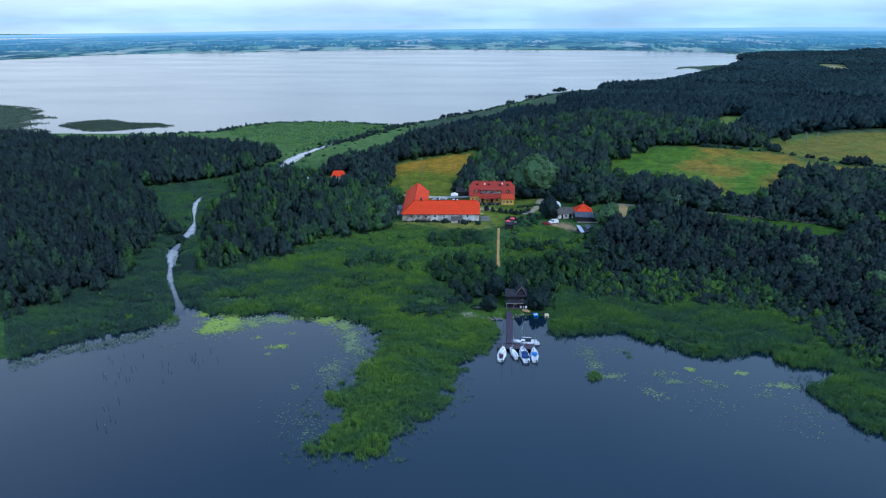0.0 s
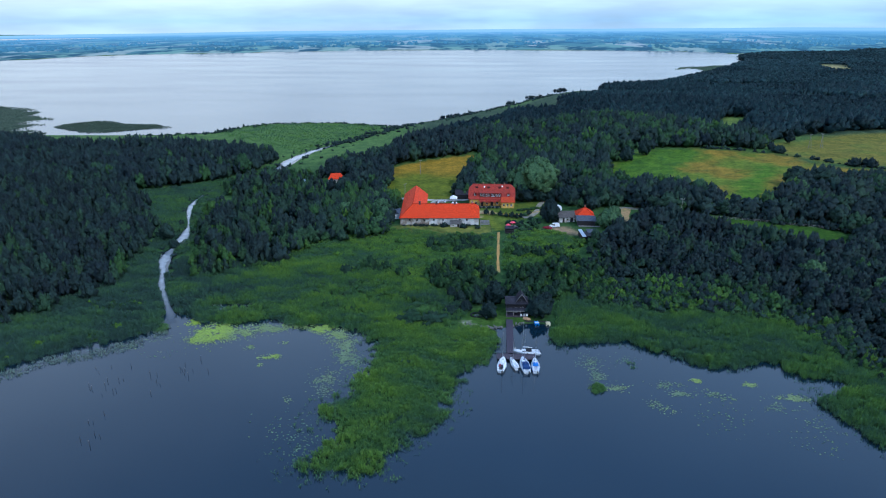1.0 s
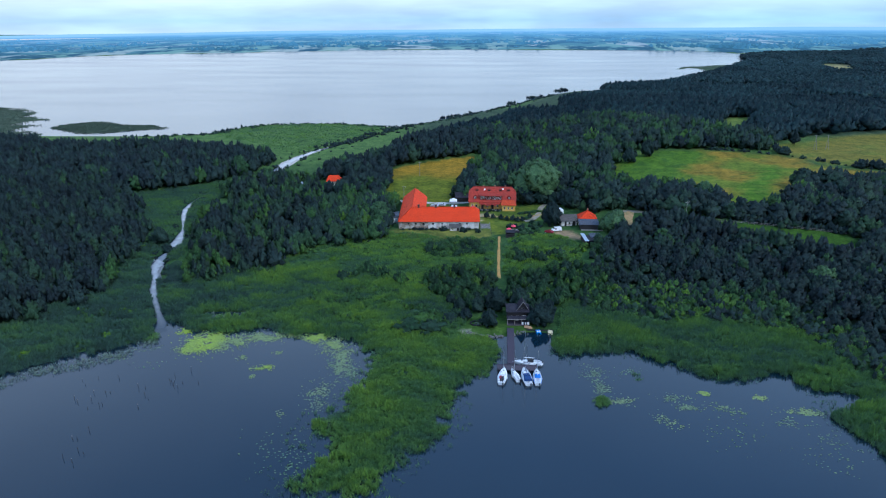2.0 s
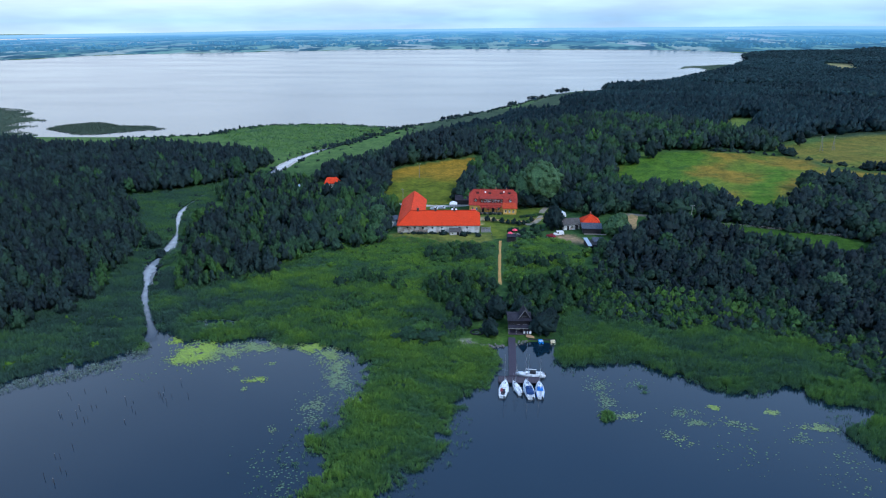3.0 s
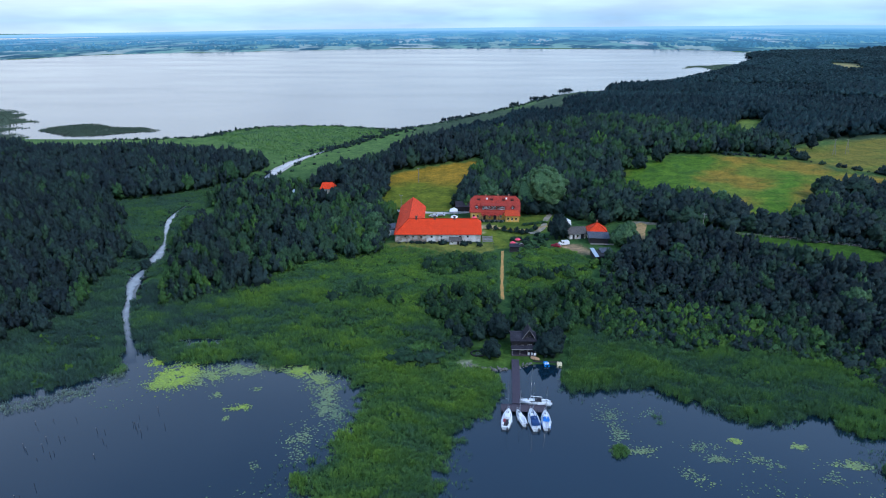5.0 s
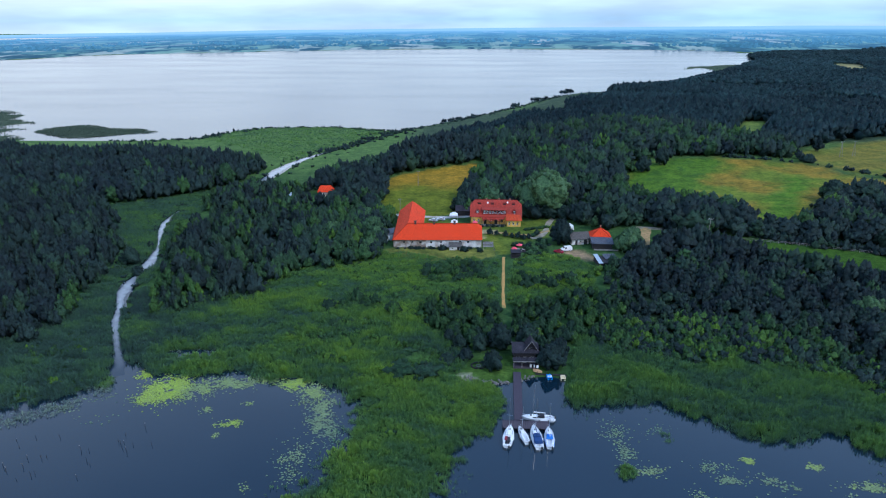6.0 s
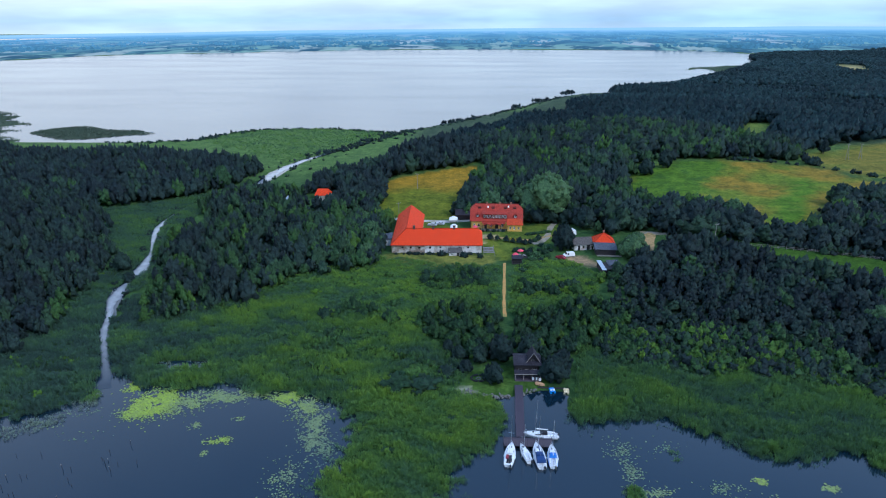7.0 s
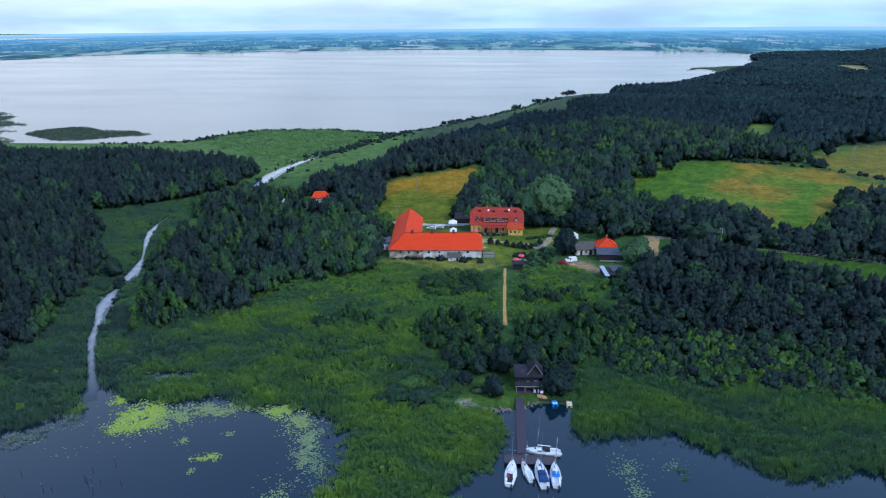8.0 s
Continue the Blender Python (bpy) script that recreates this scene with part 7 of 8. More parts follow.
def parasol(x, y, z, r, material, label):
    p = thing("parasol", pose(x, y, z), label, "parasol", "parasols in the garden")
    part("pole", rods(((0, 0, 0), (0, 0, 2.6), 0.04)), WOOD_GREY, p)
    bm = bmesh.new()
    bmesh.ops.create_cone(bm, cap_ends=False, segments=8, radius1=r, radius2=0.05, depth=0.75, matrix=Matrix.Translation((0, 0, 2.55)))
    rr = bmesh.ops.extrude_edge_only(bm, edges=[e for e in bm.edges if e.is_boundary and e.verts[0].co.z < 2.4])
    bmesh.ops.translate(bm, vec=(0, 0, -0.16), verts=[v for v in rr["geom"] if isinstance(v, bmesh.types.BMVert)])
    part("canopy", bm, material, p)
    for k in range(8):
        a = k * math.pi / 4
        part("rib", rods(((0, 0, 2.86), (r * 0.97 * math.cos(a), r * 0.97 * math.sin(a), 2.15), 0.015), sides=4), WOOD_GREY, p)
    part("foot", rods(((0, 0, 0), (0, 0, 0.12), 0.35), sides=10), STEEL_DARK, p)


parasol(19.8, 292.0, ground_at(19.8, 292.0), 1.3, CANVAS_RED, "red parasol on the dark garden terrace")
parasol(17.4, 286.8, ground_at(17.4, 286.8) + 0.3, 1.25, CANVAS_RED, "red parasol over the dark bar hut")
parasol(0.6, 323.0, ground_at(0.6, 323), 1.4, CANVAS_RED, "red parasol before the manor")


def bar_hut():
    z = ground_at(18, 284)
    b = thing("bar_hut", pose(15.8, 281.6, z), "small dark timber bar hut with an open counter", "hut")
    part("deck", boxes((0, 4.2, 0, 4.4, 0, 0.25)), WOOD_DARK, b)
    part("counter", boxes((0.3, 3.9, 0.5, 0.9, 0.254, 1.25)), WOOD_DARK, b)
    for x in (0.3, 3.9):
        for y in (0.4, 3.2):
            part("post", boxes((x - 0.07, x + 0.07, y - 0.07, y + 0.07, 0.254, 2.3)), WOOD_DARK, b)
    part("roof", slabs([[(-0.1, 0.1, 2.35), (4.3, 0.1, 2.35), (4.3, 3.5, 2.75), (-0.1, 3.5, 2.75)]], 0.1), TILE_DARK, b, uv=True)
    part("back_wall", boxes((0.3, 3.9, 3.28, 3.4, 0.254, 2.5)), WOOD_DARK, b)
    t = thing("garden_terrace", pose(16.4, 288.6, ground_at(19, 291)), "dark wooden garden terrace with low railing", "terrace")
    part("deck", boxes((0, 6.2, 0, 4.0, 0, 0.2)), WOOD_DARK, t)
    part("rail", boxes((0, 6.2, 0.0, 0.06, 0.75, 0.85), (0, 6.2, 3.94, 4.0, 0.75, 0.85)), WOOD_DARK, t)
    for x in (0.05, 3.1, 6.15):
        part("post", boxes((x - 0.05, x + 0.05, -0.02, 0.08, 0.2, 0.9)), WOOD_DARK, t)
    for k in range(3):
        m = thing("picnic_table", pose(17.2 + 2.0 * k, 290.2 + 0.5 * (k % 2), ground_at(19, 291) + 0.2, 0, 0, 10 * k), "dark wooden picnic table with benches", "table", "picnic tables on the terrace")
        part("tabletop", boxes((-0.4, 0.4, -0.8, 0.8, 0.7, 0.76)), WOOD_GREY, m)
        for q in (-0.75, 0.75):
            part("bench", boxes((q - 0.14, q + 0.14, -0.8, 0.8, 0.42, 0.47)), WOOD_GREY, m)
        for y in (-0.6, 0.6):
            part("leg", boxes((-0.7, 0.7, y - 0.04, y + 0.04, 0.34, 0.415), (-0.06, 0.06, y - 0.04, y + 0.04, 0, 0.7)), WOOD_DARK, m)


bar_hut()


def car(x, y, heading, material, L, W, H, label, van=False, name="car"):
    z = ground_at(x, y) + 0.06
    c = thing(name, pose(x, y, z, 0, 0, heading), label, "car" if not van else "van", "vehicles in the yard")
    prof = [(-L / 2, 0.35), (-L / 2, 0.95), (-L / 2 + 0.15, H - 0.1), (-L / 2 + 0.4, H), (L * 0.2, H), (L * 0.33, 1.15), (L / 2 - 0.1, 0.95), (L / 2, 0.7), (L / 2, 0.35)] if van else \
        [(-L / 2, 0.35), (-L / 2, 0.85), (-L * 0.38, 0.98), (-L * 0.26, H), (L * 0.08, H), (L * 0.22, 0.95), (L / 2 - 0.1, 0.8), (L / 2, 0.6), (L / 2, 0.35)]
    bm = bmesh.new()
    rings = []
    for q, k in ((-W / 2, 1.0), (W / 2, 1.0)):
        rings.append([bm.verts.new((q * (0.86 if zz > 1.0 else 1.0), yy, zz)) for yy, zz in prof])
    n = len(prof)
    bm.faces.new(rings[0])
    bm.faces.new(rings[1][::-1])
    for i in range(n):
        k = (i + 1) % n
        bm.faces.new((rings[0][i], rings[0][k], rings[1][k], rings[1][i]))
    bmesh.ops.bevel(bm, geom=bm.edges[:], offset=0.06, segments=2, affect="EDGES")
    part("body", bm, material, c)
    if van:
        part("windscreen", slabs([[(-W * 0.38, L * 0.225, H - 0.12), (W * 0.38, L * 0.225, H - 0.12), (W * 0.42, L * 0.32, 1.28), (-W * 0.42, L * 0.32, 1.28)]], 0.02), GLASS, c)
    else:
        part("windscreen", slabs([[(-W * 0.36, L * 0.10, H - 0.06), (W * 0.36, L * 0.10, H - 0.06), (W * 0.42, L * 0.21, 1.02), (-W * 0.42, L * 0.21, 1.02)]], 0.02), GLASS, c)
        part("rear_window", slabs([[(-W * 0.36, -L * 0.275, H - 0.05), (-W * 0.42, -L * 0.365, 1.04), (W * 0.42, -L * 0.365, 1.04), (W * 0.36, -L * 0.275, H - 0.05)]], 0.02), GLASS, c)
    for q in (-1, 1):
        part("side_window", boxes((q * W * 0.455 - 0.02, q * W * 0.455 + 0.02, -L * 0.2 if not van else L * 0.06, L * 0.06 if not van else L * 0.2, 1.05, H - 0.15)), GLASS, c)
        for yy in (-L * 0.3, L * 0.31):
            w = part("wheel", rods(((q * (W / 2 - 0.2), yy, 0.33), (q * (W / 2 + 0.02), yy, 0.33), 0.33), sides=14), RUBBER, c)
            part("rim", rods(((q * (W / 2 + 0.0), yy, 0.33), (q * (W / 2 + 0.03), yy, 0.33), 0.19), sides=10), ALU, w)
        part("headlight", boxes((q * W * 0.36 - 0.16, q * W * 0.36 + 0.16, L / 2 - 0.06, L / 2 + 0.02, 0.6, 0.76)), GLASS, c)


car(39.6, 290.4, 105, CAR_WHITE, 4.7, 1.9, 2.0, "white delivery van parked by the sheds", van=True, name="van")
car(36.0, 288.0, 62, CAR_RED, 4.2, 1.75, 1.5, "dark red car parked beside the van")
car(44.2, 317.4, 20, CAR_WHITE, 5.6, 2.1, 2.6, "white camper van parked under the trees", van=True, name="camper_van")
car(-19.8, 329.8, 80, CAR_SILVER, 4.4, 1.8, 1.5, "silver car parked in the barn yard")
car(-16.2, 331.6, 75, CAR_SILVER, 4.3, 1.75, 1.5, "grey car parked in the barn yard")


def gazebo(x, y, r, h, label):
    z = ground_at(x, y)
    g = thing("gazebo_tent", pose(x, y, z), label, "tent", "white tents in the yard")
    for a, b in ((-1, -1), (1, -1), (1, 1), (-1, 1)):
        part("pole", rods(((a * r, b * r, 0), (a * r, b * r, h), 0.05)), ALU, g)
    e = [(-r - 0.1, -r - 0.1, h), (r + 0.1, -r - 0.1, h), (r + 0.1, r + 0.1, h), (-r - 0.1, r + 0.1, h)]
    for k in range(4):
        part("canopy", slabs([[e[k], e[(k + 1) % 4], (0, 0, h + 1.3)]], 0.05), CANVAS_WHITE, g)
    part("valance", boxes((-r - 0.1, r + 0.1, -r - 0.12, -r - 0.1, h - 0.35, h)), CANVAS_WHITE, g)


gazebo(-9.9, 335.0, 1.9, 2.2, "white pavilion tent by the lane")
gazebo(-9.2, 323.5, 1.5, 2.1, "small white tent in the barn yard")


def pole(x, y, h, label="tall grey wooden power pole", twin=False):
    p = thing("power_pole", pose(x, y, ground_at(x, y)), label, "pole", "power poles")
    part("post", rods(((0, 0, -0.3), (0, 0, h), 0.15, 0.1), sides=8), WOOD_GREY, p)
    if twin:
        part("brace", rods(((1.8, 0, -0.3), (0.1, 0, h - 0.6), 0.13, 0.1), sides=8), WOOD_GREY, p)
    part("cross_arm", boxes((-0.9, 0.9, -0.06, 0.06, h - 0.5, h - 0.38)), WOOD_GREY, p)
    for q in (-0.8, 0, 0.8):
        part("insulator", rods(((q, 0, h - 0.377), (q, 0, h - 0.15), 0.06)), CANVAS_WHITE, p)


pole(-36.6, 336.5, 9.5)
pole(-33.4, 398, 9.0)
pole(232, 447, 10, "tall grey braced wooden power pole", True)
pole(241, 449, 10, "tall grey braced wooden power pole", True)
pole(100, 297, 9)

fence = thing("field_fence", pose(0, 0, 0), "long grey post-and-rail field fence", "fence")
FENCE = rounded([(80, 300), (93, 297), (124, 292.5), (156, 285), (230, 264)], False, 3.0)
for a, b in zip(FENCE, FENCE[1:]):
    za, zb = ground_at(*a), ground_at(*b)
    part("post", rods(((a[0], a[1], za - 0.2), (a[0], a[1], za + 1.3), 0.08)), WOOD_GREY, fence)
    for h in (0.6, 1.15):
        part("rail", rods(((a[0], a[1], za + h), (b[0], b[1], zb + h), 0.05), sides=4), WOOD_GREY, fence)

# wooden stakes standing in the shallow bay
for k in range(34):
    cx, cy = ((-98, 150), (-86, 153), (-92, 134), (-80, 160), (-104, 158))[k % 5]
    x, y = cx + rng.normal(0, 3.0), cy + rng.normal(0, 3.5)
    s = thing("stake", pose(x, y, 0, rng.uniform(-6, 6), rng.uniform(-6, 6), 0), "thin dark wooden stake standing in the water", "stake", "stakes in the bay")
    h = rng.uniform(0.5, 1.4)
    part("pole", rods(((0, 0, -1.2), (0, 0, h), 0.06, 0.045), sides=5), WOOD_DARK, s)
    if k % 3 == 0:
        part("crown_knot", rods(((0, 0, h), (0, 0, h + 0.12), 0.11, 0.06), sides=6), WOOD_GREY, s, "pale weathered stake head")

# the narrow river's water, sky reflection painted pale into its colour
def river_ribbon():
    pts = np.vstack([[(-99.5, 188), (-101, 191)], RIVER[(RIVER[:, 1] > 193) & (RIVER[:, 1] < 600)]])
    fine = np.concatenate([np.linspace(a, b, 8)[:-1] for a, b in zip(pts, pts[1:])])
    rows, sky_sheen = [], []
    for i in range(len(fine)):
        d = fine[min(i + 1, len(fine) - 1)] - fine[max(i - 1, 0)]
        n = np.array((-d[1], d[0])) / np.hypot(*d)
        w = float(river_half(fine[i][0], fine[i][1])) + 0.15
        rows.append([fine[i] + n * w * q for q in (-1.0, -0.6, 0.0, 0.6, 1.0)])
        sky_sheen.append(np.clip((fine[i][1] - 190) / 30, 0, 1) * np.array((0.0, 0.8, 1.0, 0.8, 0.0)))
    P = np.array(rows)
    tagged(sheet("river_water", P[..., 0], P[..., 1], P[..., 0] * 0 + 0.012, RIVER_WATER, [("sky_sheen", np.array(sky_sheen))]), "pale water of the narrow river, sky reflection in its colour", "water", kind="structure")


river_ribbon()

# ---- lily pads ----
def lilies(name, spots, label, tint=(0.2, 0.8)):
    """Floating round leaves in loose patches: (x, y, reach x, reach y, number, tone)."""
    c = Cloud()
    fan = np.array([[0, 1, 2], [0, 2, 3], [0, 3, 4], [0, 4, 5]])
    for sx, sy, rx, ry, n, tone in spots:
        x, y = rng.normal(sx, rx * 0.5, n), rng.normal(sy, ry * 0.5, n)
        keep = (wobble(x, y, 1.9, sx) + 0.5 * wobble(x, y, 0.7, sy) > rng.uniform(-0.7, 0.5, n)) & (height_at(x, y) < -0.03)
        for px, py in zip(x[keep], y[keep]):
            r = rng.uniform(0.12, 0.27)
            a = rng.uniform(0, 6.283) + np.arange(6) * 1.047
            v = np.stack([px + np.cos(a) * r, py + np.sin(a) * r * rng.uniform(0.75, 1.0), 0.02 + rng.uniform(0, 0.03) + np.zeros(6)], -1)
            c.add(v, fan, float(np.clip(tone + rng.uniform(-0.2, 0.2), 0, 1)))
    return tagged(new(name, c.mesh(name, PAD)), label, "water plants", kind="stuff")


lilies("lilies_bay_bank", [(-92, 189.5, 2.5, 2.5, 600, 0.9), (-82, 182.5, 5.5, 6, 6000, 0.88), (-85.5, 178.5, 3.5, 3, 900, 0.85), (-74, 182, 5, 4, 1200, 0.6), (-66, 186, 7, 3, 1900, 0.55), (-57, 188.6, 5, 2, 900, 0.6),
                           (-48, 187, 4, 3, 1700, 0.8), (-42, 183, 3.5, 5, 1300, 0.6), (-37.5, 176, 3, 7, 1000, 0.45), (-36.3, 168, 2.5, 4, 350, 0.35)],
       "dense yellow-green floating leaves along the bay's reeds")
lilies("lilies_bay", [(-59.3, 168.2, 2.8, 1.5, 300, 0.85), (-67.6, 173.6, 1.4, 1.6, 90, 0.6), (-57.6, 177, 1.5, 1.0, 60, 0.6), (-61, 163.4, 1.0, 1.0, 40, 0.6), (-38, 172, 3, 5, 420, 0.3), (-33.5, 166, 2.5, 5, 420, 0.2), (-40, 157, 4, 5, 420, 0.4), (-39, 151, 4, 3, 140, 0.4), (-48, 146, 1.5, 1.5, 50, 0.5),
                      (-45, 135, 7, 8, 130, 0.05), (-40, 128, 6, 7, 130, 0.05), (-98, 178, 7, 3, 110, 0.3), (-104, 172, 5, 2, 90, 0.4), (-94, 168, 5, 2.5, 50, 0.2)],
       "scattered green floating leaves on the bay")
lilies("lilies_east", [(35.5, 170, 3.5, 4.5, 260, 0.25), (36.5, 162, 3.0, 5.0, 300, 0.3), (40, 156, 3.5, 1.8, 260, 0.45), (46, 170, 4, 3, 90, 0.1), (49, 149, 2.2, 2.2, 90, 0.35), (52, 146.4, 2.4, 2.0, 130, 0.5),
                       (63.7, 160.5, 1.6, 1.2, 200, 0.7), (57, 154, 4, 1.6, 170, 0.3), (55, 158, 5, 2.2, 210, 0.25), (65.5, 154.2, 3, 1.6, 160, 0.35), (77.8, 159.2, 2.0, 1.1, 190, 0.6), (69, 152, 2.6, 1.5, 110, 0.3),
                       (86.4, 153, 4.4, 1.6, 420, 0.55), (80, 148.5, 5, 3, 120, 0.25), (88, 142, 5.5, 5, 120, 0.2), (84, 134, 5.5, 5, 90, 0.2), (66, 143, 8, 7, 110, 0.15)],
       "scattered pale green floating leaves off the east bank")
ISLET = rounded([(32.6, 155.5), (34.5, 157.2), (37.2, 156.4), (37.4, 153.6), (34.6, 152.2)])
reed_bed("reed_islet", ISLET, 5.0, 0.9, 1.5, (0.4, 0.8), label="small islet of green reeds in the lake", deep=-5)
ISLET_THIN = rounded([(45, 167), (47, 169.5), (49.5, 168.5), (48.5, 166)])
reed_bed("reed_tuft", ISLET_THIN, 1.6, 0.6, 1.1, (0.3, 0.6), label="thin tuft of reeds in the lake", deep=-5)
RAGGED = rounded([(-31, 172), (-36, 160), (-40, 150), (-46, 142), (-42, 132), (-50, 122), (-44, 114), (-30, 112), (-14, 117), (-7, 131), (0, 139), (2, 152), (-2, 160), (-18, 150), (-24, 130)])
reed_bed("sparse_reeds_spit", RAGGED, 0.35, 0.5, 1.2, (0.3, 0.7), label="sparse reeds thinning out into the lake", deep=-5, blades=4)
EAST_EDGE = rounded([(26, 190), (24, 180), (29, 174), (42, 178), (52, 177), (61, 169.5), (73, 163.5), (83, 167), (90, 164), (88, 150), (92, 139), (98, 126), (104, 130), (98, 150), (102, 160), (82, 168), (60, 172), (50, 180), (30, 181)])
reed_bed("sparse_reeds_east", EAST_EDGE, 0.5, 0.6, 1.4, (0.2, 0.5), label="sparse reeds along the lake's edge", deep=-5, blades=4)
WEST_EDGE = rounded([(-185, 140), (-140, 152), (-126, 164.5), (-107, 175.5), (-101, 187), (-97, 181), (-104, 170), (-122, 158), (-138, 147), (-185, 135)])
reed_bed("sparse_reeds_west", WEST_EDGE, 2.2, 0.7, 1.4, (0.2, 1.0), label="sparse pale reeds along the lake's edge", deep=-5, blades=4, material=REED_PALE)
reed_bed("reeds_far_spit", FAR_SPIT, 0.03, 1.5, 3.0, (0.3, 0.9), label="dull reeds on a far spit of the lake", material=REED_DULL, blades=6)
reed_bed("reeds_far_cape", CAPE, 0.15, 0.9, 1.6, (0.0, 0.3), label="dull reeds on the far lake's cape", material=REED_DULL)
reed_bed("reeds_far_isle", ISLE, 0.5, 0.9, 1.6, (0.0, 0.3), label="dull reeds on the low island in the far lake", material=REED_DULL)

# ---- single trees and bushes that stand apart ----
FARM_TREES = [
    ("giant", 34.8, 345, 28, 1.34, LEAF_PALE, "huge pale green willow behind the manor"),
    ("dome", 38.0, 299, 14.5, 0.82, LEAF_DARK, "dark full tree before the open shed"),
    ("dome", 64.5, 288, 11.5, 1.25, LEAF_PALE, "pale green willow beside the hut"),
    ("dome", 68, 297, 9, 1.1, LEAF_PALE, "pale green willow by the farm track"),
    ("dome", 24, 352, 15, 1.0, LEAF_THING, "green leafy tree behind the manor"),
    ("dome", 9, 352, 14.5, 1.3, LEAF_PALE, "grey-green leafy tree behind the manor"),
    ("bush", 49, 269, 2.6, 1.4, LEAF_THING, "green bush before the boarded store"),
    ("bush", 53, 268.5, 3.0, 1.4, LEAF_THING, "green bush before the boarded store"),
    ("bush", 57.5, 270, 3.4, 1.2, LEAF_THING, "green bush before the boarded store"),
    ("dome", 44, 348, 16, 1.1, LEAF_DARK, "tall dark tree beside the willow"),
    ("dome", 30, 337, 10, 1.3, LEAF_DARK, "low dark tree under the willow"),
    ("dome", 44.5, 334, 8, 1.3, LEAF_DARK, "low dark tree beside the drive"),
    ("dome", 37.5, 337.5, 10.5, 1.2, LEAF_DARK, "dark full tree before the willow"),
    ("dome", 26, 340, 11, 1.2, LEAF_DARK, "dark tree beside the willow"),
    ("dome", 51, 326, 11, 1.2, LEAF_DARK, "dark full tree behind the camper van"),
    ("dome", -6.5, 348, 11, 1.1, LEAF_DARK, "round dark tree behind the dark barn"),
    ("dome", -1, 353, 10, 1.1, LEAF_DARK, "round dark tree at the edge of the field"),
    ("dome", 60, 330, 12, 1.1, LEAF_DARK, "dark full tree behind the hut"),
    ("dome", 70, 331, 12, 1.1, LEAF_DARK, "dark full tree by the farm track"),
    ("bush", -3.5, 289.6, 2.6, 1.2, LEAF_DARK, "dark bush growing against the barn wall"),
    ("bush", -13, 290.2, 2.8, 1.0, LEAF_DARK, "dark bush growing against the barn wall"),
    ("bush", 3, 289.0, 1.8, 1.2, LEAF_DARK, "low bush growing by the barn"),
]
HARBOUR_TREES = [
    ("dome", 6.9, 196.4, 7.8, 0.92, LEAF_DARK, "round dark tree on the harbour lawn"),
    ("dome", 23.2, 198.8, 8.7, 1.08, LEAF_DARK, "dense dark tree beside the boathouse"),
    ("dome", 26, 204, 8.1, 0.88, LEAF_DARK, "dense dark tree behind the boathouse"),
    ("dome", 9.2, 208.5, 10.4, 0.96, LEAF_DARK, "dense dark tree behind the boathouse"),
    ("dome", 17.5, 211, 9.0, 0.88, LEAF_DARK, "dense dark tree behind the boathouse"),
    ("dome", 3.0, 207, 7.1, 0.88, LEAF_DARK, "dense dark tree at the lawn's edge"),
    ("bush", -19, 193, 3.6, 2.2, LEAF_THING, "dark willow scrub in the reeds"),
    ("bush", -12.5, 193, 3.4, 2.2, LEAF_THING, "dark willow scrub in the reeds"),
    ("bush", -16, 198, 3.4, 2.2, LEAF_THING, "dark willow scrub in the reeds"),
    ("bush", -6, 200, 3.2, 1.4, LEAF_DARK, "dark willow scrub beside the lawn"),
    ("dome", -1, 201, 5.2, 0.96, LEAF_DARK, "grey-green willow hedge beside the lawn"),
    ("dome", -3, 208.5, 5.4, 0.96, LEAF_DARK, "grey-green willow hedge beside the lawn"),
    ("dome", -6.5, 212.5, 5.4, 0.96, LEAF_DARK, "grey-green willow at the thicket's edge"),
]
FIELD_TREES = [
    ("dome", 112, 417, 14, 0.8, LEAF_DARK, "tall dark tree at the edge of the hill field"),
    ("dome", 98, 404, 12, 0.9, LEAF_DARK, "dark conifer at the edge of the hill field"),
    ("bush", 204, 430, 6, 1.2, LEAF_DARK, "dark round bush on the field's crest"),
    ("cone", 226, 462, 12, 1.0, LEAF_DARK, "dark pointed tree on the back field"),
    ("bush", 232, 392, 6, 1.2, LEAF_DARK, "dark bush on the hill field"),
    ("bush", 241, 391, 6, 1.2, LEAF_DARK, "dark bush on the hill field"),
    ("dome", 166, 322, 12, 1.0, LEAF_PALE, "pale leafy tree in the hedge belt"),
    ("dome", 176, 346, 13, 1.1, LEAF_DARK, "dark full tree at the field's lower edge"),
    ("dome", 130, 232, 10, 1.1, LEAF_PALE, "grey-green willow in the east wood"),
    ("dome", 148, 216, 10, 1.1, LEAF_PALE, "grey-green willow in the east wood"),
    ("dome", 88, 330, 11, 1.1, LEAF_PALE, "grey-green tree in the hedge belt"),
    ("dome", 100, 326, 12, 1.1, LEAF_DARK, "dark full tree in the hedge belt"),
    ("dome", 116, 322, 12, 1.1, LEAF_PALE, "grey-green tree in the hedge belt"),
]
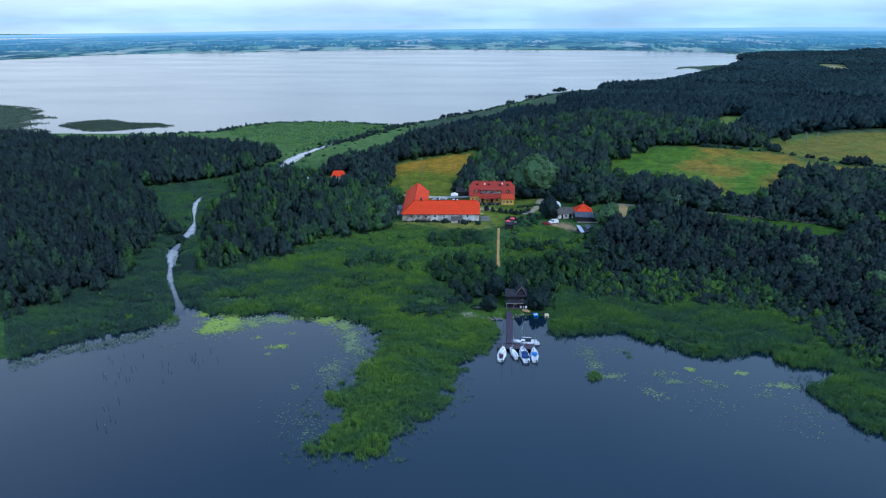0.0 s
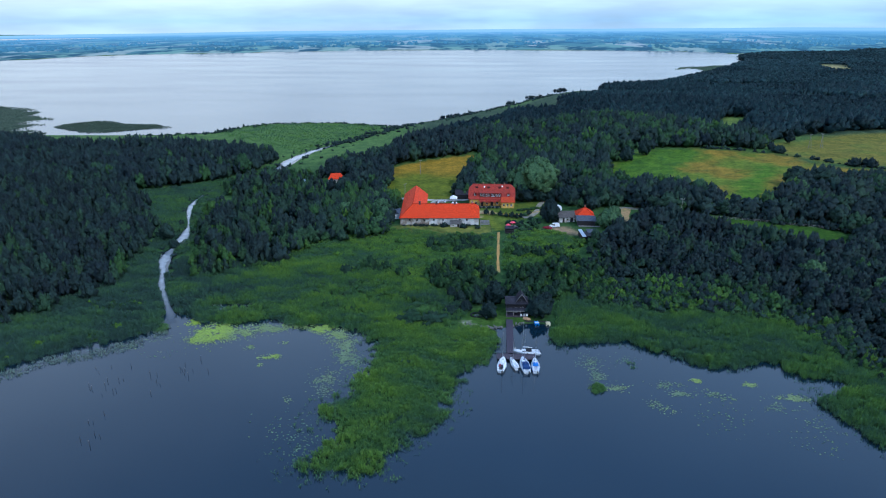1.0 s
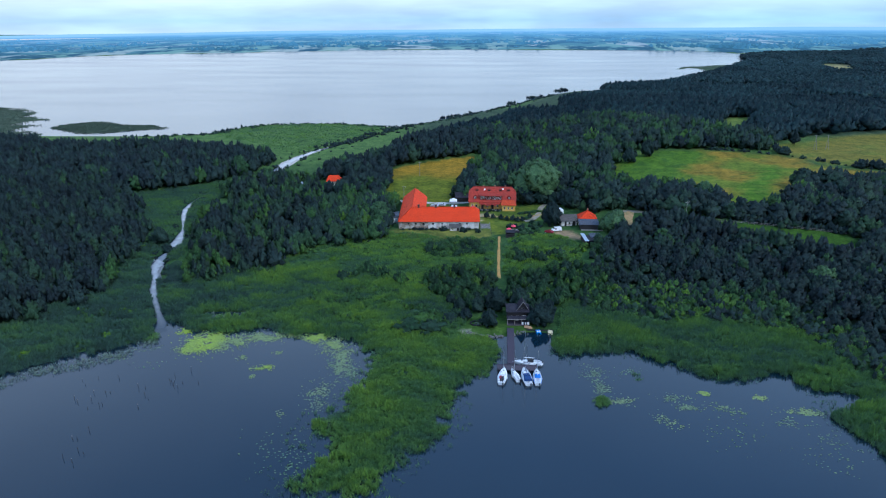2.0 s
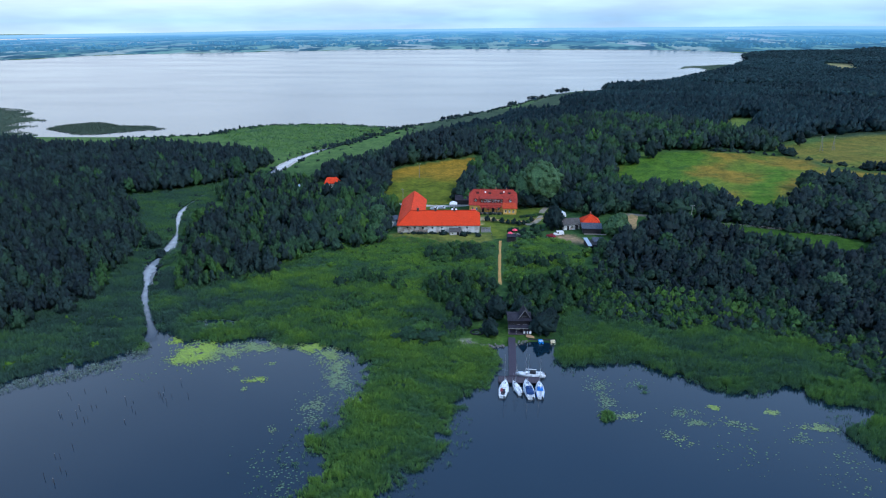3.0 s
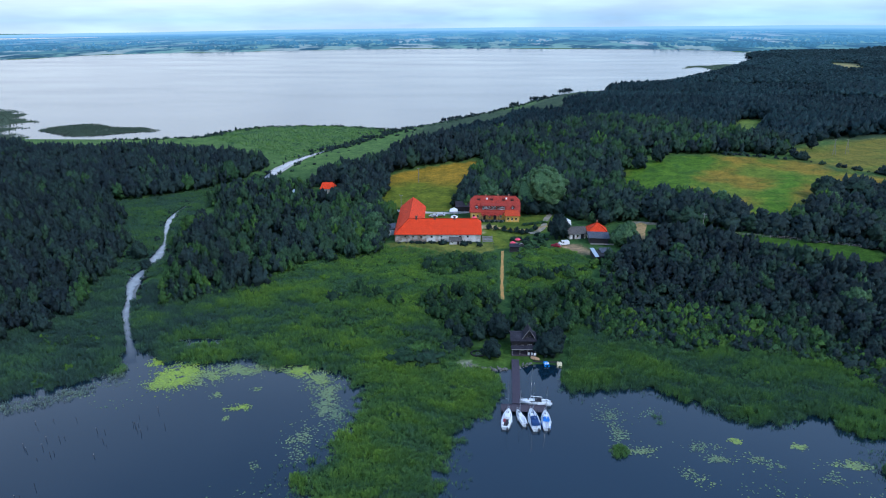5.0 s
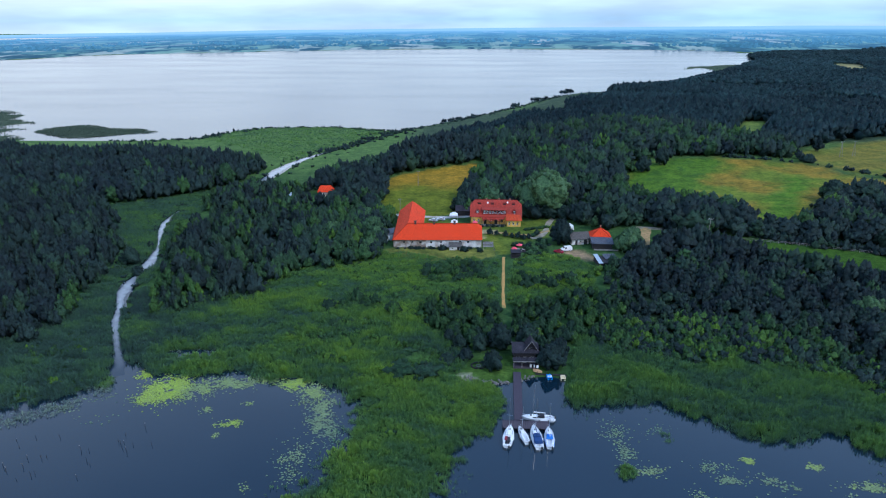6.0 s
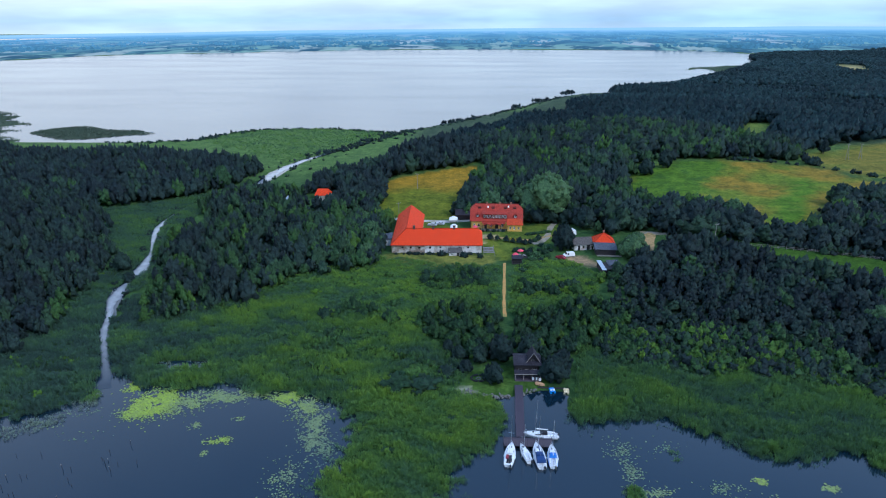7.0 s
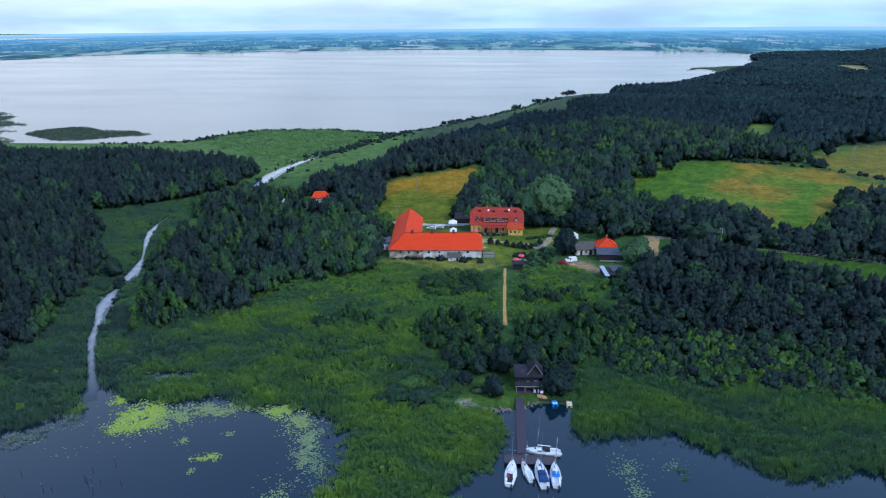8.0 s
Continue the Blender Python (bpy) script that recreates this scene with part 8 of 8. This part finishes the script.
WOOD_TREES = [
    ("dome", -131.0, 260.5, 3.4, 1.5, LEAF_DARK, "dark bush leaning over the river"),
    ("dome", -133.6, 264.5, 3.0, 1.5, LEAF_DARK, "dark bush leaning over the river"),
    ("dome", -139.5, 271, 9.5, 1.0, LEAF_DARK, "dark full tree on the river bank"),
    ("dome", -43, 300, 9, 1.2, LEAF_PALE, "grey-green willow at the wood's edge by the barn"),
    ("dome", -47, 312, 10, 1.2, LEAF_PALE, "grey-green willow at the wood's edge by the barn"),
    ("dome", -44, 286, 8, 1.2, LEAF_PALE, "grey-green willow at the wood's edge by the marsh"),
    ("dome", -55, 290, 10, 1.2, LEAF_PALE, "grey-green willow in the river wood"),
    ("dome", -62, 300, 11, 1.2, LEAF_PALE, "grey-green willow in the river wood"),
    ("dome", -52, 326, 10, 1.2, LEAF_PALE, "grey-green willow in the river wood"),
    ("dome", -150, 400, 17, 0.9, LEAF_THING, "pale full tree at the edge of the west wood"),
    ("round", -40, 238, 6.5, 0.9, LEAF_THING, "slim green tree in the marsh"),
]
for kind, x, y, h, w, m, label in FARM_TREES + HARBOUR_TREES + FIELD_TREES + WOOD_TREES:
    tree_thing(kind, x, y, h, w, m, label=label, category="tree" if kind != "bush" else "bush", name="tree" if kind != "bush" else "bush")
for k, (x, y) in enumerate(((10.5, 310.6), (14.6, 309), (20.1, 306.6), (24.8, 306.6), (29.1, 311), (7.4, 311), (17.4, 307.6), (22.6, 305.4))):
    tree_thing("cone", x, y, 3.2 + 0.5 * (k % 3), 1.4, LEAF_DARK, label="small clipped dark conifer in the manor garden", category="shrub", group="garden conifers", name="garden_conifer")
for k, (x, y) in enumerate(((21, 309), (27, 309.5), (31, 300), (28, 298), (24, 296), (23, 292), (26, 294), (29.5, 303.5), (21, 297), (25, 300), (27, 291), (30, 294), (33, 297), (31, 290), (24, 287), (22, 284), (28, 286), (18.5, 296.5), (32, 303))):
    tree_thing("bush", x, y, 1.3 + 0.45 * (k % 3), 1.3, (LEAF_DARK, LEAF_THING, LEAF_PALE, LEAF_THING)[k % 4], label="garden shrub beside the manor lawn", category="shrub", group="garden shrubs", name="garden_shrub")

for k, (x, y) in enumerate(((18.3, 311.4), (19.4, 310.2), (20.6, 309.4), (17.2, 312))):
    tree_thing("bush", x, y, 0.9 + 0.15 * (k % 2), 1.5, BLOOM, label="low bed of yellow flowers in the manor garden", category="flowers", group="flower beds", name="flower_bed")

# thickets nearest the lake, tree by tree
THICKET_A = rounded([(-17, 231), (-14, 222), (-7, 213), (-1, 208), (9, 206), (9, 232), (7, 241), (-6, 243), (-15, 239)])
THICKET_B = rounded([(14, 206), (26, 210), (40, 214), (52, 212), (50, 240), (38, 250), (30, 240), (14, 234)])
THICKET_C = rounded([(-48, 229), (-40, 234), (-26, 229), (-27, 234), (-40, 240), (-50, 235)])
THICKET_D = rounded([(-20, 258), (-8, 256), (6, 258), (7, 272), (-10, 274), (-20, 268)])
THICKET_E = rounded([(17, 254), (36, 254), (50, 266), (44, 276), (30, 272), (20, 276), (16, 268)])
THICKET_F = rounded([(54, 206), (86, 209), (108, 197), (117, 165), (126, 160), (122, 200), (100, 216), (60, 217)])
THICKETS = [
    (THICKET_A, 3.1, (3.6, 6.0), ("round", "slim", "round"), "young green tree in the thicket by the path"),
    (THICKET_B, 3.2, (3.6, 6.2), ("round", "slim", "round"), "young green tree in the thicket behind the boathouse"),
    (THICKET_C, 4.2, (2.6, 4.6), ("bush", "round"), "low green bush in the marsh"),
    (THICKET_D, 4.0, (2.2, 3.6), ("bush",), "low green scrub bush in the marsh meadow"),
    (THICKET_E, 3.8, (2.6, 4.4), ("bush", "round"), "bright green bush in the scrub below the farm"),
    (THICKET_F, 4.6, (4.5, 7.5), ("round", "bush", "slim"), "green tree at the edge of the east wood"),
]
THICKET_TREES = 0
for outline, step, (h0, h1), kinds, label in THICKETS:
    x, y = scatter(outline, step)
    ok = clear_of(x, y, KEEP_CLEAR) & (height_at(x, y) > 0.2)
    for px, py in zip(x[ok], y[ok]):
        if THICKET_TREES >= 290:
            break
        kind = kinds[int(rng.integers(0, len(kinds)))]
        tree_thing(kind, px, py, rng.uniform(h0, h1), rng.uniform(0.8, 1.1), label=label, category="bush" if kind == "bush" else "tree", group="thicket trees", name="bush" if kind == "bush" else "young_tree")
        THICKET_TREES += 1

# weeds along the barn's foot, hedge by the drive, vines on the veranda
for k in range(16):
    u = (k + 0.5) / 16
    x = -33 + 36 * u + float(rng.uniform(-0.6, 0.6))
    tree_thing("bush", x, 291.4 + 1.6 * u - float(rng.uniform(0.2, 0.8)), float(rng.uniform(0.7, 1.5)), 1.5, LEAF_DARK, label="weedy bush at the foot of the barn wall", category="bush", group="weeds by the barn", name="weed_bush")
for k in range(12):
    tree_thing("bush", 24.5 + 0.95 * k, 318.5 + 0.28 * k + float(rng.uniform(-0.3, 0.3)), 1.3, 1.5, LEAF_THING, label="clipped green hedge bush beside the drive", category="hedge", group="hedge by the drive", name="hedge_bush")
for k, x in enumerate((4.2, 6.6, 9.4, 11.4, 13.6)):
    tree_thing("bush", x, 322.6 + 0.3 * (k % 2), 1.2 + 0.25 * (k % 3), 0.95, LEAF_DARK, label="dark climbing shrub before the manor veranda", category="shrub", group="veranda shrubs", name="veranda_shrub")
